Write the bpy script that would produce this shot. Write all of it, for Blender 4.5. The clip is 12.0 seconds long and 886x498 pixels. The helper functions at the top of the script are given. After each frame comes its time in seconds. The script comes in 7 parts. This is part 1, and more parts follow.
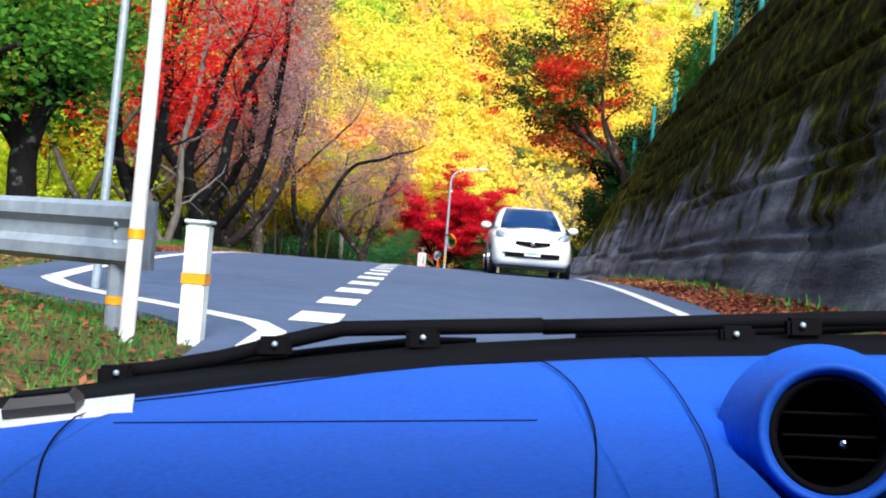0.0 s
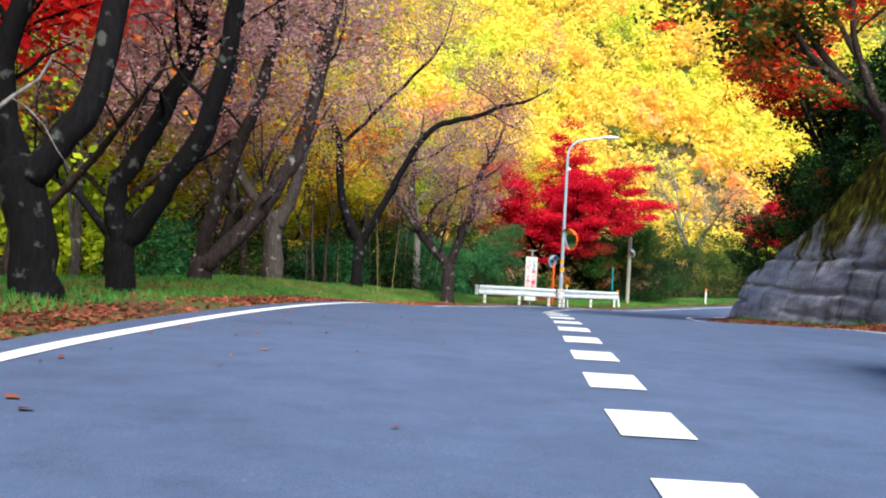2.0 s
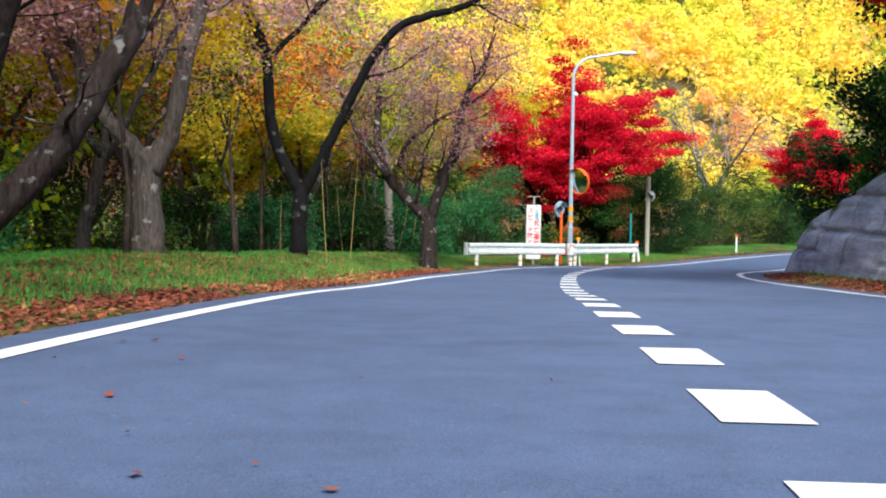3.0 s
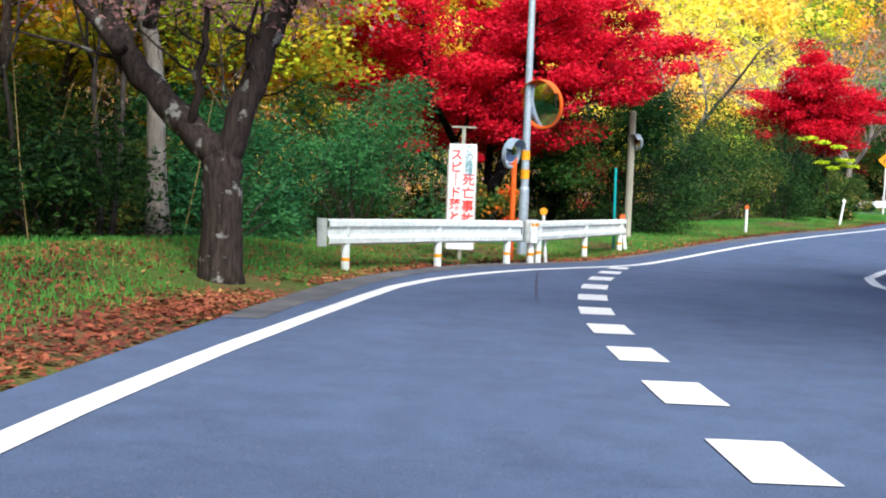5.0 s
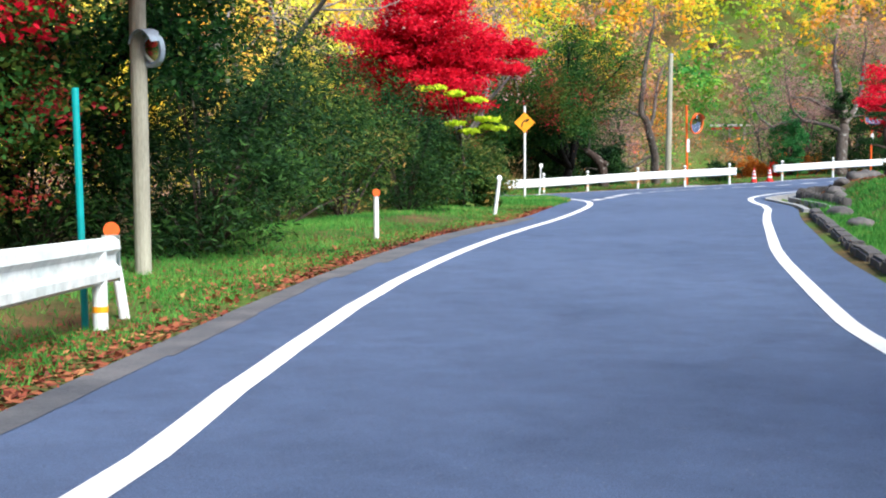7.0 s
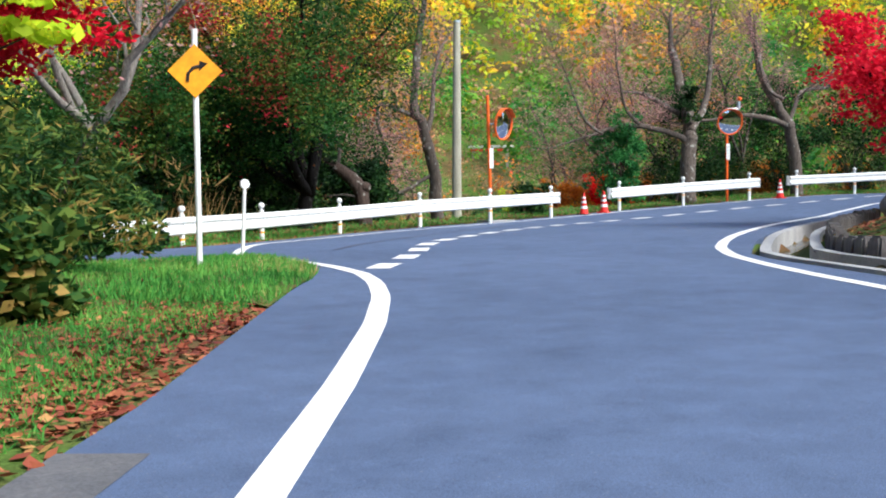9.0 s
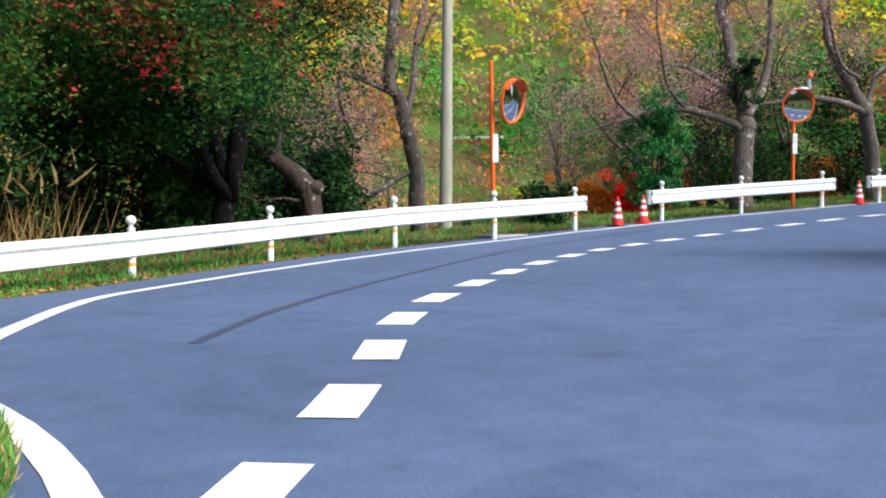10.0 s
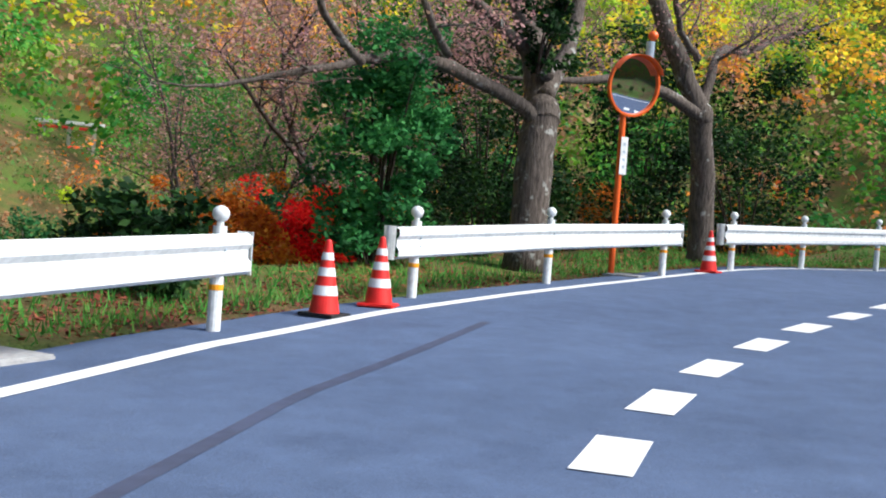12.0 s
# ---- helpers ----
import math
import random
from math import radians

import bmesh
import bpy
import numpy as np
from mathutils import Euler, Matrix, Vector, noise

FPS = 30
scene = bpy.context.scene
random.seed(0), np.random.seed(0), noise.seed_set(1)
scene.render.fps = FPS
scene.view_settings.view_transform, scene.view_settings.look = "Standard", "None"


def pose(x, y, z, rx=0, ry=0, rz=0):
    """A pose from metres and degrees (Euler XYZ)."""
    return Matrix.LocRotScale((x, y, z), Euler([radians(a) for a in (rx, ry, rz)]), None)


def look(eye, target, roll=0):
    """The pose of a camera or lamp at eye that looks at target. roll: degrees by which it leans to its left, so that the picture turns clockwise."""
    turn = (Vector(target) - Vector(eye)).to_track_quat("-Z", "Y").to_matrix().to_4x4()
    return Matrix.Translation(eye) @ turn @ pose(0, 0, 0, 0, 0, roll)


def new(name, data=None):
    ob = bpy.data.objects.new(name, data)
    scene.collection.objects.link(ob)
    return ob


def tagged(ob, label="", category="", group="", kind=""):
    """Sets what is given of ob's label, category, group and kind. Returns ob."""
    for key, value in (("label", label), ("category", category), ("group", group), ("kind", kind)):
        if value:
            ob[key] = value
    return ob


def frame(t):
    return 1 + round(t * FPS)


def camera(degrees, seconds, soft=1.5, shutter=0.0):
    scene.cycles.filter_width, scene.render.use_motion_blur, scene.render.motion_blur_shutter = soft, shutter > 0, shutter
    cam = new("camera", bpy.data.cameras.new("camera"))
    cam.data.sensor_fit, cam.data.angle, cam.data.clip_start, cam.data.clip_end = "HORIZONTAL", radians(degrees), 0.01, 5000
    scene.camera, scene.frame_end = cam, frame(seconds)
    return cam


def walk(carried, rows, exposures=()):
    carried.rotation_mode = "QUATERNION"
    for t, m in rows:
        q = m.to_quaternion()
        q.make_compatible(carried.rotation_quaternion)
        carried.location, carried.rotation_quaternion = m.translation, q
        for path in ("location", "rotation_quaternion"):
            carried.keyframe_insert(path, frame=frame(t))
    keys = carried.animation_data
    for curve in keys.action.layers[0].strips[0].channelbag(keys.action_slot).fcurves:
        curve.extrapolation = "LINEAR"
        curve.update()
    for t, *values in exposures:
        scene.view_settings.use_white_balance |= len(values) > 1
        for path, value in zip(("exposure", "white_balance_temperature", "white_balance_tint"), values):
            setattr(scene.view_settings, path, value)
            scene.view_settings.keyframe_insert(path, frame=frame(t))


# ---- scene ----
cam = camera(43.6, 12.0, soft=2.0)
PATH = [
    (0, (3.602, -39.573, 1.278), (3.494, -37.577, 1.308), 4.6),
    (0.5, (3.356, -34.676, 1.574), (3.186, -32.683, 1.573), 2.2),
    (1, (2.671, -30.188, 1.726), (2.315, -28.22, 1.706), 2.7),
    (1.5, (1.616, -25.572, 1.791), (1.236, -23.609, 1.777), 3.6),
    (2, (0.893, -21.141, 1.924), (0.649, -19.156, 1.93), 3.1),
    (2.5, (0.75, -16.874, 1.866), (0.536, -14.885, 1.846), 0.8),
    (2.7, (0.499, -14.965, 1.908), (0.269, -12.978, 1.861), 1.0),
    (4.3, (-0.753, -1.047, 1.696), (-0.872, 0.945, 1.563), 1.3),
    (4.5, (-0.881, 0.848, 1.638), (-0.979, 2.842, 1.511), 1.4),
    (5, (-1.061, 5.345, 1.487), (-1.082, 7.34, 1.344), 2.1),
    (5.5, (-0.942, 9.608, 1.386), (-0.822, 11.6, 1.247), 2.4),
    (6, (-0.483, 13.658, 1.259), (-0.189, 15.632, 1.128), 1.2),
    (6.5, (0.433, 17.226, 1.163), (0.953, 19.154, 1.057), 0.7),
    (7, (1.937, 21.3, 1.003), (2.673, 23.155, 0.867), -0.3),
    (7.5, (4.007, 26.035, 0.84), (4.87, 27.836, 0.713), -0.1),
    (7.7, (4.76, 27.852, 0.803), (5.668, 29.629, 0.676), 0.2),
    (9.3, (13.284, 41.994, 0.967), (14.471, 43.602, 0.889), -0.8),
    (9.5, (14.407, 43.573, 0.989), (15.604, 45.173, 0.911), -0.6),
    (10, (17.044, 47.41, 1.261), (18.228, 49.019, 1.163), -0.3),
    (10.5, (19.508, 51.07, 1.194), (20.625, 52.727, 1.117), 0.1),
    (11, (22.042, 54.353, 1.363), (23.273, 55.925, 1.257), 2.1),
    (11.5, (25.038, 57.437, 1.331), (26.496, 58.804, 1.26), 3.3),
    (12, (28.477, 59.987, 1.425), (30.138, 61.1, 1.377), 4.3),
]
walk(cam, [(t, look(eye, target, roll)) for t, eye, target, roll in PATH], exposures=[(0.0, 0.85, 5950, 8), (4.5, 0.88, 5950, 8), (6.0, 1.02, 5950, 8), (7.5, 1.04, 5950, 8), (9.5, 0.8, 5950, 8), (12.0, 0.76, 5950, 8)])

# ---- light ----
world = bpy.data.worlds.new("sky")
scene.world = world
world.use_nodes = True
wn = world.node_tree
sky = wn.nodes.new("ShaderNodeTexSky")
sky.sky_type, sky.sun_disc = 'NISHITA', False
SUN_EL, SUN_AZ = 43.0, 162.0      # degrees; azimuth clockwise from +y
sky.sun_elevation, sky.sun_rotation = radians(SUN_EL), radians(SUN_AZ)
wn.nodes["Background"].inputs["Strength"].default_value = 0.11
wn.links.new(sky.outputs[0], wn.nodes["Background"].inputs["Color"])
sun = new("sun", bpy.data.lights.new("sun", "SUN"))
sun.data.energy, sun.data.angle, sun.data.color = 4.4, radians(32), (1.0, 0.93, 0.82)
sx, sy = math.sin(radians(SUN_AZ)), math.cos(radians(SUN_AZ))
sun.matrix_world = look((60 * sx, 60 * sy, 60 * math.tan(radians(SUN_EL))), (0, 0, 0))


# ---- materials ----
def material(name, rough=0.8, metal=0.0, spec=0.4):
    m = bpy.data.materials.new(name)
    m.use_nodes = True
    b = m.node_tree.nodes["Principled BSDF"]
    b.inputs["Roughness"].default_value, b.inputs["Metallic"].default_value = rough, metal
    b.inputs["Specular IOR Level"].default_value = spec
    return m, m.node_tree, b


def node(nt, kind, **sets):
    n = nt.nodes.new(kind)
    for k, v in sets.items():
        n.inputs[k.replace("_", " ")].default_value = v
    return n


def ramp(nt, source, stops):
    r = nt.nodes.new("ShaderNodeValToRGB")
    e = r.color_ramp.elements
    while len(e) < len(stops):
        e.new(0.5)
    for i, (p, c) in enumerate(stops):
        e[i].position, e[i].color = p, (*c, 1)
    nt.links.new(source, r.inputs[0])
    return r.outputs[0]


def coords(nt, scale=(1, 1, 1)):
    tc = nt.nodes.new("ShaderNodeTexCoord")
    mp = nt.nodes.new("ShaderNodeMapping")
    mp.inputs["Scale"].default_value = scale
    nt.links.new(tc.outputs["Object"], mp.inputs[0])
    return mp.outputs[0]


def noise_out(nt, vec, scale, detail=4.0, rough=0.6):
    n = node(nt, "ShaderNodeTexNoise", Scale=scale, Detail=detail, Roughness=rough)
    nt.links.new(vec, n.inputs["Vector"])
    return n.outputs["Fac"]


def mix(nt, fac, a, b, mode='MIX'):
    m = nt.nodes.new("ShaderNodeMix")
    m.data_type, m.blend_type = 'RGBA', mode
    for s, v in ((m.inputs[0], fac), (m.inputs[6], a), (m.inputs[7], b)):
        if isinstance(v, (int, float)):
            s.default_value = v
        elif isinstance(v, tuple):
            s.default_value = (*v, 1)
        else:
            nt.links.new(v, s)
    return m.outputs[2]


def bump(nt, b, height, strength, distance):
    n = node(nt, "ShaderNodeBump", Strength=strength, Distance=distance)
    nt.links.new(height, n.inputs["Height"])
    nt.links.new(n.outputs[0], b.inputs["Normal"])


def surface(name, dark, light, coarse=1.0, fine=30.0, rough=0.8, metal=0.0, bumps=0.3, depth=0.01, spec=0.4, stretch=(1, 1, 1)):
    """Two scales of colour variation and fine relief."""
    m, nt, b = material(name, rough, metal, spec)
    v = coords(nt, stretch)
    big, small = noise_out(nt, v, coarse), noise_out(nt, v, fine)
    c = ramp(nt, big, [(0.3, dark), (0.7, light)])
    g = ramp(nt, small, [(0.25, (0.72, 0.72, 0.72)), (0.75, (1.1, 1.1, 1.1))])
    nt.links.new(mix(nt, 1.0, c, g, 'MULTIPLY'), b.inputs["Base Color"])
    if bumps:
        bump(nt, b, small, bumps, depth)
    return m


def leaf_material(name, stops, glow=0.35, patch_size=0.35, spread=0.55, swing=1.5):
    """Thin leaves, part of whose light comes through; every leaf has its own shade."""
    m, nt, b = material(name, 0.6, 0.0, 0.12)
    g = nt.nodes.new("ShaderNodeNewGeometry")
    v = coords(nt)
    n = noise_out(nt, v, patch_size, 3.0)
    add = nt.nodes.new("ShaderNodeMath")
    add.operation = 'MULTIPLY_ADD'
    nt.links.new(g.outputs["Random Per Island"], add.inputs[0])
    add.inputs[1].default_value = spread
    sub = nt.nodes.new("ShaderNodeMath")
    sub.operation = 'MULTIPLY_ADD'
    nt.links.new(n, sub.inputs[0])
    sub.inputs[1].default_value, sub.inputs[2].default_value = swing, 0.5 - 0.5 * swing - 0.5 * spread
    nt.links.new(sub.outputs[0], add.inputs[2])
    c = ramp(nt, add.outputs[0], stops)
    nt.links.new(c, b.inputs["Base Color"])
    t = nt.nodes.new("ShaderNodeBsdfTranslucent")
    nt.links.new(c, t.inputs["Color"])
    ms = nt.nodes.new("ShaderNodeMixShader")
    ms.inputs[0].default_value = glow
    nt.links.new(b.outputs[0], ms.inputs[1])
    nt.links.new(t.outputs[0], ms.inputs[2])
    nt.links.new(ms.outputs[0], nt.nodes["Material Output"].inputs["Surface"])
    return m


def plain(name, colour, rough=0.5, metal=0.0, spec=0.5, vary=0.12, fine=8.0):
    d = tuple(c * (1 - vary) for c in colour)
    l = tuple(min(1, c * (1 + vary)) for c in colour)
    return surface(name, d, l, 1.7, fine, rough, metal, 0.05, 0.002, spec)


def asphalt_material():
    m, nt, b = material("asphalt", 0.82, 0.0, 0.3)
    v = coords(nt)
    big, mid, grain = noise_out(nt, v, 0.25), noise_out(nt, v, 3.0), noise_out(nt, v, 160.0, 2.0)
    c = ramp(nt, big, [(0.3, (0.07, 0.1, 0.178)), (0.7, (0.094, 0.131, 0.226))])
    c = mix(nt, 1.0, c, ramp(nt, mid, [(0.3, (0.86, 0.86, 0.86)), (0.7, (1.1, 1.1, 1.1))]), 'MULTIPLY')
    # faint stains and worn patches, then pale chips of stone
    stain = noise_out(nt, v, 0.9, 5.0, 0.7)
    c = mix(nt, 1.0, c, ramp(nt, stain, [(0.34, (0.84, 0.85, 0.87)), (0.46, (1, 1, 1)), (0.62, (1.0, 1.0, 1.0)), (0.74, (1.14, 1.12, 1.08))]), 'MULTIPLY')
    c = mix(nt, 1.0, c, ramp(nt, grain, [(0.3, (0.62, 0.62, 0.62)), (0.7, (1.3, 1.3, 1.3))]), 'MULTIPLY')
    chips = noise_out(nt, v, 45.0, 1.0)
    c = mix(nt, ramp(nt, chips, [(0.7, (0, 0, 0)), (0.78, (0.5, 0.5, 0.5))]), c, (0.22, 0.23, 0.27))
    nt.links.new(c, b.inputs["Base Color"])
    bump(nt, b, grain, 0.3, 0.004)
    return m


def ground_material():
    m, nt, b = material("verge_soil", 0.95, 0.0, 0.1)
    v = coords(nt)
    big, mid, fine = noise_out(nt, v, 0.35), noise_out(nt, v, 2.2), noise_out(nt, v, 24.0)
    c = ramp(nt, mid, [(0.3, (0.05, 0.06, 0.02)), (0.5, (0.12, 0.09, 0.04)), (0.7, (0.2, 0.1, 0.05))])
    c = mix(nt, ramp(nt, big, [(0.42, (0, 0, 0)), (0.6, (1, 1, 1))]), c, (0.09, 0.15, 0.03))
    c = mix(nt, 1.0, c, ramp(nt, fine, [(0.25, (0.6, 0.6, 0.6)), (0.75, (1.3, 1.3, 1.3))]), 'MULTIPLY')
    nt.links.new(c, b.inputs["Base Color"])
    bump(nt, b, fine, 0.7, 0.05)
    return m


def wall_material():
    m, nt, b = material("old_concrete", 0.96, 0.0, 0.02)
    v, strata = coords(nt), coords(nt, (0.35, 0.22, 1.5))
    big, lay, fine = noise_out(nt, v, 0.35, 4.0), noise_out(nt, strata, 1.5, 6.0, 0.68), noise_out(nt, v, 18.0)
    c = ramp(nt, lay, [(0.27, (0.01, 0.01, 0.012)), (0.36, (0.11, 0.108, 0.13)), (0.55, (0.18, 0.175, 0.2)), (0.74, (0.3, 0.29, 0.31))])
    c = mix(nt, 1.0, c, ramp(nt, big, [(0.32, (0.55, 0.55, 0.55)), (0.68, (1.35, 1.35, 1.4))]), 'MULTIPLY')
    # lime and soot runs down from the joints
    white = noise_out(nt, coords(nt, (0.9, 0.9, 0.12)), 1.1, 5.0, 0.7)
    c = mix(nt, ramp(nt, white, [(0.6, (0, 0, 0)), (0.74, (0.7, 0.7, 0.7))]), c, (0.42, 0.43, 0.44))
    soot = noise_out(nt, coords(nt, (1.1, 1.1, 0.16)), 0.8, 4.0, 0.6)
    c = mix(nt, 1.0, c, ramp(nt, soot, [(0.3, (0.4, 0.38, 0.36)), (0.44, (1, 1, 1))]), 'MULTIPLY')
    tuft = noise_out(nt, v, 2.6, 6.0, 0.7)
    moss = ramp(nt, tuft, [(0.3, (0.008, 0.006, 0.003)), (0.43, (0.018, 0.012, 0.004)), (0.56, (0.045, 0.042, 0.006)), (0.72, (0.15, 0.17, 0.012))])
    # moss hangs in ragged tongues from the crest
    sep = nt.nodes.new("ShaderNodeSeparateXYZ")
    nt.links.new(v, sep.inputs[0])
    hi = nt.nodes.new("ShaderNodeMath")
    hi.operation = 'MULTIPLY_ADD'
    nt.links.new(sep.outputs[2], hi.inputs[0])
    hi.inputs[1].default_value, hi.inputs[2].default_value = 0.085, -0.2
    ad = nt.nodes.new("ShaderNodeMath")
    ad.operation = 'ADD'
    nt.links.new(hi.outputs[0], ad.inputs[0])
    nt.links.new(noise_out(nt, coords(nt, (0.75, 0.75, 0.3)), 0.7, 6.0, 0.65), ad.inputs[1])
    c = mix(nt, ramp(nt, ad.outputs[0], [(0.5, (0, 0, 0)), (0.6, (1, 1, 1))]), c, moss)
    c = mix(nt, 1.0, c, ramp(nt, fine, [(0.25, (0.6, 0.6, 0.6)), (0.75, (1.25, 1.25, 1.25))]), 'MULTIPLY')
    # paler concrete at the far end, gain raised threefold to paint in missing sunlight
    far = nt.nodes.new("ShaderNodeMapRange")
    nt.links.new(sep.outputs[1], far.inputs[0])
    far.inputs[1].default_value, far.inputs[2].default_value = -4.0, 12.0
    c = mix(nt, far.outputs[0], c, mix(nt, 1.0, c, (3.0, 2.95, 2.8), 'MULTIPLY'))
    nt.links.new(c, b.inputs["Base Color"])
    bump(nt, b, lay, 0.7, 0.08)
    return m


def bark_material(name, dark, light, spots=(0.3, 0.34, 0.28)):
    m, nt, b = material(name, 0.92, 0.0, 0.15)
    v, along = coords(nt), coords(nt, (6, 6, 1.2))
    ridge, lichen = noise_out(nt, along, 4.0, 6.0), noise_out(nt, v, 5.0, 3.0)
    c = ramp(nt, ridge, [(0.3, dark), (0.7, light)])
    c = mix(nt, ramp(nt, lichen, [(0.6, (0, 0, 0)), (0.68, (0.7, 0.7, 0.7))]), c, spots)
    nt.links.new(c, b.inputs["Base Color"])
    bump(nt, b, ridge, 0.8, 0.04)
    return m


ASPHALT, SOIL, WALL = asphalt_material(), ground_material(), wall_material()
PAINT = surface("road_paint", (0.72, 0.73, 0.74), (0.86, 0.86, 0.86), 1.5, 60, 0.7, 0, 0.2, 0.003)
SHOULDER = surface("worn_shoulder_asphalt", (0.07, 0.075, 0.09), (0.17, 0.165, 0.17), 1.6, 40, 0.9, 0, 0.6, 0.012)
TAR = plain("tar_seam", (0.052, 0.062, 0.112), 0.7)
RAIL = surface("white_rail_paint", (0.72, 0.75, 0.75), (0.85, 0.86, 0.86), 1.2, 14, 0.45, 0.0, 0.08, 0.004)
RAIL_OLD = surface("weathered_rail_paint", (0.66, 0.74, 0.72), (0.88, 0.91, 0.89), 2.0, 9, 0.55, 0.0, 0.12, 0.004)
# rail paint greyed and darkened so its colour carries the junction rail's shade
RAIL_SHADED = surface("shaded_rail_paint", (0.19, 0.23, 0.3), (0.32, 0.37, 0.44), 2.0, 9, 0.55, 0.0, 0.12, 0.004)
STEEL = surface("galvanised_steel", (0.36, 0.45, 0.54), (0.5, 0.58, 0.66), 2.0, 20, 0.45, 0.4, 0.08, 0.003)
ORANGE = plain("orange_paint", (0.85, 0.13, 0.012), 0.45)
YELLOW = plain("yellow_reflector", (0.9, 0.36, 0.01), 0.4)
WHITE = plain("white_paint", (0.8, 0.81, 0.82), 0.45)
BLACK = plain("black_paint", (0.012, 0.012, 0.014), 0.5)
RED = plain("red_plastic", (0.75, 0.02, 0.015), 0.5)
REDTXT = plain("red_lettering", (0.75, 0.03, 0.02), 0.6)
BLUETXT = plain("teal_lettering", (0.08, 0.3, 0.36), 0.6)
TEAL = plain("teal_pole_paint", (0.01, 0.33, 0.33), 0.45)
WOODPOLE = surface("weathered_pole", (0.26, 0.25, 0.2), (0.42, 0.41, 0.33), 1.5, 20, 0.85, 0, 0.4, 0.01, stretch=(4, 4, 0.6))
STONE = surface("garden_stone", (0.07, 0.065, 0.07), (0.2, 0.18, 0.17), 1.3, 12, 0.9, 0, 0.7, 0.04)
KERB = surface("concrete_kerb", (0.26, 0.26, 0.27), (0.42, 0.42, 0.42), 1.0, 25, 0.9, 0, 0.4, 0.01)
DRAINBED = surface("wet_drain_bed", (0.015, 0.02, 0.02), (0.05, 0.055, 0.05), 1.5, 15, 0.15, 0, 0.2, 0.01)
MIRROR, _nt, _b = material("mirror_glass", 0.03, 1.0)
_b.inputs["Base Color"].default_value = (0.82, 0.85, 0.9, 1)
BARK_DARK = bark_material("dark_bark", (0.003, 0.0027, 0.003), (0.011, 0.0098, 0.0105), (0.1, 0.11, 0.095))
BARK_GREY = bark_material("grey_bark", (0.026, 0.022, 0.021), (0.11, 0.095, 0.085))
BARK_PALE = bark_material("pale_bark", (0.14, 0.125, 0.11), (0.33, 0.3, 0.27))
BARK_LICHEN = bark_material("lichen_bark", (0.045, 0.036, 0.032), (0.17, 0.14, 0.12), (0.42, 0.43, 0.4))
BARK_STOUT = bark_material("stout_lichen_bark", (0.012, 0.009, 0.008), (0.06, 0.045, 0.04), (0.32, 0.32, 0.3))
BARK_BROWN = bark_material("brown_bark", (0.02, 0.014, 0.012), (0.095, 0.068, 0.058), (0.34, 0.34, 0.32))
L_RED = leaf_material("crimson_leaf", [(0.1, (0.26, 0.002, 0.01)), (0.45, (0.68, 0.006, 0.03)), (0.9, (0.92, 0.03, 0.075))], 0.4, 0.8, 0.4)
L_SCARLET = leaf_material("scarlet_leaf", [(0.1, (0.6, 0.008, 0.014)), (0.55, (0.95, 0.025, 0.025)), (0.95, (0.95, 0.16, 0.04))], 0.6, 0.8)
L_ORANGE = leaf_material("orange_leaf", [(0.1, (0.3, 0.06, 0.01)), (0.5, (0.75, 0.2, 0.02)), (0.9, (0.85, 0.42, 0.03))])
L_YELLOW = leaf_material("yellow_leaf", [(0.1, (0.45, 0.32, 0.01)), (0.5, (0.85, 0.62, 0.02)), (0.9, (0.6, 0.75, 0.02))])
L_LIME = leaf_material("lime_leaf", [(0.1, (0.3, 0.4, 0.015)), (0.5, (0.6, 0.78, 0.03)), (0.9, (0.88, 0.8, 0.04))], 0.55)
# dark green taken near black so the colour carries shade inside thickets
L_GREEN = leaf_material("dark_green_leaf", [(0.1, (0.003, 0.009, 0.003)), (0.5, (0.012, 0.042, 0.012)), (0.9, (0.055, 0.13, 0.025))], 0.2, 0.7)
CANE = surface("dry_cane", (0.2, 0.15, 0.05), (0.36, 0.28, 0.1), 2.0, 20, 0.8)
L_FRESH = leaf_material("fresh_green_maple_leaf", [(0.1, (0.02, 0.09, 0.015)), (0.45, (0.07, 0.24, 0.025)), (0.7, (0.2, 0.4, 0.04)), (0.9, (0.7, 0.4, 0.04))], 0.5, 0.6, 0.35)
L_CONIFER = leaf_material("conifer_leaf", [(0.1, (0.008, 0.04, 0.018)), (0.45, (0.03, 0.13, 0.045)), (0.9, (0.08, 0.26, 0.07))], 0.28, 0.9, 0.4)
L_GOLDGREEN = leaf_material("olive_gold_leaf", [(0.1, (0.11, 0.22, 0.02)), (0.32, (0.34, 0.42, 0.03)), (0.5, (0.8, 0.64, 0.04)), (0.78, (0.95, 0.62, 0.05)), (0.96, (0.9, 0.34, 0.03))], 0.58, 0.5, 0.3, 2.0)
L_OLIVE = leaf_material("olive_leaf", [(0.1, (0.006, 0.022, 0.008)), (0.45, (0.03, 0.088, 0.02)), (0.68, (0.12, 0.18, 0.032)), (0.84, (0.3, 0.2, 0.055)), (0.97, (0.42, 0.27, 0.08))], 0.28, 0.7)
L_MAPLE = leaf_material("turning_maple_leaf", [(0.1, (0.006, 0.03, 0.01)), (0.42, (0.035, 0.1, 0.02)), (0.54, (0.16, 0.15, 0.02)), (0.63, (0.62, 0.17, 0.02)), (0.78, (0.8, 0.03, 0.02))], 0.4, 0.5, 0.18, 2.3)
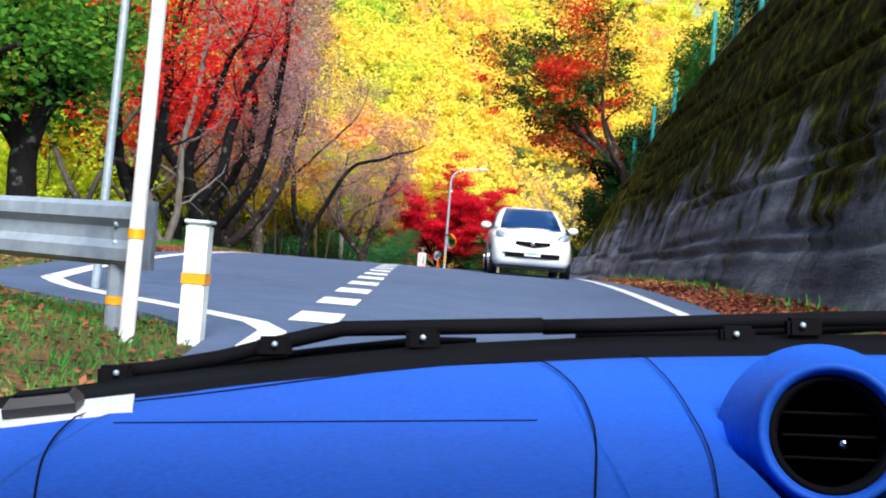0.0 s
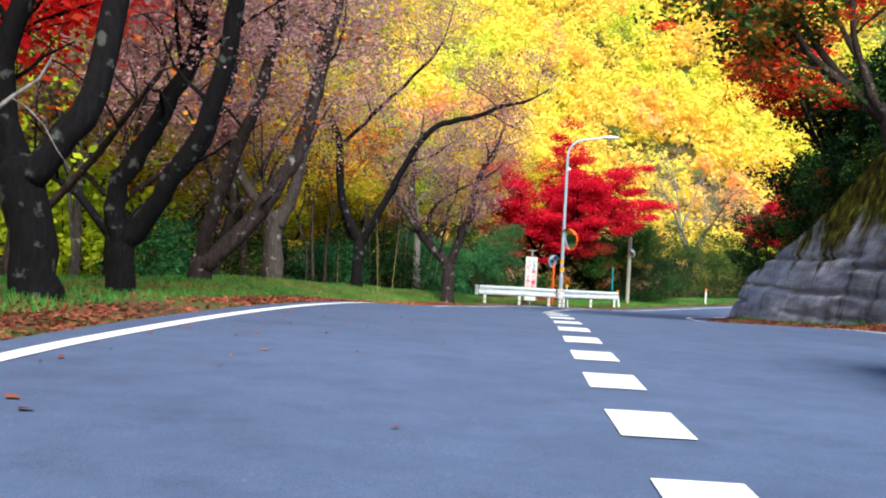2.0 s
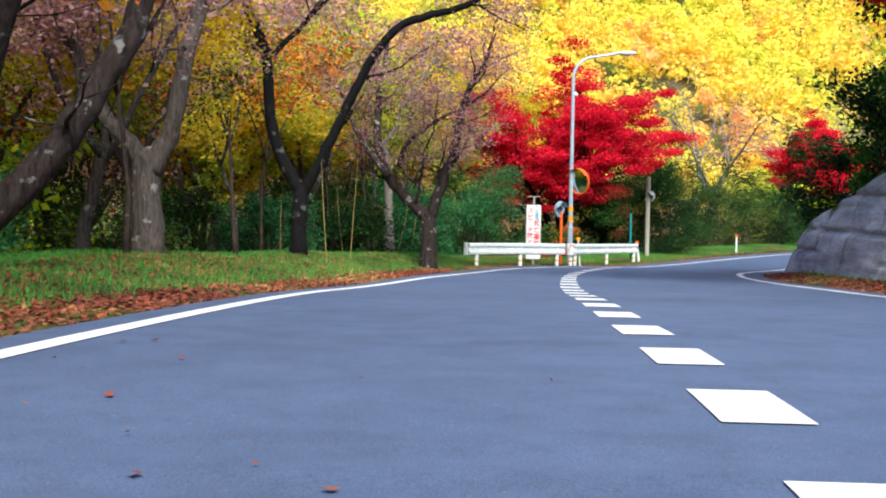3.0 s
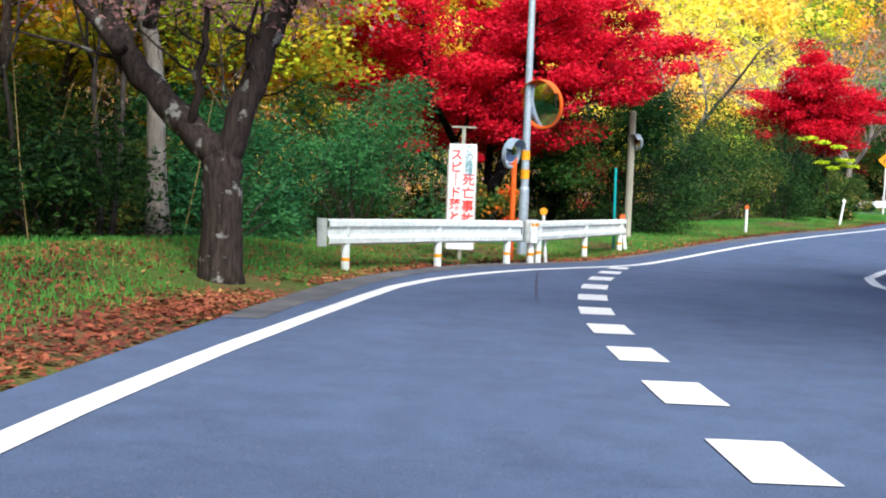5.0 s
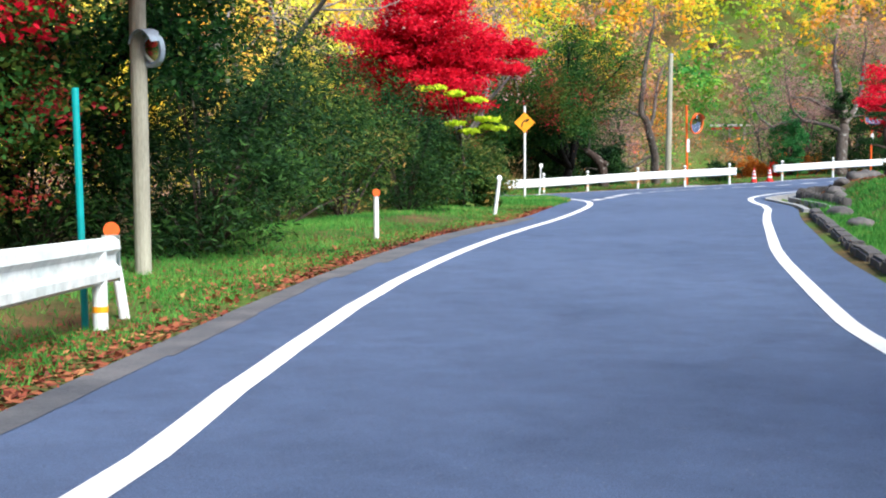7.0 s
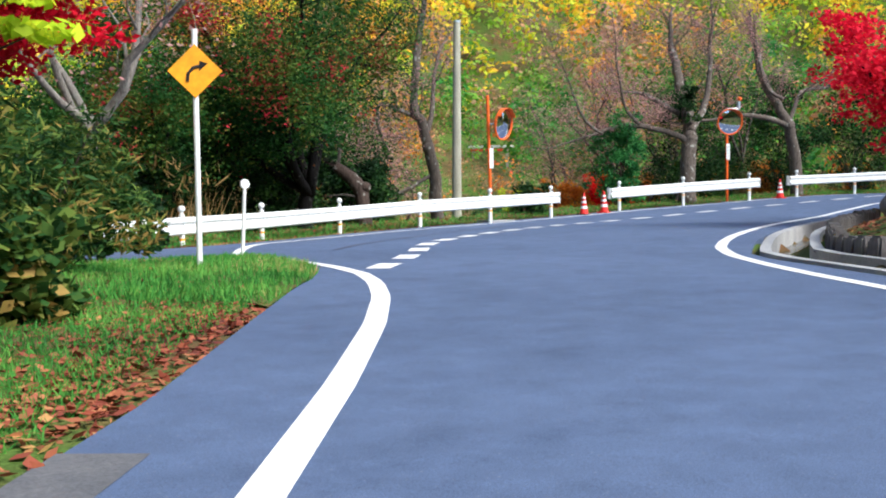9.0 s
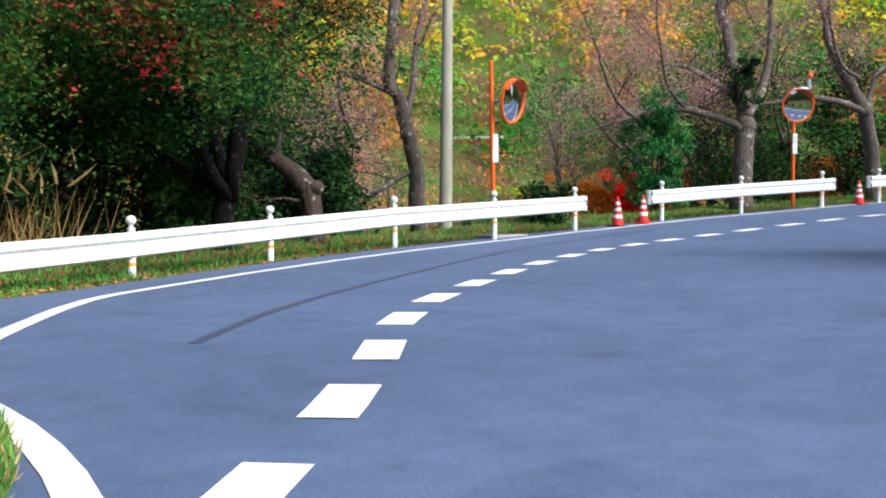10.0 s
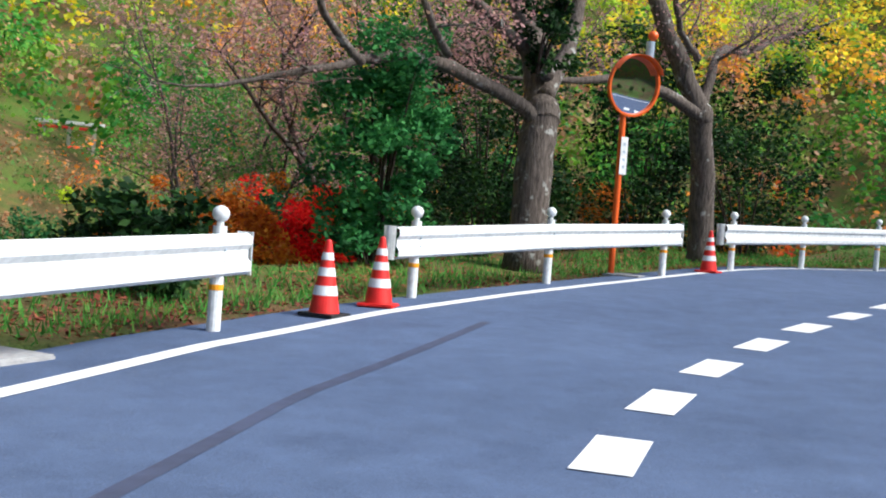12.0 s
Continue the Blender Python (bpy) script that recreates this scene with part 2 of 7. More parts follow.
L_DUSK = leaf_material("dusky_leaf", [(0.1, (0.005, 0.028, 0.009)), (0.5, (0.026, 0.095, 0.017)), (0.68, (0.11, 0.15, 0.022)), (0.78, (0.3, 0.025, 0.03)), (0.95, (0.5, 0.03, 0.05))], 0.28, 0.5, 0.2, 2.1)
L_GLOSS = leaf_material("glossy_green_leaf", [(0.1, (0.015, 0.07, 0.025)), (0.5, (0.05, 0.22, 0.06)), (0.9, (0.12, 0.4, 0.1))], 0.3, 0.9, 0.5)
L_PINK = leaf_material("dry_pink_leaf", [(0.1, (0.24, 0.12, 0.13)), (0.5, (0.5, 0.27, 0.27)), (0.85, (0.6, 0.35, 0.3)), (0.97, (0.66, 0.46, 0.22))], 0.45)
L_GRASS = leaf_material("grass_blade", [(0.1, (0.03, 0.13, 0.03)), (0.5, (0.08, 0.3, 0.05)), (0.8, (0.17, 0.4, 0.07)), (0.97, (0.42, 0.33, 0.13))], 0.35, 0.7, 0.5, 1.3)
L_LITTER = leaf_material("fallen_leaf", [(0.1, (0.08, 0.025, 0.02)), (0.45, (0.24, 0.06, 0.035)), (0.75, (0.34, 0.13, 0.06)), (0.97, (0.55, 0.36, 0.12))], 0.05)
L_HILL_Y = leaf_material("golden_wood", [(0.02, (0.5, 0.66, 0.06)), (0.25, (0.85, 0.82, 0.1)), (0.55, (0.98, 0.8, 0.12)), (0.8, (0.98, 0.66, 0.14)), (0.98, (0.9, 0.45, 0.2))], 0.5, 0.07, 0.2, 2.8)
L_HILL_M = leaf_material("mixed_wood", [(0.05, (0.02, 0.12, 0.04)), (0.4, (0.06, 0.26, 0.04)), (0.56, (0.2, 0.4, 0.04)), (0.66, (0.45, 0.27, 0.17)), (0.78, (0.55, 0.24, 0.12)), (0.88, (0.95, 0.36, 0.03)), (0.98, (0.95, 0.66, 0.05))], 0.42, 0.1, 0.16, 2.1)
L_DRY = leaf_material("dry_wood", [(0.05, (0.1, 0.2, 0.05)), (0.22, (0.4, 0.25, 0.2)), (0.5, (0.56, 0.35, 0.29)), (0.66, (0.62, 0.34, 0.15)), (0.8, (0.85, 0.5, 0.07)), (0.95, (0.55, 0.7, 0.05))], 0.45, 0.14, 0.2, 2.2)
L_HILL_TOP = leaf_material("lime_gold_wood", [(0.05, (0.14, 0.34, 0.05)), (0.34, (0.45, 0.62, 0.05)), (0.52, (0.92, 0.75, 0.05)), (0.68, (0.95, 0.42, 0.05)), (0.82, (0.5, 0.3, 0.22)), (0.95, (0.4, 0.28, 0.2))], 0.5, 0.09, 0.18, 2.2)
L_RUST = leaf_material("rust_wood", [(0.05, (0.025, 0.13, 0.05)), (0.36, (0.09, 0.27, 0.05)), (0.5, (0.36, 0.25, 0.15)), (0.62, (0.55, 0.26, 0.13)), (0.74, (0.95, 0.34, 0.04)), (0.9, (0.85, 0.08, 0.05))], 0.45, 0.2, 0.18, 2.1)


# ---- building helpers ----
def part(name, bm, mat, parent=None, label="", smooth=False):
    me = bpy.data.meshes.new(name)
    bm.to_mesh(me)
    bm.free()
    if smooth:
        me.polygons.foreach_set("use_smooth", [True] * len(me.polygons))
    me.materials.append(mat)
    ob = new(name, me)
    if parent:
        ob.parent = parent
    if label:
        ob["label"] = label
    return ob


def raw(name, verts, faces, mat, parent=None, label="", smooth=False):
    me = bpy.data.meshes.new(name)
    me.from_pydata([tuple(v) for v in verts], [], faces)
    me.update()
    if smooth:
        me.polygons.foreach_set("use_smooth", [True] * len(me.polygons))
    me.materials.append(mat)
    ob = new(name, me)
    if parent:
        ob.parent = parent
    if label:
        ob["label"] = label
    return ob


def empty(name, x, y, z, rz=0.0, label="", category="", group="", kind=""):
    ob = new(name)
    ob.empty_display_size = 0.2
    ob.matrix_world = pose(x, y, z, 0, 0, rz)
    return tagged(ob, label, category, group, kind)


def box(x0, x1, y0, y1, z0, z1, bev=0.0, bm=None):
    bm = bm or bmesh.new()
    r = bmesh.ops.create_cube(bm, size=1, matrix=Matrix.Translation(((x0 + x1) / 2, (y0 + y1) / 2, (z0 + z1) / 2)) @ Matrix.Diagonal((x1 - x0, y1 - y0, z1 - z0, 1)))
    if bev:
        es = list({e for v in r["verts"] for e in v.link_edges})
        bmesh.ops.bevel(bm, geom=es, offset=bev, segments=2, affect='EDGES')
    return bm


def cyl(r, z0, z1, x=0, y=0, seg=16, r2=None, bm=None, m=None):
    bm = bm or bmesh.new()
    mat = Matrix.Translation((x, y, (z0 + z1) / 2))
    bmesh.ops.create_cone(bm, cap_ends=True, segments=seg, radius1=r, radius2=r if r2 is None else r2, depth=z1 - z0, matrix=(m or Matrix()) @ mat)
    return bm


def ball(r, x, y, z, sx=1, sy=1, sz=1, bm=None):
    bm = bm or bmesh.new()
    bmesh.ops.create_uvsphere(bm, u_segments=16, v_segments=10, radius=r, matrix=Matrix.Translation((x, y, z)) @ Matrix.Diagonal((sx, sy, sz, 1)))
    return bm


def tube(points, radii, seg=8, bm=None):
    """A round bar that follows the points and tapers with the radii."""
    bm = bm or bmesh.new()
    pts = [Vector(p) for p in points]
    rings, side = [], None
    for i, p in enumerate(pts):
        d = (pts[min(i + 1, len(pts) - 1)] - pts[max(i - 1, 0)]).normalized()
        if side is None:
            side = d.orthogonal().normalized()
        side = (side - d * side.dot(d)).normalized()
        up = d.cross(side)
        rings.append([bm.verts.new(p + (side * math.cos(a) + up * math.sin(a)) * radii[i]) for a in (2 * math.pi * k / seg for k in range(seg))])
    for a, b in zip(rings, rings[1:]):
        for k in range(seg):
            bm.faces.new((a[k], a[(k + 1) % seg], b[(k + 1) % seg], b[k]))
    bm.faces.new(rings[0][::-1])
    bm.faces.new(rings[-1])
    return bm


def resample(pts, n):
    p = np.array(pts, float)
    # rounded by one pass of corner cutting
    q = [p[0]]
    for a, b in zip(p, p[1:]):
        q += [0.75 * a + 0.25 * b, 0.25 * a + 0.75 * b]
    p = np.array(q + [p[-1]])
    s = np.r_[0, np.cumsum(np.linalg.norm(np.diff(p, axis=0), axis=1))]
    t = np.linspace(0, s[-1], n)
    return np.stack([np.interp(t, s, p[:, k]) for k in range(p.shape[1])], -1)


def line_length(pts):
    return float(np.linalg.norm(np.diff(np.array(pts, float), axis=0), axis=1).sum())


# ---- the lie of the land ----
# road surface heights at points along it
KNOTS = np.array([
    (3.6, -39.6, 0.40), (3.4, -34.7, 0.76), (2.7, -30.2, 0.95), (1.6, -25.6, 1.04), (0.9, -21.1, 1.17), (0.75, -16.9, 1.20),
    (0.4, -11.0, 1.25), (-0.1, -6.0, 1.17), (-0.75, -1.0, 0.92), (-1.0, 5.3, 0.60), (-0.9, 9.6, 0.45), (-0.5, 13.7, 0.28),
    (0.4, 17.2, 0.16), (1.9, 21.3, 0.0), (4.4, 27.0, -0.22), (9.0, 35.0, -0.16), (13.3, 42.0, -0.03), (17.0, 47.4, 0.10),
    (19.5, 51.0, 0.15), (22.0, 54.4, 0.28), (25.0, 57.4, 0.33), (28.5, 60.0, 0.40)])
KNOTS = np.vstack([KNOTS, [(22.5, 62, -0.02), (28.9, 65.1, 0.21), (34.9, 66.5, 0.40), (41.9, 67.2, 0.71), (50, 66.5, 1.05), (64, 60, 1.6),
                           (-2.8, 19.6, 0.05), (2.7, 30.5, -0.2), (7.66, 38.7, -0.06), (3.6, -60, -0.9)]])


def road_z(x, y):
    x, y = np.asarray(x, float), np.asarray(y, float)
    d2 = (x[..., None] - KNOTS[:, 0]) ** 2 + (y[..., None] - KNOTS[:, 1]) ** 2
    w = np.exp(-(d2 - d2.min(-1, keepdims=True)) / 32.0)
    return (w * KNOTS[:, 2]).sum(-1) / w.sum(-1)


LEFT_LINE = [(-0.1, -30.6), (-0.6, -28), (-0.9, -26), (-1.4, -22.6), (-1.9, -18.4), (-2.3, -15.3), (-2.4, -12), (-2.5, -8), (-2.6, -4), (-2.9, 3),
             (-2.8, 7), (-2.6, 11), (-2.1, 15.6), (-1.6, 18.7), (-0.3, 21.4), (1.0, 23.2), (2.2, 25.2), (3.3, 27.8), (5.3, 31.7), (7.7, 35.5),
             (10.5, 39.5), (13.7, 43.5), (16.4, 47.2), (17.9, 49.8)]
NOSE_LINE = [(17.9, 49.8), (18.4, 51.6), (18.5, 53), (18.4, 54.2), (18.8, 55.3), (20.7, 58.6), (21.6, 59.5), (24.7, 61.8), (29.9, 64.5), (35.7, 66.4),
             (41.4, 66.8), (46, 66.8), (51, 66.5), (57, 65.3), (68, 61)]
ENTRY_LINE = [(1.9, -52), (2.1, -45), (2.3, -38), (2.4, -33.0), (1.9, -32.5), (1.0, -31.8), (0.4, -31.4), (-0.1, -30.6)]
RIGHT_LINE = [(6.2, -52), (5.6, -40), (5.5, -28.7), (5.5, -20), (5.4, -8), (5.1, 0), (5.0, 7), (4.6, 13), (4.7, 18.5), (5.7, 23.7), (7.5, 27.3), (9.3, 30),
              (11.8, 33.7), (13.9, 36.5), (17.2, 40.9), (20.1, 44.5), (21.7, 47.3), (23.5, 49.8), (26, 51.8), (29, 53.7), (33, 56), (37, 58), (44, 60.3), (56, 58.5), (68, 52)]
CENTRE_LINE = [(2.4, -32.4), (2.2, -29), (2.0, -26), (1.7, -22), (1.4, -18.2), (1.1, -14.2), (0.7, -6), (0.5, -3), (0.2, 5), (0.15, 10), (0.2, 14.4), (0.4, 17), (0.8, 19.8), (1.3, 22.1), (1.8, 24.3)]
MERGE_LINE = [(18.4, 50.6), (20.3, 52.6), (22.4, 55.3), (24.8, 57.3), (27.8, 59.5), (31.7, 61.7), (35.3, 62.8), (38.9, 63.2), (42.5, 63.2), (48, 62.8), (56, 61), (66, 57)]
LEFT_EDGE = [(1.6, -60), (2.0, -42), (2.15, -36), (2.15, -34.0), (1.75, -33.0), (0.9, -32.3), (0.0, -31.8), (-0.7, -30.6), (-1.1, -28), (-1.4, -26), (-1.9, -22.6), (-2.3, -18.4), (-2.7, -15.3), (-2.8, -12),
             (-2.9, -8), (-3.0, -4), (-3.3, 3), (-3.2, 7), (-3.1, 11), (-2.8, 15.6), (-2.4, 18.9), (-1.1, 22.2), (0.2, 24.1), (1.4, 25.9), (2.5, 28.4), (4.5, 32.3),
             (6.9, 36.2), (9.7, 40.3), (12.7, 43.6), (15.5, 47.6), (16.75, 49.4), (17.4, 50.2), (18.15, 51.5), (18.5, 52.9), (18.5, 53.9), (16.8, 54.1), (15.2, 54.6), (14.0, 55.6), (17.2, 57.6), (20.1, 59.6), (24.3, 62.7), (29.6, 65.3), (35.5, 67.1), (41.4, 67.4),
             (46, 67.4), (51, 67.1), (57, 65.9), (70, 60.8)]
RIGHT_EDGE = [(7, -60), (6.2, -40), (6.1, -28.7), (6.1, -20), (6.0, -8), (5.7, 0), (5.6, 7), (5.2, 13), (5.3, 18.3), (6.3, 23.3), (8.1, 26.8), (9.9, 29.4), (12.4, 33.2),
              (14.5, 36), (17.7, 40.4), (20.6, 44.0), (22.1, 46.85), (23.15, 48.95), (24.5, 50.05), (27.2, 52.0), (29.6, 53.4), (33.4, 55.5), (37.3, 57.4), (44.3, 59.5), (56, 57.6), (70, 50)]
LE, RE = resample(LEFT_EDGE, 420), resample(RIGHT_EDGE, 420)
# cumulative nearest-point tests against the two road edges


def edge_offset(edge, x, y, sign):
    """Signed distance outside an edge of the road (positive: off the road)."""
    shape = np.shape(x)
    x, y = np.ravel(x), np.ravel(y)
    out = np.empty(len(x))
    tang = np.gradient(edge, axis=0)
    for i in range(0, len(x), 4000):
        dx, dy = x[i:i + 4000, None] - edge[:, 0], y[i:i + 4000, None] - edge[:, 1]
        k = (dx * dx + dy * dy).argmin(1)
        j = np.arange(len(k))
        dist = np.hypot(dx[j, k], dy[j, k])
        cr = tang[k, 0] * dy[j, k] - tang[k, 1] * dx[j, k]
        out[i:i + 4000] = dist * np.sign(cr) * sign
    return out.reshape(shape)


def smooth01(a, b, v):
    t = np.clip((v - a) / (b - a), 0, 1)
    return t * t * (3 - 2 * t)


def ripple(x, y):
    return 0.5 * np.sin(0.31 * x + 1.3 * np.sin(0.17 * y)) + 0.5 * np.sin(0.27 * y + 1.7 * np.sin(0.13 * x))


WALL_END = 24.0


def wall_x(y):
    return np.interp(y, [-60, 0, 14, 24], [7.35, 7.2, 6.75, 6.35])


def wall_top(y):
    return np.interp(y, [-60, -8, 1, 8, 11, 14, 20.7, 23.2, 24], [8.2, 8.0, 7.2, 5.1, 3.9, 3.1, 1.5, 0.7, 0.15])


def land_z(x, y):
    x, y = np.asarray(x, float), np.asarray(y, float)
    l, r = edge_offset(LE, x, y, 1.0), edge_offset(RE, x, y, -1.0)
    base = road_z(x, y)
    off = np.maximum(l, r)
    z = np.where(off < 0.0, base - 0.07, base - 0.03 + 0.03 * smooth01(0.0, 0.5, off))
    # left verge and bank, then a dip, then the wooded hill
    west = smooth01(30, 12, y)
    bank = (0.1 + 0.28 * smooth01(-8, 6, y)) * smooth01(0.5, 2.6, l) * west + 0.12 * smooth01(0.6, 2.5, l) * (1 - west)
    dip = -3.0 * smooth01(3.2, 18, l) * west
    valley = -5.0 * smooth01(2.0, 18, l) * smooth01(54, 62, y + 0.12 * x - 2.5)
    hill = 0.62 * np.maximum(0, l - np.where(y > 56, 42, 30) - 4 * ripple(x * 0.6, y * 0.6))
    hill = np.minimum(hill, 70 + 10 * ripple(x * 0.2, y * 0.2))
    z = np.where(l > r, z + bank + dip + valley + hill + 0.06 * ripple(3 * x, 3 * y) * smooth01(0.6, 3, l), z)
    # a drain runs along the foot of the garden
    z = z - 0.38 * smooth01(0.22, 0.3, r) * smooth01(0.82, 0.74, r) * smooth01(42.5, 43.5, y) * smooth01(57, 56, y) * (r > l)
    # right: hillside behind the wall
    south = smooth01(26, 23.5, y)
    crest = wall_x(y) + 0.3 * np.clip(wall_top(y) - base, 0, 9) + 0.7 * np.clip((y - 20) / 4, 0, 1) ** 2
    behind = smooth01(crest - 0.1, crest + 0.5, x) * south
    rise = np.clip(wall_top(y) - 0.35 - base, 0, 9) + 0.55 * np.maximum(0, x - crest - 0.5)
    garden = (0.5 * smooth01(1.2, 2.6, r) + 0.16 * np.maximum(0, r - 2.4)) * (1 - south)
    z = np.where((r >= l) & (r > 0), z + behind * np.minimum(rise, 55) + np.minimum(garden, 30) + 0.12 * smooth01(0.3, 1.2, r) * south, z)
    return z


def ground_at(x, y):
    return float(land_z(np.array([x]), np.array([y]))[0])


def build_ground():
    fx = np.r_[np.linspace(-420, -60, 30)[:-1], np.linspace(-60, -16, 30)[:-1], np.arange(-16, 62, 0.62), np.linspace(62, 120, 30)[1:], np.linspace(120, 480, 28)[1:]]
    fy = np.r_[np.linspace(-400, -75, 24)[:-1], np.linspace(-75, -46, 24)[:-1], np.arange(-46, 84, 0.62), np.linspace(84, 150, 32)[1:], np.linspace(150, 520, 28)[1:]]
    gx, gy = np.meshgrid(fx, fy)
    gz = land_z(gx, gy)
    n, m = gx.shape
    v = np.stack([gx.ravel(), gy.ravel(), gz.ravel()], -1)
    i = np.arange(n * m).reshape(n, m)
    f = np.stack([i[:-1, :-1], i[:-1, 1:], i[1:, 1:], i[1:, :-1]], -1).reshape(-1, 4)
    ob = raw("ground", v, f.tolist(), SOIL, smooth=True)
    return tagged(ob, "grassy verge and leaf-strewn wooded ground beside the road", "ground", kind="structure")


def build_road():
    n, m = 420, 13
    t = np.linspace(0, 1, m)[None, :, None]
    p = LE[:, None, :] * (1 - t) + RE[:, None, :] * t
    z = road_z(p[..., 0], p[..., 1]) + 0.0
    v = np.concatenate([p, z[..., None]], -1).reshape(-1, 3)
    i = np.arange(n * m).reshape(n, m)
    f = np.stack([i[:-1, :-1], i[:-1, 1:], i[1:, 1:], i[1:, :-1]], -1).reshape(-1, 4)
    # a skirt closes the slab at both sides
    k = len(v)
    sk, sf = [], []
    for col, flip in ((0, False), (m - 1, True)):
        for a in range(n):
            q = v[i[a, col]].copy()
            q[2] -= 0.12
            sk.append(q)
        for a in range(n - 1):
            quad = [int(i[a, col]), int(i[a + 1, col]), k + a + 1, k + a]
            sf.append(quad if flip else quad[::-1])
        k += n
    ob = raw("road", np.vstack([v, sk]), f.tolist() + sf, ASPHALT, smooth=False)
    return tagged(ob, "grey-blue asphalt mountain road with white markings", "road", kind="structure")


def stripe(name, pts, width, parent, lift=0.006):
    """A band of paint laid on the road."""
    p = resample(pts, max(4, int(line_length(pts) / 0.5)))
    d = np.gradient(p, axis=0)
    d /= np.linalg.norm(d, axis=1, keepdims=True)
    nrm = np.stack([-d[:, 1], d[:, 0]], -1) * width / 2
    rows = np.stack([p + nrm, p, p - nrm], 1)
    z = road_z(rows[..., 0], rows[..., 1]) + lift
    v = np.concatenate([rows, z[..., None]], -1).reshape(-1, 3)
    f = []
    for a in range(len(p) - 1):
        for c in range(2):
            f.append([3 * a + c, 3 * a + c + 1, 3 * a + 4 + c, 3 * a + 3 + c])
    return raw(name, v, [q[::-1] for q in f], PAINT, parent)


def dashes(pts, parent, mark, gap, width, first=0.0):
    n = max(8, int(line_length(pts) / 0.1))
    p = resample(pts, n)
    s = np.r_[0, np.cumsum(np.linalg.norm(np.diff(p, axis=0), axis=1))]
    a = first
    while a + mark < s[-1]:
        seg = [np.array([np.interp(q, s, p[:, 0]), np.interp(q, s, p[:, 1])]) for q in np.linspace(a, a + mark, 4)]
        d = seg[-1] - seg[0]
        nv = np.array([-d[1], d[0]]) / np.linalg.norm(d) * width / 2
        v, f = [], []
        for q in seg:
            for e in (q + nv, q - nv):
                v.append((e[0], e[1], float(road_z(e[0], e[1])) + 0.007))
        for k in range(3):
            f.append([2 * k, 2 * k + 1, 2 * k + 3, 2 * k + 2])
        raw("road_dash", v, f, PAINT, parent)
        a += mark + gap


build_ground()


def build_tip():
    """The pointed end of the grass where the side road parts."""
    rim = LE[(LE[:, 1] > 47.5) & (LE[:, 1] < 54.7) & (LE[:, 0] > 14.2)]
    v = [(15.9, 52.2, float(road_z(15.9, 52.2)) + 0.09)]
    v += [(x + 0.35 * (15.9 - x), y + 0.35 * (52.2 - y), float(road_z(x, y)) + 0.06) for x, y in rim]
    v += [(x, y, float(road_z(x, y)) + 0.012) for x, y in rim]
    n = len(rim)
    f = [(0, 1 + k, 2 + k) for k in range(n - 1)] + [(1 + k, 1 + n + k, 2 + n + k, 2 + k) for k in range(n - 1)]
    ob = raw("verge_tip", v, [q[::-1] for q in f], SOIL, smooth=True)
    return tagged(ob, "grassy pointed end of the verge where the side road parts", "ground", kind="structure")


build_tip()
road = build_road()
for pts in (LEFT_LINE + NOSE_LINE[1:], RIGHT_LINE, ENTRY_LINE):
    stripe("edge_line", pts, 0.17, road)
for pts in ([(20.2, 54.7), (21.9, 56.5), (24.7, 58.8), (27.9, 61.2), (32.0, 63.8), (37.5, 65.5)], [(-0.2, 17.0), (0.1, 20.5), (0.4, 22.6)]):
    seam = stripe("tar_seam", [(a + 0.04 * math.sin(3 * b), b) for a, b in pts], 0.1 if pts[0][0] > 5 else 0.035, road, 0.004)
    seam.data.materials[0] = TAR
# crumbling paler strip outside the edge line
_e = LE[(LE[:, 1] > 14) & (LE[:, 1] < 44.6) & (LE[:, 0] < 16.2)]
_d = np.gradient(_e, axis=0)
_d /= np.linalg.norm(_d, axis=1, keepdims=True)
for k in range(0, len(_e) - 4, 4):
    w = 0.34 + 0.1 * math.sin(1.7 * k) + 0.05 * math.sin(5.1 * k)
    _m = _e[k:k + 6] + np.stack([_d[k:k + 6, 1], -_d[k:k + 6, 0]], -1) * (w / 2 - 0.02)
    strip = stripe("shoulder_strip", _m.tolist(), w, road, 0.0035 + 0.0004 * (k % 8 > 3))
    strip.data.materials[0] = SHOULDER
dashes(CENTRE_LINE, road, 0.75, 0.85, 0.32)
dashes(MERGE_LINE, road, 0.85, 0.85, 0.3, 0.2)


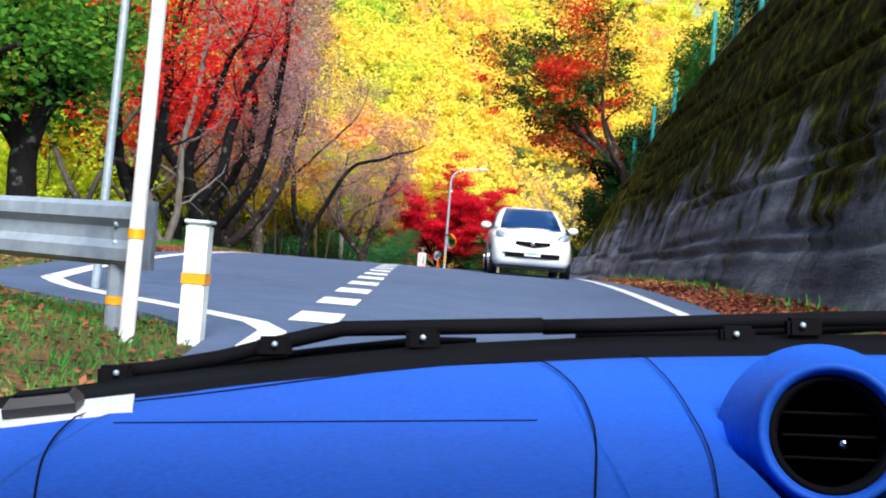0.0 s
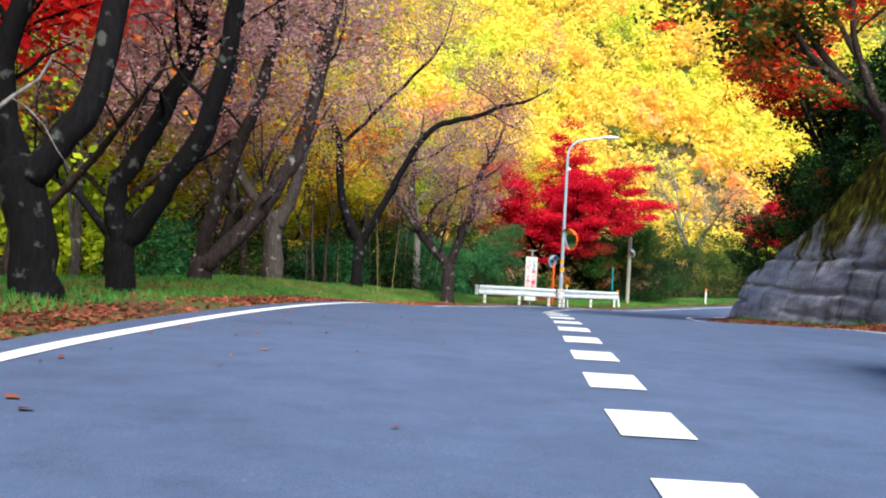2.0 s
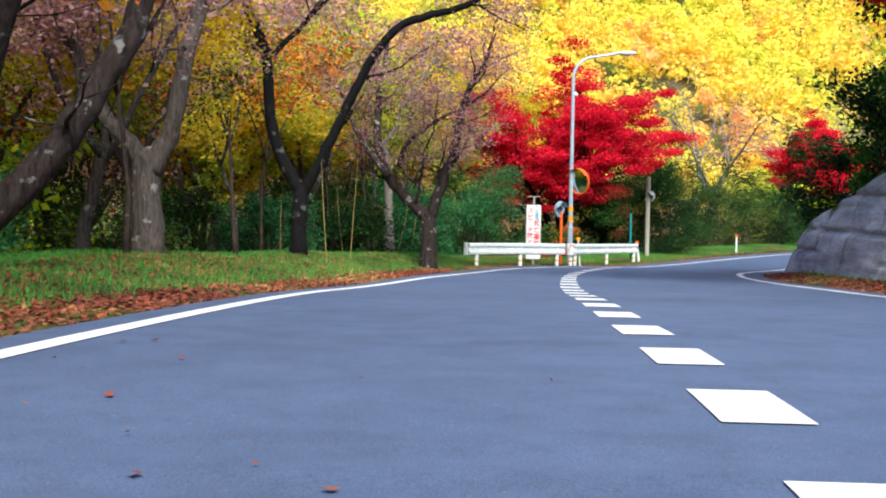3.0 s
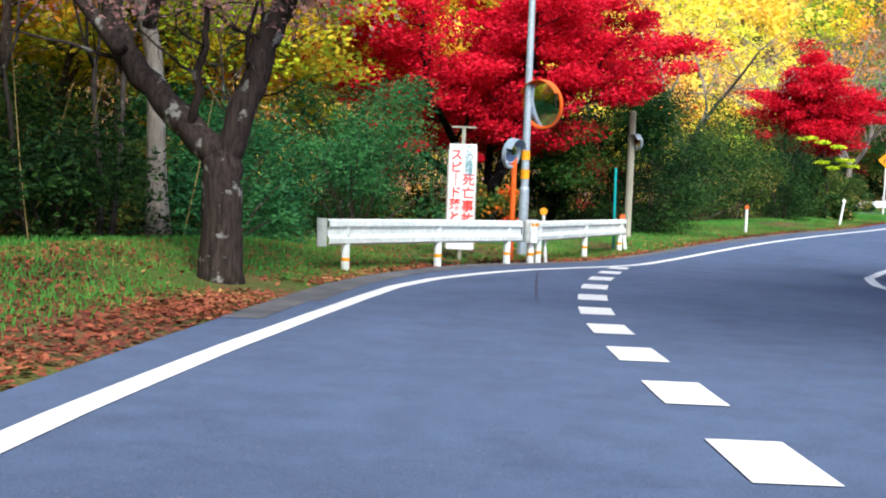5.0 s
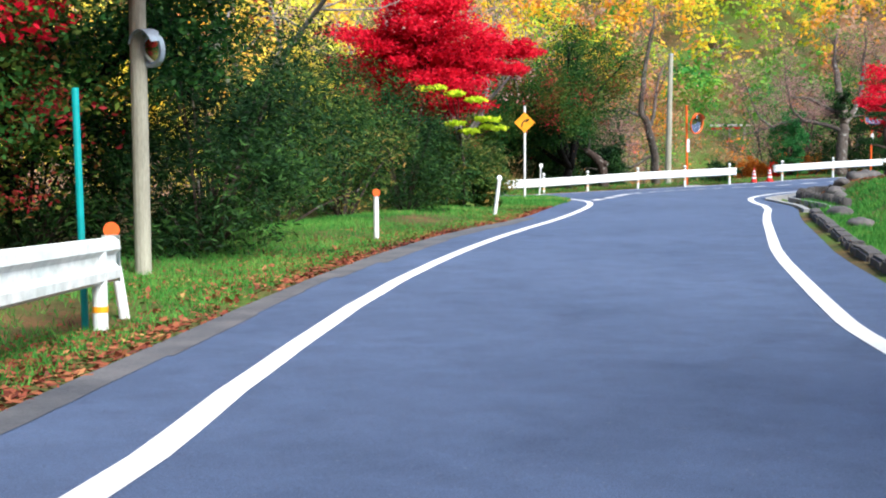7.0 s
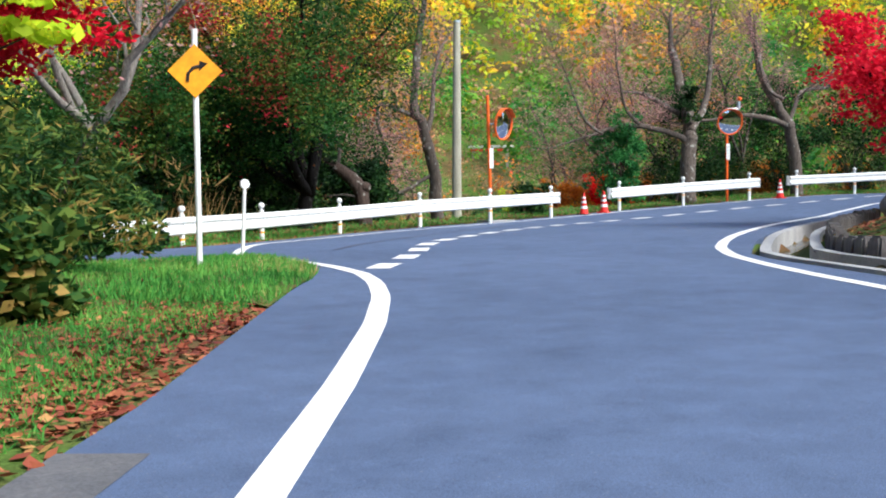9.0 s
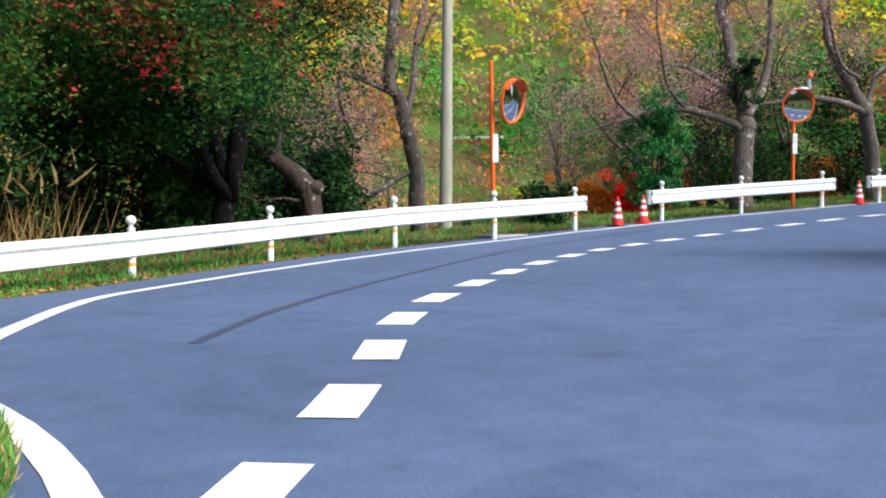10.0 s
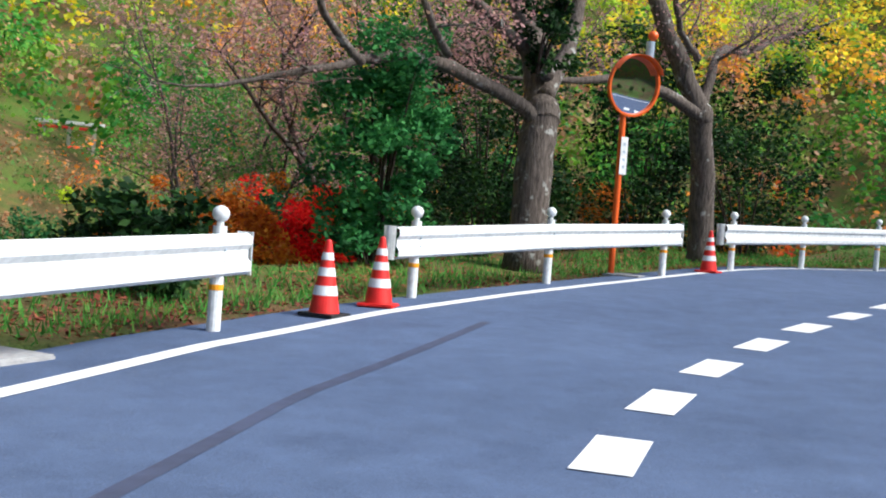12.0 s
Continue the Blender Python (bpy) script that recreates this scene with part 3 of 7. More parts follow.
def build_wall():
    ys = np.arange(-60, WALL_END + 0.01, 0.25)
    rows = 110
    v, f = [], []
    cracks = (0.75, 1.35, 2.0, 2.3, 3.15, 3.5, 4.4, 5.0, 5.3, 6.2, 6.9, 7.4)
    for j in range(rows + 1):
        u = j / rows
        for y in ys:
            b = float(road_z(6.2, y)) - 0.15
            t = max(b + 0.3, float(wall_top(y)))
            z = b + (t - b) * u
            bed = z + 0.3 * noise.noise(Vector((0.09 * y, 0.2, 7.0))) + 0.06 * noise.noise(Vector((0.7 * y, 0.5 * z, 1.0)))
            ledge = 0.07 * noise.noise(Vector((0.2 * y, 0.8 * bed, 3.1))) + 0.05 * noise.noise(Vector((0.5 * y, 2.4 * bed, 9.2))) + 0.03 * noise.noise(Vector((2.1 * y, 4.0 * z, 5.2)))
            # broken beds: each juts out and falls back under a dark joint
            for n, c in enumerate(cracks):
                open_here = noise.noise(Vector((0.16 * y, 5.3 * n, 2.0))) + 0.12
                if open_here > 0 and abs(bed - c) < 0.1:
                    ledge += 0.16 * min(1.0, 4 * open_here) * (1 - abs(bed - c) / 0.1) ** 1.5 + (0.05 * (c - bed) / 0.1 if bed < c else 0.0)
            curl = 0.7 * max(0, (y - 20) / 4) ** 2
            v.append((float(wall_x(y)) + 0.3 * (z - b) + ledge + curl, y, z))
    m = len(ys)
    for j in range(rows):
        for a in range(m - 1):
            f.append([j * m + a, j * m + a + 1, (j + 1) * m + a + 1, (j + 1) * m + a])
    k = len(v)
    for a in range(m):
        q = v[rows * m + a]
        v.append((q[0] + 0.5, q[1], q[2] + 0.02))
    for a in range(m):
        q = v[a]
        v.append((v[rows * m + a][0] + 0.5, q[1], q[2]))
    for a in range(m - 1):
        f.append([rows * m + a, rows * m + a + 1, k + a + 1, k + a])
        f.append([k + a, k + a + 1, k + m + a + 1, k + m + a])
    end = [j * m + m - 1 for j in range(rows + 1)] + [k + m - 1, k + 2 * m - 1]
    f.append(end[::-1])
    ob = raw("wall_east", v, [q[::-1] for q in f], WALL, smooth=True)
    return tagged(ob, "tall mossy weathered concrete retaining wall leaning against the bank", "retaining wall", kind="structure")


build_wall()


# ---- leaves ----
def leaf_cloud(centres, radii, count, size, rng, flat=1.0, hollow=0.0, droop=0.0, slim=0.55, outward=0.0):
    """Leaf blades strewn in soft-edged clumps. Returns vertices and faces."""
    c = np.repeat(np.asarray(centres, float), count, axis=0)
    r = np.repeat(np.asarray(radii, float), count)
    n = len(c)
    d = rng.normal(size=(n, 3))
    d /= np.linalg.norm(d, axis=1, keepdims=True)
    d[:, 2] *= flat
    q = rng.uniform(hollow, 1.0, n) ** 0.5
    p = c + d * (r * q)[:, None]
    a = rng.normal(size=(n, 3))
    a[:, 2] = a[:, 2] * 0.5 - droop
    a /= np.linalg.norm(a, axis=1, keepdims=True)
    face = rng.normal(size=(n, 3))
    if outward:
        # leaves of a closed crown turn their faces out and up to the light
        face = face * (1 - outward) + (d + (0, 0, 0.6)) * 2 * outward
        a -= face * ((a * face).sum(1) / (face * face).sum(1))[:, None]
        a /= np.linalg.norm(a, axis=1, keepdims=True) + 1e-9
    b = np.cross(a, face)
    b /= np.linalg.norm(b, axis=1, keepdims=True) + 1e-9
    s = size * rng.uniform(0.6, 1.4, n)[:, None]
    a, b = a * s * 0.5, b * s * 0.5 * slim
    v = np.stack([p - a, p + b - 0.15 * a, p + a, p - b - 0.15 * a], 1).reshape(-1, 3)
    f = np.arange(4 * n).reshape(n, 4)
    return v, f


def fast_mesh(name, v, f, mat, parent=None, label=""):
    me = bpy.data.meshes.new(name)
    me.vertices.add(len(v))
    me.vertices.foreach_set("co", np.asarray(v, np.float32).ravel())
    me.loops.add(f.size)
    me.loops.foreach_set("vertex_index", f.ravel().astype(np.int32))
    me.polygons.add(len(f))
    me.polygons.foreach_set("loop_start", np.arange(0, f.size, f.shape[1], dtype=np.int32))
    me.polygons.foreach_set("loop_total", np.full(len(f), f.shape[1], np.int32))
    me.update()
    me.materials.append(mat)
    ob = new(name, me)
    if parent:
        ob.parent = parent
    if label:
        ob["label"] = label
    return ob


def grow(start, way, length, radius, rng, bend=0.25, lift=0.1, steps=7, taper=0.45):
    """A wandering limb: its points and radii."""
    p, d = Vector(start), Vector(way).normalized()
    pts, rad = [p.copy()], [radius]
    for i in range(steps):
        d = (d + Vector(rng.normal(size=3)) * bend * 0.5 + Vector((0, 0, lift))).normalized()
        p = p + d * length / steps
        pts.append(p.copy())
        rad.append(radius * (1 - (1 - taper) * (i + 1) / steps))
    return pts, rad, d


def tree(name, x, y, label, bark, leaf, seed, height=8.0, radius=0.2, fork=1.8, limbs=3, spread=0.5, lean=(0, 0), leaves=40, leaf_size=0.16,
         clump=0.8, crown_from=0.45, twigs=3, bare=False, flat=0.6, ways=None, category="tree", group="", wander=0.3, lift=0.03):
    """Trunk, forked limbs, twigs, and a crown of separate leaves on the twigs."""
    rng = np.random.default_rng(seed)
    z = ground_at(x, y) - 0.12
    root = empty(name, x, y, z, 0, label, category, group)
    bm = bmesh.new()
    pts, rad, d = grow((0, 0, 0), (lean[0], lean[1], 1), fork, radius, rng, 0.14, 0.0, 5, 0.82)
    rad[0] *= 1.5
    rad[1] *= 1.12
    # the stem narrows into the crotch
    tube(pts + [pts[-1] + d * radius * 0.7, pts[-1] + d * radius * 1.1], rad + [rad[-1] * 0.8, rad[-1] * 0.3], 12, bm)
    ends = []
    top, r_top = pts[-1], rad[-1]
    main = ways or [(spread * math.cos(a), spread * math.sin(a), 1.0) for a in (2 * math.pi * k / limbs + rng.uniform(0, 0.9) for k in range(limbs))]
    limb_h = height - fork
    part("trunk", bm, bark, root, smooth=True)
    tw = bmesh.new()
    for w in main:
        lb = bmesh.new()
        a, ra, da = grow(top - Vector((0, 0, 0.12 + 0.6 * radius)), w, limb_h * rng.uniform(0.75, 1.05), r_top * rng.uniform(0.62, 0.82), rng, wander, lift, 9, 0.22)
        tube(a, ra, 8, lb)
        ends.append(a[-1])
        for k in range(3, len(a) - 1):
            for _ in range(1 if k < 5 else 2):
                side = Vector((rng.normal(), rng.normal(), rng.uniform(0.0, 0.7))) * 1.0 + da * 0.4
                b, rb, _d = grow(a[k], side, limb_h * rng.uniform(0.22, 0.4), ra[k] * 0.5, rng, 0.4, 0.02, 5, 0.3)
                tube(b, rb, 5, tw)
                ends += [b[-1], b[3]]
                for j in range(twigs):
                    c, rc, _d = grow(b[1 + j % 4], Vector(rng.normal(size=3)) + Vector((0, 0, 0.2)), limb_h * rng.uniform(0.08, 0.2), max(0.006, rb[2] * 0.4), rng, 0.5, 0.0, 3, 0.4)
                    tube(c, rc, 3, tw)
                    ends.append(c[-1])
        part("limb", lb, bark, root, smooth=True)
    part("branchwork", tw, bark, root, smooth=True)["kind"] = "stuff"
    if leaves:
        pts = np.array([tuple(e) for e in ends if e.z > height * crown_from * 0.8])
        if len(pts):
            v, f = leaf_cloud(pts, rng.uniform(0.6, 1.2, len(pts)) * clump, leaves, leaf_size, rng, flat)
            fast_mesh("crown", v, f, leaf, root)
    return root


def eased(points, n, rng, rough=0.02):
    """A rounded line through a few points, with small knots."""
    p = np.array(points, float)
    p = np.vstack([2 * p[0] - p[1], p, 2 * p[-1] - p[-2]])
    out = []
    for k in range(1, len(p) - 2):
        for t in np.linspace(0, 1, n, endpoint=False):
            a, b, c, d = p[k - 1:k + 3]
            out.append(0.5 * (2 * b + (c - a) * t + (2 * a - 5 * b + 4 * c - d) * t * t + (3 * b - a - 3 * c + d) * t ** 3))
    out.append(p[-2])
    out = np.array(out)
    out[1:-1] += rng.normal(size=(len(out) - 2, 3)) * rough
    return [Vector(q) for q in out]


def bent_tree(name, x, y, label, bark, leaf, seed, radius, trunk, limbs, reach=2.5, leaves=20, leaf_size=0.1, clump=0.7, low=3.0, twigs=4, flat=0.5, side=1.0, group=""):
    """A tree with heavy crooked limbs of its own: trunk and limbs as (sideways, height over the datum), limbs with their share of the trunk's radius."""
    rng = np.random.default_rng(seed)
    z = ground_at(x, y) - 0.15
    root = empty(name, x, y, z, 0, label, "tree", group)
    stem = [(0 if k == 0 else a, 0.0, max(0.0, b - z)) for k, (a, b) in enumerate(trunk)]
    stem[0] = (trunk[0][0], 0.0, 0.0)
    pts = eased(stem, 4, rng, 0.012)
    rad = [radius * (1.0 + 0.28 * math.exp(-4.0 * q.z) - 0.12 * k / len(pts)) * rng.uniform(0.95, 1.06) for k, q in enumerate(pts)]
    d = (pts[-1] - pts[-2]).normalized()
    part("trunk", tube(pts + [pts[-1] + d * radius * 0.5, pts[-1] + d * radius * 0.8], rad + [rad[-1] * 0.75, rad[-1] * 0.3], 14), bark, root, smooth=True)
    ends, tw = [], bmesh.new()
    for n, (share, line, *more) in enumerate(limbs):
        thin, far = more or (0.4, 1.0)
        lean = rng.uniform(-0.35, 0.45)
        p3 = [(a, 0.0 if k == 0 else lean * math.hypot(a - line[0][0], b - line[0][1]) * 0.8, b - z) for k, (a, b) in enumerate(line)]
        lp = eased(p3, 4, rng, 0.015)
        if share > 0.3:
            lp = [lp[0] - (lp[1] - lp[0]).normalized() * radius * 0.5] + lp
        body = len(lp)
        way = (lp[-1] - lp[-3]).normalized()
        ext, _r, _d = grow(lp[-1], way, far * reach * rng.uniform(0.7, 1.2), 0.1, rng, 0.3, 0.03, 7, 0.2)
        lp += ext[1:]
        m = len(lp)
        lr = [radius * share * (1 - thin * k / body if k < body else (1 - thin) * (1 - 0.85 * (k - body) / (m - body))) * rng.uniform(0.95, 1.06) for k in range(m)]
        part("limb", tube(lp, lr, 10), bark, root, smooth=True)
        ends.append(lp[-1])
        for k in range(max(3, body // 3), m - 1):
            if rng.random() > (0.3 if k < body else 0.9) * side:
                continue
            go = Vector((rng.normal(), rng.normal(), rng.uniform(-0.1, 0.7))) + (lp[k + 1] - lp[k]).normalized() * 0.6
            b, rb, _d = grow(lp[k], go, reach * rng.uniform(0.35, 0.75), min(lr[k] * 0.45, 0.035), rng, 0.4, 0.03, 6, 0.25)
            tube(b, rb, 5, tw)
            ends += [b[-1], b[4]]
            for j in range(twigs):
                c, rc, _d = grow(b[1 + j % 5], Vector(rng.normal(size=3)) + Vector((0, 0, 0.25)), reach * rng.uniform(0.15, 0.4), max(0.005, rb[3] * 0.5), rng, 0.5, 0.0, 4, 0.35)
                tube(c, rc, 3, tw)
                ends += [c[-1], c[2]]
    part("branchwork", tw, bark, root, smooth=True)["kind"] = "stuff"
    pts = np.array([tuple(e) for e in ends if e.z + z > low])
    if leaves and len(pts):
        v, f = leaf_cloud(pts, rng.uniform(0.5, 1.2, len(pts)) * clump, leaves, leaf_size, rng, flat)
        fast_mesh("crown", v, f, leaf, root)
    return root


def bush(name, x, y, label, leaf, seed, w=1.5, h=2.0, count=24, per=130, leaf_size=0.11, slim=0.5, category="bush", group="", droop=0.0, z=None, clump=0.36):
    """A shrub: stems and leafy clumps heaped to an uneven outline."""
    rng = np.random.default_rng(seed)
    z = ground_at(x, y) - 0.1 if z is None else z
    root = empty(name, x, y, z, 0, label, category, group)
    cs, rs = [], []
    bm = bmesh.new()
    for k in range(count):
        a, q, u = rng.uniform(0, 2 * math.pi), rng.uniform(0, 1) ** 0.6, rng.uniform(0.08, 1.0)
        wide = w * (1 - 0.55 * max(0, u - 0.45)) * (0.75 + 0.25 * min(1, u * 3))
        c = (math.cos(a) * q * wide, math.sin(a) * q * wide, h * u * rng.uniform(0.85, 1.1))
        cs.append(c)
        rs.append(clump * min(w, h) * rng.uniform(0.6, 1.2))
        if k % 3 == 0:
            tube([(0.1 * c[0], 0.1 * c[1], 0), (0.5 * c[0], 0.5 * c[1], 0.55 * c[2]), c], [0.03, 0.02, 0.008], 4, bm)
    part("stem", bm, BARK_BROWN, root)["kind"] = "stuff"
    v, f = leaf_cloud(cs, rs, per, leaf_size, rng, 0.8, 0.1, droop, slim)
    fast_mesh("foliage", v, f, leaf, root)
    return root

# ---- far woods ----
def wood(name, label, mat, spots, seed, blades=60, size=0.62, tall=(4.5, 8.5)):
    """Tree crowns of a far wooded slope, too many to count."""
    rng = np.random.default_rng(seed)
    cs, rs = [], []
    for x, y in spots:
        z = ground_at(x, y)
        h, r = rng.uniform(*tall), rng.uniform(1.5, 2.8)
        for k in range(4):
            cs.append((x + rng.normal() * r * 0.6, y + rng.normal() * r * 0.6, z + h * rng.uniform(0.35, 1.0)))
            rs.append(r * rng.uniform(0.5, 0.9))
    v, f = leaf_cloud(cs, rs, blades // 4, size, rng, 0.9, 0.3, 0.0, 0.75, 0.6)
    return tagged(fast_mesh(name, v, f, mat), label, "woods", kind="stuff")


def slope_spots(seed, n, x0, x1, y0, y1, lmin, lmax):
    rng = np.random.default_rng(seed)
    x, y = rng.uniform(x0, x1, n * 6), rng.uniform(y0, y1, n * 6)
    l = edge_offset(LE, x, y, 1.0)
    keep = (l > lmin) & (l < lmax)
    return list(zip(x[keep][:n], y[keep][:n]))


def sector(spots, a0, a1, eye=(1.5, -22.0)):
    """Those that lie between two bearings (degrees to the right of +y) from a point on the road."""
    return [q for q in spots if a0 < math.degrees(math.atan2(q[0] - eye[0], q[1] - eye[1])) < a1]


NEAR = slope_spots(13, 900, -45, 66, -45, 130, 11, 44)
FAR = slope_spots(11, 9500, -140, 210, -20, 230, 40, 170)
BRIDGE = (72.5, 118.0)
def open_view(spots):
    """Keeps one sight line across the valley free of crowns."""
    out = []
    for x, y in spots:
        free = True
        for ex, ey in ((4.0, 26.0), (14.4, 43.6), (17.0, 47.4), (19.5, 51.1), (25.0, 57.4)):
            way = math.degrees(math.atan2(BRIDGE[0] - ex, BRIDGE[1] - ey))
            b, d = math.degrees(math.atan2(x - ex, y - ey)), math.hypot(x - ex, y - ey)
            free &= not (abs(b - way) < 0.6 + 55 / max(d, 20) and 16 < d < math.hypot(BRIDGE[0] - ex, BRIDGE[1] - ey) + 2)
        if free:
            out.append((x, y))
    return out


ALL = FAR
FAR, NEAR = open_view(FAR), open_view(NEAR)
kept = set(FAR)


def close_by(spots, eye, reach, near=True):
    return [q for q in spots if (math.hypot(q[0] - eye[0], q[1] - eye[1]) < reach) == near]


gold = sector(FAR, -10, 13)
rest = [q for q in FAR if q not in set(gold)]
valley = [q for q in rest if q[0] > 8]
rng = np.random.default_rng(5)
rise = [math.degrees(math.atan2(ground_at(*q) + 4.0, math.hypot(q[0] - 17, q[1] - 47))) + rng.normal() * 1.2 for q in valley]
wood("golden_hillside_woods", "bright golden yellow autumn woods on the far hillside", L_HILL_Y, close_by(gold, (0, 12), 84, False), 1, 130, 0.62)
wood("golden_slope_woods", "golden yellow and orange leafed woods at the foot of the hillside", L_HILL_Y, close_by(gold, (0, 12), 84), 31, 300, 0.3)
band = [q for q, r in zip(valley, rise) if r < 1.8]
wood("lower_hillside_woods", "rust, orange and pinkish autumn woods low on the valley slope", L_RUST, close_by(band, (24, 58), 72, False), 12, 76, 0.5)
wood("lower_slope_woods", "rust, orange and pinkish autumn woods low on the valley slope, in the nearer part", L_RUST, close_by(band, (24, 58), 72), 52, 240, 0.25)
band = [q for q, r in zip(valley, rise) if 1.8 <= r < 8.0]
wood("mixed_hillside_woods", "green, rust and orange autumn woods on the valley slope", L_HILL_M, close_by(band, (24, 58), 72, False), 2, 76, 0.52)
wood("mixed_slope_woods", "green, rust and orange autumn woods on the valley slope, in the nearer part", L_HILL_M, close_by(band, (24, 58), 72), 42, 240, 0.25)
band = [q for q, r in zip(valley, rise) if r >= 8.0]
wood("upper_hillside_woods", "lime, yellow and orange autumn woods high on the valley slope", L_HILL_TOP, close_by(band, (24, 58), 72, False), 14, 70, 0.56)
wood("upper_slope_woods", "lime, yellow and orange autumn woods high on the valley slope, in the nearer part", L_HILL_TOP, close_by(band, (24, 58), 72), 54, 220, 0.28)
side = [q for q in rest if q[0] <= 8]
lime = set(sector(side, -75, -17))
wood("lime_hillside_woods", "bright lime and yellow autumn woods on the slope", L_LIME, [q for q in side if q in lime], 15, 60, 0.55)
rng = np.random.default_rng(29)
near_lime = []
for a, b in zip(rng.uniform(-34, -11, 900), rng.uniform(-14, 30, 900)):
    way = math.degrees(math.atan2(2.7 - a, b + 30.2))
    if 22.5 < way < 36 and b + 0.0 < 30:
        near_lime.append((float(a), float(b)))
wood("lime_back_woods", "bright lime and yellow young woods behind the roadside trees", L_LIME, near_lime, 18, 260, 0.2, (3.5, 7.0))
wood("dry_hillside_woods", "dry pinkish brown and ochre autumn woods on the slope", L_DRY, [q for q in side if q not in lime], 4, 56, 0.6)
wood("bend_back_woods", "ochre and lime leafed woods behind the thicket", L_DRY, [q for q in NEAR if 26 <= q[1] and q[0] < 2], 5, 240, 0.19)
wood("thicket_back_woods", "dry pinkish and ochre woods behind the red maples", L_DRY, [q for q in NEAR if 26 <= q[1] and 2 <= q[0] < 16], 7, 200, 0.18)
wood("valley_back_woods", "green and orange leafed woods below the guard rail", L_HILL_M, [q for q in NEAR if 26 <= q[1] and 16 <= q[0] < 25], 6, 420, 0.11)
wood("valley_scrub", "low rust and green scrub in the open valley", L_RUST, [q for q in ALL if q not in kept and q[0] > 20], 16, 240, 0.2, (0.8, 1.8))
rng = np.random.default_rng(21)
bank = [(float(a), float(b)) for a, b in zip(rng.uniform(11.5, 46, 420), rng.uniform(-58, 34, 420)) if a > 11.5 + max(0, b - 18) * 0.5]
wood("bank_woods", "green and rust maple woods on the slope over the wall", L_MAPLE, bank[::3], 8, 200, 0.2)
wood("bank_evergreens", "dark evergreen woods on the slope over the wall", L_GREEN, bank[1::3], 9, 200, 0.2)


# ---- guard rails ----
W_PROFILE = [(0.0, 0.0), (0.045, -0.03), (0.05, -0.095), (0.012, -0.14), (0.012, -0.21), (0.05, -0.255), (0.045, -0.32), (0.0, -0.35)]


def beam(name, pts, parent, mat, label=""):
    """A corrugated steel beam along the tops given, bulging to the road (right of its run)."""
    bm = bmesh.new()
    p = [Vector(q) for q in pts]
    rows = []
    for i, q in enumerate(p):
        d = (p[min(i + 1, len(p) - 1)] - p[max(i - 1, 0)])
        out = Vector((d.y, -d.x, 0)).normalized()
        front = [bm.verts.new(q + out * (0.05 + a) + Vector((0, 0, b))) for a, b in W_PROFILE]
        back = [bm.verts.new(q + out * (0.042 + a) + Vector((0, 0, b))) for a, b in W_PROFILE[::-1]]
        rows.append(front + back)
    n = len(rows[0])
    for a, b in zip(rows, rows[1:]):
        for k in range(n):
            bm.faces.new((a[k], b[k], b[(k + 1) % n], a[(k + 1) % n]))
    bm.faces.new(rows[0])
    bm.faces.new(rows[-1][::-1])
    return part(name, bm, mat, parent, label)


def rail_end(p, d, parent, mat):
    """The curled cap at the end of a beam."""
    bm = bmesh.new()
    out = Vector((d[1], -d[0], 0)).normalized()
    q = Vector(p)
    for s in range(9):
        a = math.pi * s / 8
        c = q + out * (0.02 + 0.07 * math.cos(a)) + Vector((d[0], d[1], 0)).normalized() * 0.09 * math.sin(a)
        bm.verts.new(c + Vector((0, 0, 0.01)))
        bm.verts.new(c + Vector((0, 0, -0.36)))
    bm.verts.ensure_lookup_table()
    for s in range(8):
        bm.faces.new((bm.verts[2 * s], bm.verts[2 * s + 1], bm.verts[2 * s + 3], bm.verts[2 * s + 2]))
    bmesh.ops.solidify(bm, geom=bm.faces[:], thickness=0.006)
    return part("end_cap", bm, mat, parent)


def rail_post(x, y, top, parent, mat, knob, r=0.057):
    z = ground_at(x, y) - 0.25
    h = top - z
    o = part("post", cyl(r, 0, h, seg=14), mat, parent, smooth=False)
    o.matrix_local = Matrix.Translation((x, y, z))
    b = part("reflector_band", cyl(r + 0.003, 0, 0.045, seg=14), YELLOW, o, "orange reflective band")
    b.matrix_local = Matrix.Translation((0, 0, h - 0.52))
    if knob:
        bm = cyl(r * 0.55, h - 0.02, h + 0.05, seg=12)
        ball(0.072, 0, 0, h + 0.1, 1, 1, 0.95, bm)
        part("knob", bm, mat, o, "white ball cap", smooth=True)
    return o


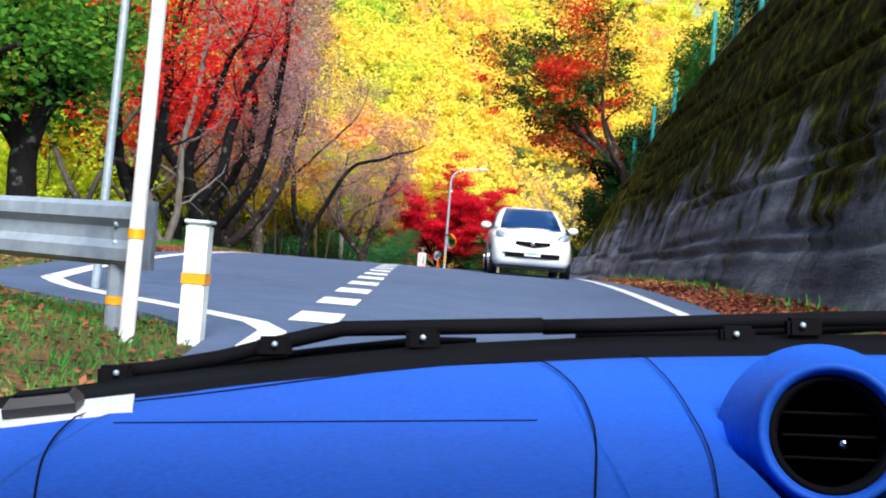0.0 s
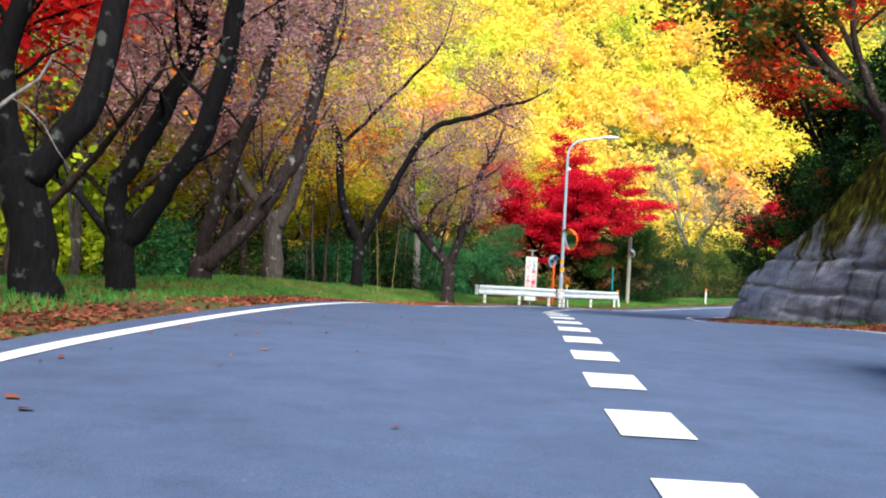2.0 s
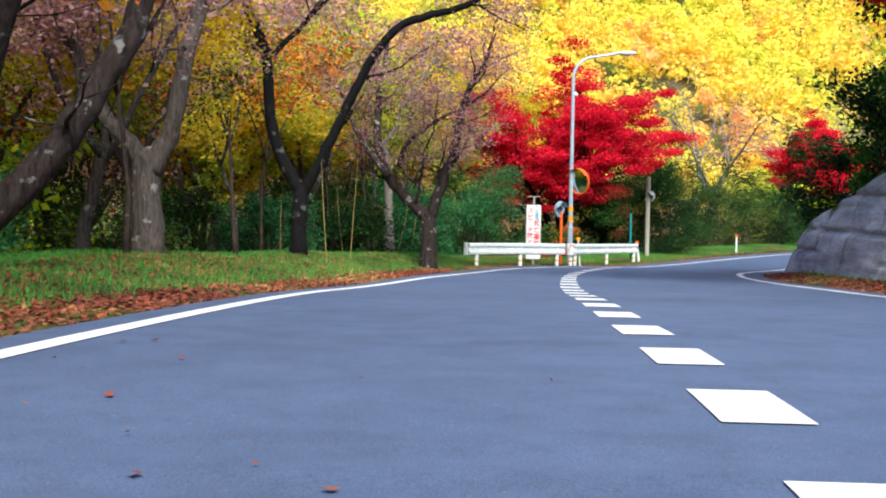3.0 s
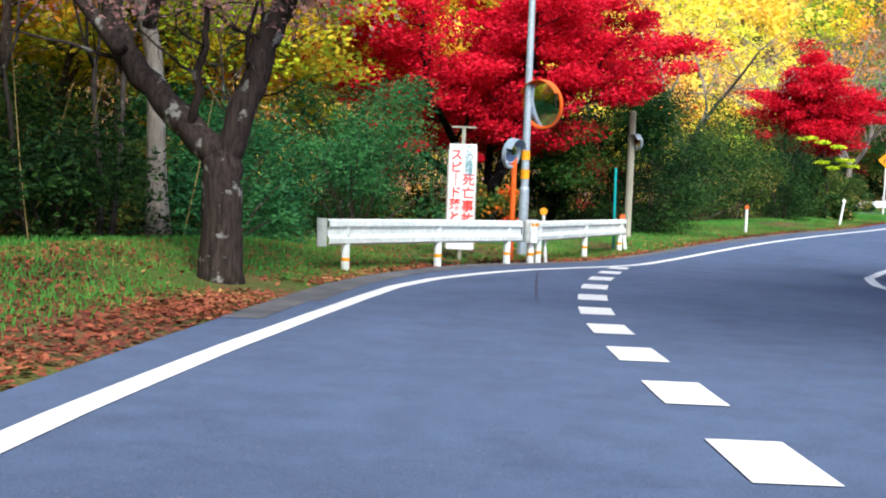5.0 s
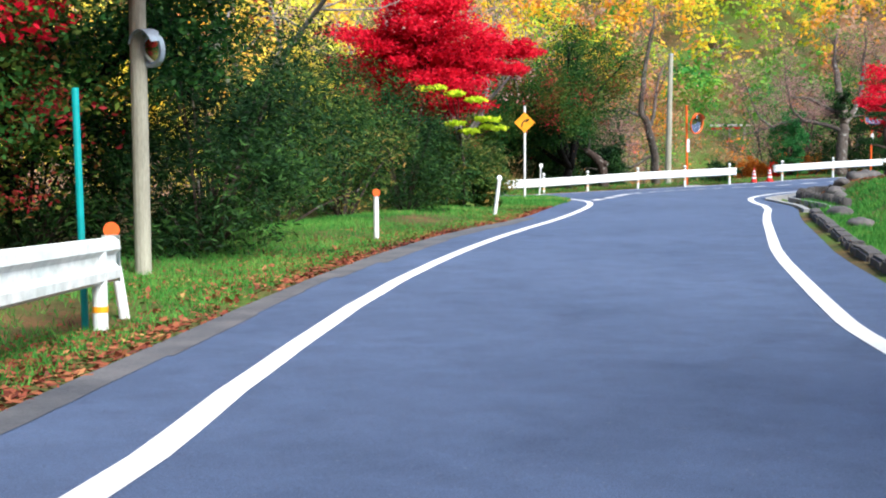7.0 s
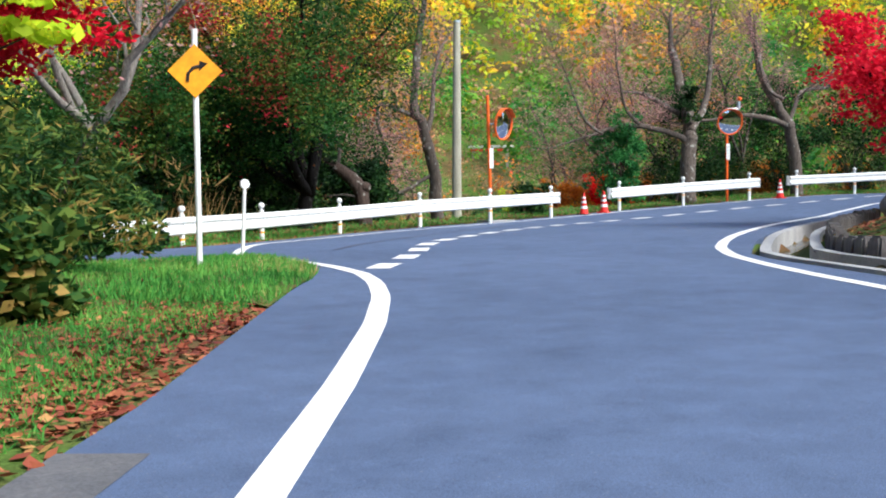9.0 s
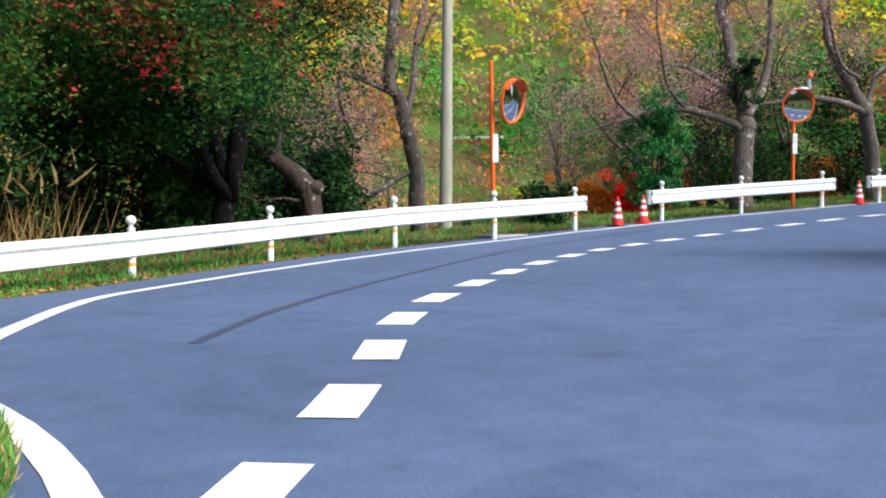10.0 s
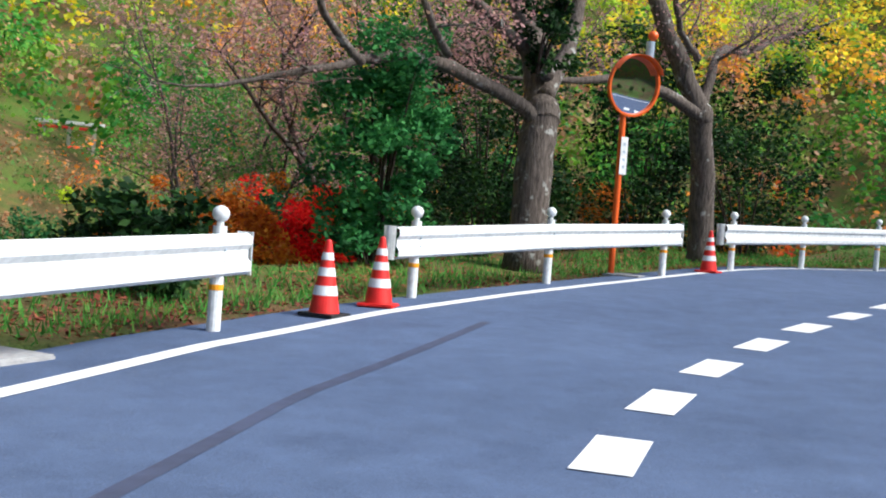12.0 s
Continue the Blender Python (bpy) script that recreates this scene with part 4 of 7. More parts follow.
def guard_rail(label, tops, mat, knob=True, over=0.45, group="guard rails", posts=True):
    root = empty("guard_rail", 0, 0, 0, 0, label, "guard rail", group)
    t = [Vector(q) for q in tops]
    d0, d1 = (t[1] - t[0]).normalized(), (t[-1] - t[-2]).normalized()
    run = [t[0] - d0 * over] + t + [t[-1] + d1 * over]
    fine = []
    for a, b in zip(run, run[1:]):
        fine += [a.lerp(b, k / 3) for k in range(3)]
    fine.append(run[-1])
    beam("beam", fine, root, mat)
    rail_end(run[-1], (d1.x, d1.y), root, mat)
    e = rail_end(run[0], (-d0.x, -d0.y), root, mat)
    for q in t:
        rail_post(q.x - 0.05 * d0.y * -1, q.y, q.z + (0.06 if knob else -0.04), root, mat, knob)
        bl = Vector((q.x, q.y, q.z - 0.175))
        bm = box(-0.05, 0.05, -0.05, 0.05, -0.06, 0.06, 0.01)
        s = part("bracket", bm, mat, root)
        s.matrix_local = Matrix.Translation(bl)
        for dz in (0.05, -0.05):
            s = part("bolt", ball(0.016, d0.y * 0.075, -d0.x * 0.075, dz), STEEL, root)
            s.matrix_local = Matrix.Translation(bl)
    return root


def tops(points, drop):
    return [(x, y, z - drop) for x, y, z in points]


guard_rail("weathered white steel guard rail standing in the grass at the bend", [(-2.55, 20.0, 0.79), (-1.35, 21.75, 0.75), (-0.25, 23.35, 0.70)], RAIL_OLD, False, 0.38)
guard_rail("weathered white steel guard rail beside the lamp post", [(0.32, 24.3, 0.67), (1.45, 27.2, 0.60), (2.55, 30.0, 0.53)], RAIL_OLD, False, 0.4)
guard_rail("clean white steel guard rail with ball-capped posts along the curve", tops([(17.6, 58.1, 0.82), (19.9, 60.2, 0.86), (22.5, 62.0, 0.906), (25.47, 63.68, 1.0), (28.87, 65.1, 1.14), (31.7, 65.55, 1.24), (34.9, 66.5, 1.33)], 0.13), RAIL)
guard_rail("short white steel guard rail with ball-capped posts by the big tree", tops([(38.6, 67.15, 1.49), (41.88, 67.23, 1.645), (45.16, 66.93, 1.795)], 0.13), RAIL)
guard_rail("white steel guard rail running on round the curve", tops([(47.7, 66.7, 1.9), (51.0, 66.4, 2.0), (54.3, 65.7, 2.12), (57.6, 64.8, 2.25)], 0.13), RAIL)
g0 = ground_at(0.3, -32.9)
guard_rail("guard rail ending beside the junction, shade put into its grey paint", [(-4.2, -30.9, g0 + 0.63), (-2.2, -31.7, g0 + 0.64), (-0.2, -32.6, g0 + 0.65), (1.55, -33.65, g0 + 0.65)], RAIL_SHADED, False, 0.15)


drum = empty("rail_end_drum", 0.22, 24.02, ground_at(0.22, 24.02) - 0.1, 0, "white rounded drum with orange bands where two rails meet", "guard rail end")
part("drum", cyl(0.125, 0.52, 0.9, seg=24), RAIL, drum, smooth=False)
part("leg", cyl(0.06, 0, 0.52, seg=14), RAIL, drum)
for z in (0.8, 0.3):
    part("band", cyl(0.128 if z > 0.5 else 0.063, z, z + 0.05, seg=24), YELLOW, drum, "orange band")

# ---- poles, mirrors and signs ----
def disc(r, depth, seg=40):
    """A shallow convex dish facing -y."""
    bm = bmesh.new()
    rings = []
    for j in range(7):
        a = j / 6
        rr = r * a
        rings.append([bm.verts.new((rr * math.cos(2 * math.pi * k / seg), -depth * (1 - a * a), rr * math.sin(2 * math.pi * k / seg))) for k in range(seg)] if j else [bm.verts.new((0, -depth, 0))])
    for k in range(seg):
        bm.faces.new((rings[0][0], rings[1][(k + 1) % seg], rings[1][k]))
        for j in range(1, 6):
            bm.faces.new((rings[j][k], rings[j][(k + 1) % seg], rings[j + 1][(k + 1) % seg], rings[j + 1][k]))
    bmesh.ops.recalc_face_normals(bm, faces=bm.faces[:])
    return bm


def ring(r, t, depth, seg=40):
    bm = bmesh.new()
    for k in range(seg):
        a = 2 * math.pi * k / seg
        for rr, yy in ((r, -depth), (r + t, -depth), (r + t, depth), (r, depth)):
            bm.verts.new((rr * math.cos(a), yy, rr * math.sin(a)))
    bm.verts.ensure_lookup_table()
    for k in range(seg):
        n = (k + 1) % seg
        for c in range(4):
            bm.faces.new([bm.verts[i] for i in (4 * k + c, 4 * n + c, 4 * n + (c + 1) % 4, 4 * k + (c + 1) % 4)])
    bmesh.ops.recalc_face_normals(bm, faces=bm.faces[:])
    return bm


def mirror_head(parent, x, y, z, turn, r, rim, back):
    """A convex traffic mirror whose face looks along -y turned by turn."""
    m = Matrix.Translation((x, y, z)) @ pose(0, 0, 0, 8, 0, turn)
    head = part("mirror_back", cyl(r * 0.98, 0.0, 0.05, seg=40, r2=r * 0.5, m=pose(0, 0, 0, -90, 0, 0)), back, parent)
    head.matrix_local = m
    part("mirror_glass", disc(r, 0.07), MIRROR, head, "convex mirror face", smooth=True)
    part("mirror_rim", ring(r, 0.035, 0.03), rim, head, "orange rim" if rim is ORANGE else "grey rim")
    bm = cyl(r + 0.045, -0.09, -0.01, seg=40, m=pose(0, 0, 0, 90, 0, 0))
    hood = bmesh.new()
    bmesh.ops.create_cone(hood, cap_ends=False, segments=40, radius1=r + 0.04, radius2=r + 0.04, depth=0.14, matrix=pose(0, -0.07, 0, 90, 0, 0))
    bmesh.ops.delete(hood, geom=[v for v in hood.verts if v.co.z < 0.35 * r], context='VERTS')
    bmesh.ops.solidify(hood, geom=hood.faces[:], thickness=0.006)
    bm.free()
    part("visor", hood, rim, head)
    b = part("bracket", tube([(0, 0.05, 0), (0, 0.14, 0)], [0.03, 0.03], 8), STEEL, head)
    return head


def mirror_pole(label, x, y, height, mat, r=0.045, lean=(0, 0)):
    z = ground_at(x, y) - 0.1
    root = empty("traffic_mirror", x, y, z, 0, label, "traffic mirror", "traffic mirrors")
    part("pole", tube([(0, 0, 0), (lean[0], lean[1], height + 0.1)], [r, r], 14), mat, root)
    part("pole_cap", ball(r * 1.02, lean[0], lean[1], height + 0.1, 1, 1, 0.5), mat, root, smooth=True)
    return root


def plate(parent, x, y, z, w, h, turn):
    p = part("notice_plate", box(-w / 2, w / 2, -0.008, 0.0, -h / 2, h / 2, 0.004), WHITE, parent, "white notice plate")
    p.matrix_local = Matrix.Translation((x, y, z)) @ pose(0, 0, 0, 0, 0, turn)
    for k in range(4):
        b = part("writing_bar", box(-w * 0.16, w * 0.16, -0.0112, -0.0085, -h * 0.035, h * 0.035), STEEL, p)
        b.location = (0, 0, h * (0.3 - 0.2 * k))
    return p


# lamp post at the bend
lx, ly = 0.2, 26.1
lz = ground_at(lx, ly) - 0.15
lamp = empty("street_lamp", lx, ly, lz, 0, "grey galvanised street lamp with a curved arm over the road", "street lamp")
H = 7.1
arc = [(0, 0, H - 0.6)]
for k in range(1, 11):
    a = math.pi / 2 * k / 10
    arc.append((0.75 * (1 - math.cos(a)), 0.14 * (1 - math.cos(a)), H - 0.6 + 0.75 * math.sin(a)))
arc.append((1.5, 0.3, H + 0.29))
part("pole", tube([(0, 0, 0), (0, 0, 1.4), (0, 0, 1.45), (0, 0, H - 0.6)], [0.095, 0.09, 0.075, 0.055], 16), STEEL, lamp)
part("arm", tube(arc, [0.05] * 6 + [0.045] * 6, 12), STEEL, lamp)
head = part("lamp_head", ball(1, 0, 0, 0, 0.36, 0.12, 0.075), WHITE, lamp, "pale oblong lamp head", smooth=True)
head.location = (1.8, 0.36, H + 0.31)
part("diffuser", ball(1, 0, 0, -0.03, 0.3, 0.1, 0.06), RAIL, head, smooth=True)
for zz in (1.95, 1.6):
    b = part("warning_band", cyl(0.082, 0, 0.17, seg=16), YELLOW, lamp, "yellow reflective band")
    b.location = (0, 0, zz)
part("sensor_knob", ball(0.07, 0.09, -0.03, 5.95), WHITE, lamp, smooth=True)
mirror_head(lamp, 0.26, -0.12, 2.98, -42, 0.42, ORANGE, ORANGE)
part("mirror_arm", tube([(0, 0, 2.95), (0.3, 0.03, 2.98)], [0.025, 0.025], 8), STEEL, lamp)

om = mirror_pole("round traffic mirror on an orange pole behind the guard rail", -0.1, 24.25, 2.0, ORANGE)
mirror_head(om, -0.06, -0.1, 1.95, 56, 0.22, STEEL, STEEL)
wm = mirror_pole("small traffic mirror on a weathered wooden pole", 3.35, 33.8, 3.2, WOODPOLE, 0.09)
mirror_head(wm, 0.12, -0.12, 2.55, -60, 0.17, STEEL, STEEL)
m1 = mirror_pole("orange-rimmed traffic mirror on an orange pole behind the guard rail", 32.5, 66.5, 3.85, ORANGE, 0.05, (-0.08, 0.0))
mirror_head(m1, 0.42, -0.15, 3.1, 20, 0.46, ORANGE, ORANGE)
part("mirror_arm", tube([(-0.06, 0, 3.1), (0.4, -0.02, 3.1)], [0.03, 0.03], 8), STEEL, m1)
plate(m1, 0.0, -0.06, 2.05, 0.13, 0.62, -20)
m2 = mirror_pole("orange-rimmed traffic mirror with a beacon on an orange pole", 44.7, 67.6, 3.45, ORANGE, 0.05)
mirror_head(m2, 0.02, -0.14, 3.12, -28, 0.46, ORANGE, ORANGE)
plate(m2, 0.0, -0.06, 2.0, 0.14, 0.6, -28)
part("beacon_arm", tube([(0, 0, 3.58), (0.3, -0.1, 3.62), (0.5, -0.15, 3.62)], [0.045, 0.045, 0.05], 8), WHITE, m2)
part("beacon", cyl(0.07, 3.62, 3.9, 0.5, -0.15, 12), STEEL, m2)
part("beacon_lens", ball(0.085, 0.54, -0.17, 4.0), ORANGE, m2, "orange lens", smooth=True)
for x, y in ((32.5, 66.25), (44.9, 67.35)):
    s = part("concrete_slab", box(-0.55, 0.55, -0.3, 0.3, -0.2, 0.07, 0.015), KERB)
    s.matrix_world = pose(x, y, ground_at(x, y), 0, 0, 8)
    tagged(s, "small pale concrete slab at the pole foot", "slab", "pole slabs")


def reflector_post(label, x, y, h, lean=(0, 0), top=None, r=0.045):
    root = empty("delineator_post", x, y, ground_at(x, y) - 0.1, 0, label, "marker post", "marker posts")
    part("post", tube([(0, 0, 0), (lean[0], lean[1], h + 0.1)], [r, r * 0.92], 12), WHITE, root)
    if top:
        bm = cyl(0.065, -0.02, 0.02, seg=20, m=Matrix.Translation((lean[0], lean[1] - 0.01, h + 0.16)) @ pose(0, 0, 0, 90, 0, 0))
        part("reflector", bm, top, root, "orange round reflector" if top is ORANGE else "white round cap")
    return root


reflector_post("leaning white marker post with an orange reflector at the rail end", 2.86, 30.75, 0.68, (-0.1, 0.05), ORANGE)
reflector_post("upright white marker post with an orange reflector in the verge", 7.65, 38.68, 0.72, (0, 0), ORANGE)
reflector_post("leaning white marker post in the verge grass", 12.5, 44.7, 0.82, (0.13, 0), WHITE)
reflector_post("tall white marker post with a round cap at the road fork", 18.12, 53.6, 1.0, (0.06, 0), WHITE, 0.027)
reflector_post("short white marker with a yellow round reflector behind the rail joint", 0.55, 24.75, 0.85, (-0.08, 0), YELLOW, 0.03)
tp = part("teal_pole", tube([(0, 0, 0), (-0.03, 0, 1.95)], [0.028, 0.028], 10), TEAL)
tp.matrix_world = pose(2.5, 30.2, ground_at(2.5, 30.2) - 0.1)
tagged(tp, "thin teal painted pole behind the guard rail", "pole")


def text_mesh(name, body, size, mat, parent, m, bold=0.0):
    cu = bpy.data.curves.new(name, "FONT")
    cu.body, cu.size, cu.align_x, cu.align_y = body, size, 'CENTER', 'CENTER'
    cu.extrude, cu.offset = 0.0015, bold
    tmp = bpy.data.objects.new(name, cu)
    me = bpy.data.meshes.new_from_object(tmp)
    bpy.data.objects.remove(tmp)
    me.name = name
    me.materials.append(mat)
    ob = new(name, me)
    ob.parent = parent
    ob.matrix_local = m
    return ob


# the warning board
sx0, sy0 = -0.98, 23.62
sz0 = ground_at(sx0, sy0)
board = empty("warning_sign", sx0, sy0, sz0 - 0.1, -3, "white roadside warning board with red lettering on a post", "sign")
part("post", box(-0.03, 0.03, 0.03, 0.09, 0, 2.3, 0.004), WOODPOLE, board)
part("crossbar", box(-0.2, 0.2, 0.02, 0.1, 2.28, 2.31, 0.004), WOODPOLE, board)
part("panel", box(-0.225, 0.225, 0.0, 0.022, 0.28, 2.02, 0.004), WHITE, board, "white panel")
part("panel_edge", box(-0.25, -0.226, 0.0, 0.03, 0.3, 1.92, 0.003), WOODPOLE, board)
part("panel_edge", box(0.226, 0.24, 0.0, 0.03, 0.3, 1.9, 0.003), WOODPOLE, board)
for i, ch in enumerate("スピード落とせ"):
    text_mesh("letter", ch if ch != "ー" else "｜", 0.2, REDTXT, board, Matrix.Translation((-0.105, -0.003, 1.83 - 0.205 * i)) @ pose(0, 0, 0, 90, 0, 0), 0.004)
for i, ch in enumerate("この路線"):
    text_mesh("letter", ch, 0.14, BLUETXT, board, Matrix.Translation((0.105, -0.003, 1.93 - 0.125 * i)) @ pose(0, 0, 0, 90, 0, 0), 0.002)
for i, ch in enumerate("死亡事故"):
    text_mesh("letter", ch, 0.21, REDTXT, board, Matrix.Translation((0.105, -0.003, 1.42 - 0.215 * i)) @ pose(0, 0, 0, 90, 0, 0), 0.004)

# the yellow diamond
yx, yy = 16.81, 51.97
diamond = empty("bend_warning_sign", yx, yy, ground_at(yx, yy) - 0.1, -25, "yellow diamond bend-ahead sign on a white post", "sign")
part("post", cyl(0.035, 0, 2.95, seg=14), WHITE, diamond)
dm = part("panel", box(-0.225, 0.225, -0.006, 0.006, -0.225, 0.225, 0.003), YELLOW, diamond, "orange-yellow diamond panel")
dm.matrix_local = Matrix.Translation((0, -0.045, 2.45)) @ pose(0, 0, 0, 0, 45, 0)
part("arrow_shaft", tube([(-0.09, -0.055, 2.33), (-0.08, -0.055, 2.42), (-0.02, -0.055, 2.49), (0.06, -0.055, 2.51)], [0.02] * 4, 6), BLACK, diamond, "black bend arrow")
bm = bmesh.new()
vs = [bm.verts.new(q) for q in ((0.05, -0.056, 2.45), (0.05, -0.056, 2.57), (0.15, -0.056, 2.54))]
bm.faces.new(vs)
bmesh.ops.solidify(bm, geom=bm.faces[:], thickness=0.003)
part("arrow_head", bm, BLACK, diamond)

# poles by the first junction
for nm, lab, x, y, h, r, mt, ln in (("steel_pole", "tall grey steel pole beside the junction", 0.5, -31.2, 7.5, 0.034, STEEL, 0.15),
                                    ("marker_pole", "tall white pole with orange bands beside the guard rail end", 1.72, -34.0, 7.0, 0.04, WHITE, 0.1)):
    p = empty(nm, x, y, ground_at(x, y) - 0.1, 0, lab, "pole")
    part("shaft", tube([(0, 0, 0), (ln, 0, h)], [r, r * 0.85], 14), mt, p)
    for zz in ((1.95, 0.62) if nm == "marker_pole" else ()):
        b = part("band", cyl(r + 0.004, 0, 0.05, seg=14), YELLOW, p, "orange band")
        b.location = (ln * zz / h, 0, zz)
wp = empty("rail_end_post", 2.0, -33.8, ground_at(2.0, -33.8) - 0.1, 0, "stout white square guard rail end post", "post")
part("post", box(-0.06, 0.06, -0.06, 0.06, 0, 0.74, 0.012), RAIL_OLD, wp)
part("cap", box(-0.07, 0.07, -0.07, 0.07, 0.741, 0.76, 0.006), RAIL_OLD, wp)
part("band", box(-0.063, 0.063, -0.063, 0.063, 0.42, 0.48, 0.003), YELLOW, wp, "orange band")

# electricity pole in the valley
ex, ey = 33.3, 69.4
ez = ground_at(ex, ey) - 0.2
ep = empty("utility_pole", ex, ey, ez, 0, "bare pale wooden utility pole beyond the guard rail", "pole")
part("shaft", tube([(0, 0, 0), (0.12, 0, (6.9 - ez))], [0.17, 0.12], 16), WOODPOLE, ep)
part("pole_top", cyl(0.13, 0, 0.06, 0.12, 0, 16), STEEL, ep).location = (0, 0, 6.9 - ez)

# far roof line across the valley
fb = empty("far_footbridge", 72.5, 118.0, ground_at(72.5, 118.0), -37, "far white and red railing across the valley", "bridge")
zb = 5.7 - fb.location.z
part("railing", box(-2.1, 2.1, -0.1, 0.1, zb + 0.05, zb + 0.25, 0.02), WHITE, fb, "white rail")
part("fascia", box(-1.9, 1.1, -0.12, 0.12, zb - 0.26, zb - 0.08, 0.02), RED, fb, "red fascia")
for k in (-1.5, 0, 1.5):
    part("pier", box(k - 0.12, k + 0.12, -0.12, 0.12, min(0, zb) - 1.0, zb, 0.02), WOODPOLE, fb)


# ---- cones ----
def cone(x, y, label, turn=0):
    root = empty("traffic_cone", x, y, float(road_z(x, y)) + 0.0, turn, label, "traffic cone", "traffic cones")
    root.location.z = max(ground_at(x, y), float(road_z(x, y)) if edge_offset(LE, np.array([x]), np.array([y]), 1.0)[0] < 0 else -9)
    part("base", box(-0.19, 0.19, -0.19, 0.19, 0.0, 0.035, 0.012), BLACK if "black" in label else RED, root, "square rubber base")
    bm = cyl(0.145, 0.036, 0.7, seg=28, r2=0.03)
    part("body", bm, RED, root, "red plastic", smooth=False)
    for z0, z1 in ((0.2, 0.29), (0.38, 0.46), (0.53, 0.6)):
        ra, rb = (0.145 + (0.03 - 0.145) * (z - 0.036) / 0.664 + 0.003 for z in (z0, z1))
        part("band", cyl(ra, z0, z1, seg=28, r2=rb), WHITE, root, "white reflective band")
    part("tip", ball(0.03, 0, 0, 0.7, 1, 1, 0.8), RED, root, smooth=True)
    return root


cone(36.5, 66.65, "banded red traffic cone on a black base at the gap", 10)
cone(37.6, 66.85, "red traffic cone with white bands at the rail end", 25)
cone(46.75, 66.75, "red traffic cone with white bands between two guard rails", 5)

# ---- fence on the slope over the wall ----
def mesh_fence():
    root = empty("slope_fence", 0, 0, 0, 0, "teal steel rockfall fence above the retaining wall", "fence")
    for k in range(13):
        y = 8 - 3.1 * k
        x = float(wall_x(y)) + 0.3 * (float(wall_top(y)) - float(road_z(6, y))) + 0.5
        z = ground_at(x, y) - 0.2
        p = part("fence_post", box(-0.06, 0.06, -0.09, 0.09, 0, 2.7, 0.008), TEAL, root)
        p.matrix_local = pose(x, y, z)
        if k < 12:
            y2 = y - 3.1
            x2 = float(wall_x(y2)) + 0.3 * (float(wall_top(y2)) - float(road_z(6, y2))) + 0.5
            z2 = ground_at(x2, y2) - 0.2
            for j in range(6):
                h = 0.35 + 0.34 * j
                part("fence_wire", tube([(x, y, z + h), (x2, y2, z2 + h)], [0.012, 0.012], 4), STEEL, root)
    return root


mesh_fence()


# ---- drain, garden stones ----
def drain():
    e = RE[(RE[:, 1] > 43.0) & (RE[:, 1] < 56.5) & (RE[:, 0] < 36)]
    d = np.gradient(e, axis=0)
    d /= np.linalg.norm(d, axis=1, keepdims=True)
    n = np.stack([d[:, 1], -d[:, 0]], -1)
    root = empty("roadside_drain", 0, 0, 0, 0, "open concrete roadside drain with dark water", "drain", kind="structure")

    def strip(name, o0, o1, z0, z1, mat, lab=""):
        bm = bmesh.new()
        rows = []
        for q, m in zip(e, n):
            z = float(road_z(q[0], q[1]))
            rows.append([bm.verts.new((*(q + m * o), z + h)) for o, h in ((o0, z0), (o0, z1), (o1, z1), (o1, z0))])
        for a, b in zip(rows, rows[1:]):
            for k in range(4):
                bm.faces.new((a[k], b[k], b[(k + 1) % 4], a[(k + 1) % 4]))
        bm.faces.new(rows[0])
        bm.faces.new(rows[-1][::-1])
        bmesh.ops.recalc_face_normals(bm, faces=bm.faces[:])
        part(name, bm, mat, root, lab)

    strip("kerb", 0.12, 0.27, -0.5, 0.03, KERB)
    strip("kerb", 0.8, 0.95, -0.5, 0.06, KERB)
    strip("water", 0.27, 0.8, -0.34, -0.26, DRAINBED, "dark standing water")
    # low curved wall of upright stones on the garden side
    k = 0
    rng = np.random.default_rng(5)
    wall = empty("garden_wall", 0, 0, 0, 0, "low curved wall of upright stones holding the garden", "garden wall", kind="structure")
    s = np.r_[0, np.cumsum(np.linalg.norm(np.diff(e, axis=0), axis=1))]
    for tier, off, zb, hh in ((0, 1.12, -0.1, 0.36),):
        a = 0.3 + 3.0 * (1 - tier) * 0
        while a < s[-1] - 0.3:
            w = rng.uniform(0.22, 0.34)
            i = int(np.searchsorted(s, a))
            q = e[i] + n[i] * off
            bm = box(-w * 0.47, w * 0.47, -0.11, 0.11, 0, hh * rng.uniform(0.9, 1.1), 0.03)
            o = part("stone", bm, STONE, wall)
            o.matrix_local = Matrix.Translation((q[0], q[1], float(road_z(e[i][0], e[i][1])) + zb)) @ pose(0, 0, 0, 6, rng.uniform(-3, 3), math.degrees(math.atan2(d[i][1], d[i][0])))
            a += w


drain()


def boulder(x, y, r, seed, label):
    rng = np.random.default_rng(seed)
    bm = bmesh.new()
    bmesh.ops.create_icosphere(bm, subdivisions=3, radius=r)
    o = Vector(rng.uniform(-50, 50, 3))
    for v in bm.verts:
        k = 1 + 0.35 * noise.noise(v.co / r * 0.9 + o) + 0.12 * noise.noise(v.co / r * 2.6 + o)
        v.co = Vector((v.co.x * k * 1.15, v.co.y * k, v.co.z * k * 0.75))
    ob = part("boulder", bm, STONE, None, smooth=True)
    ob.matrix_world = pose(x, y, ground_at(x, y) + 0.2 * r, 0, 0, rng.uniform(0, 360))
    return tagged(ob, label, "rock", "garden rocks")


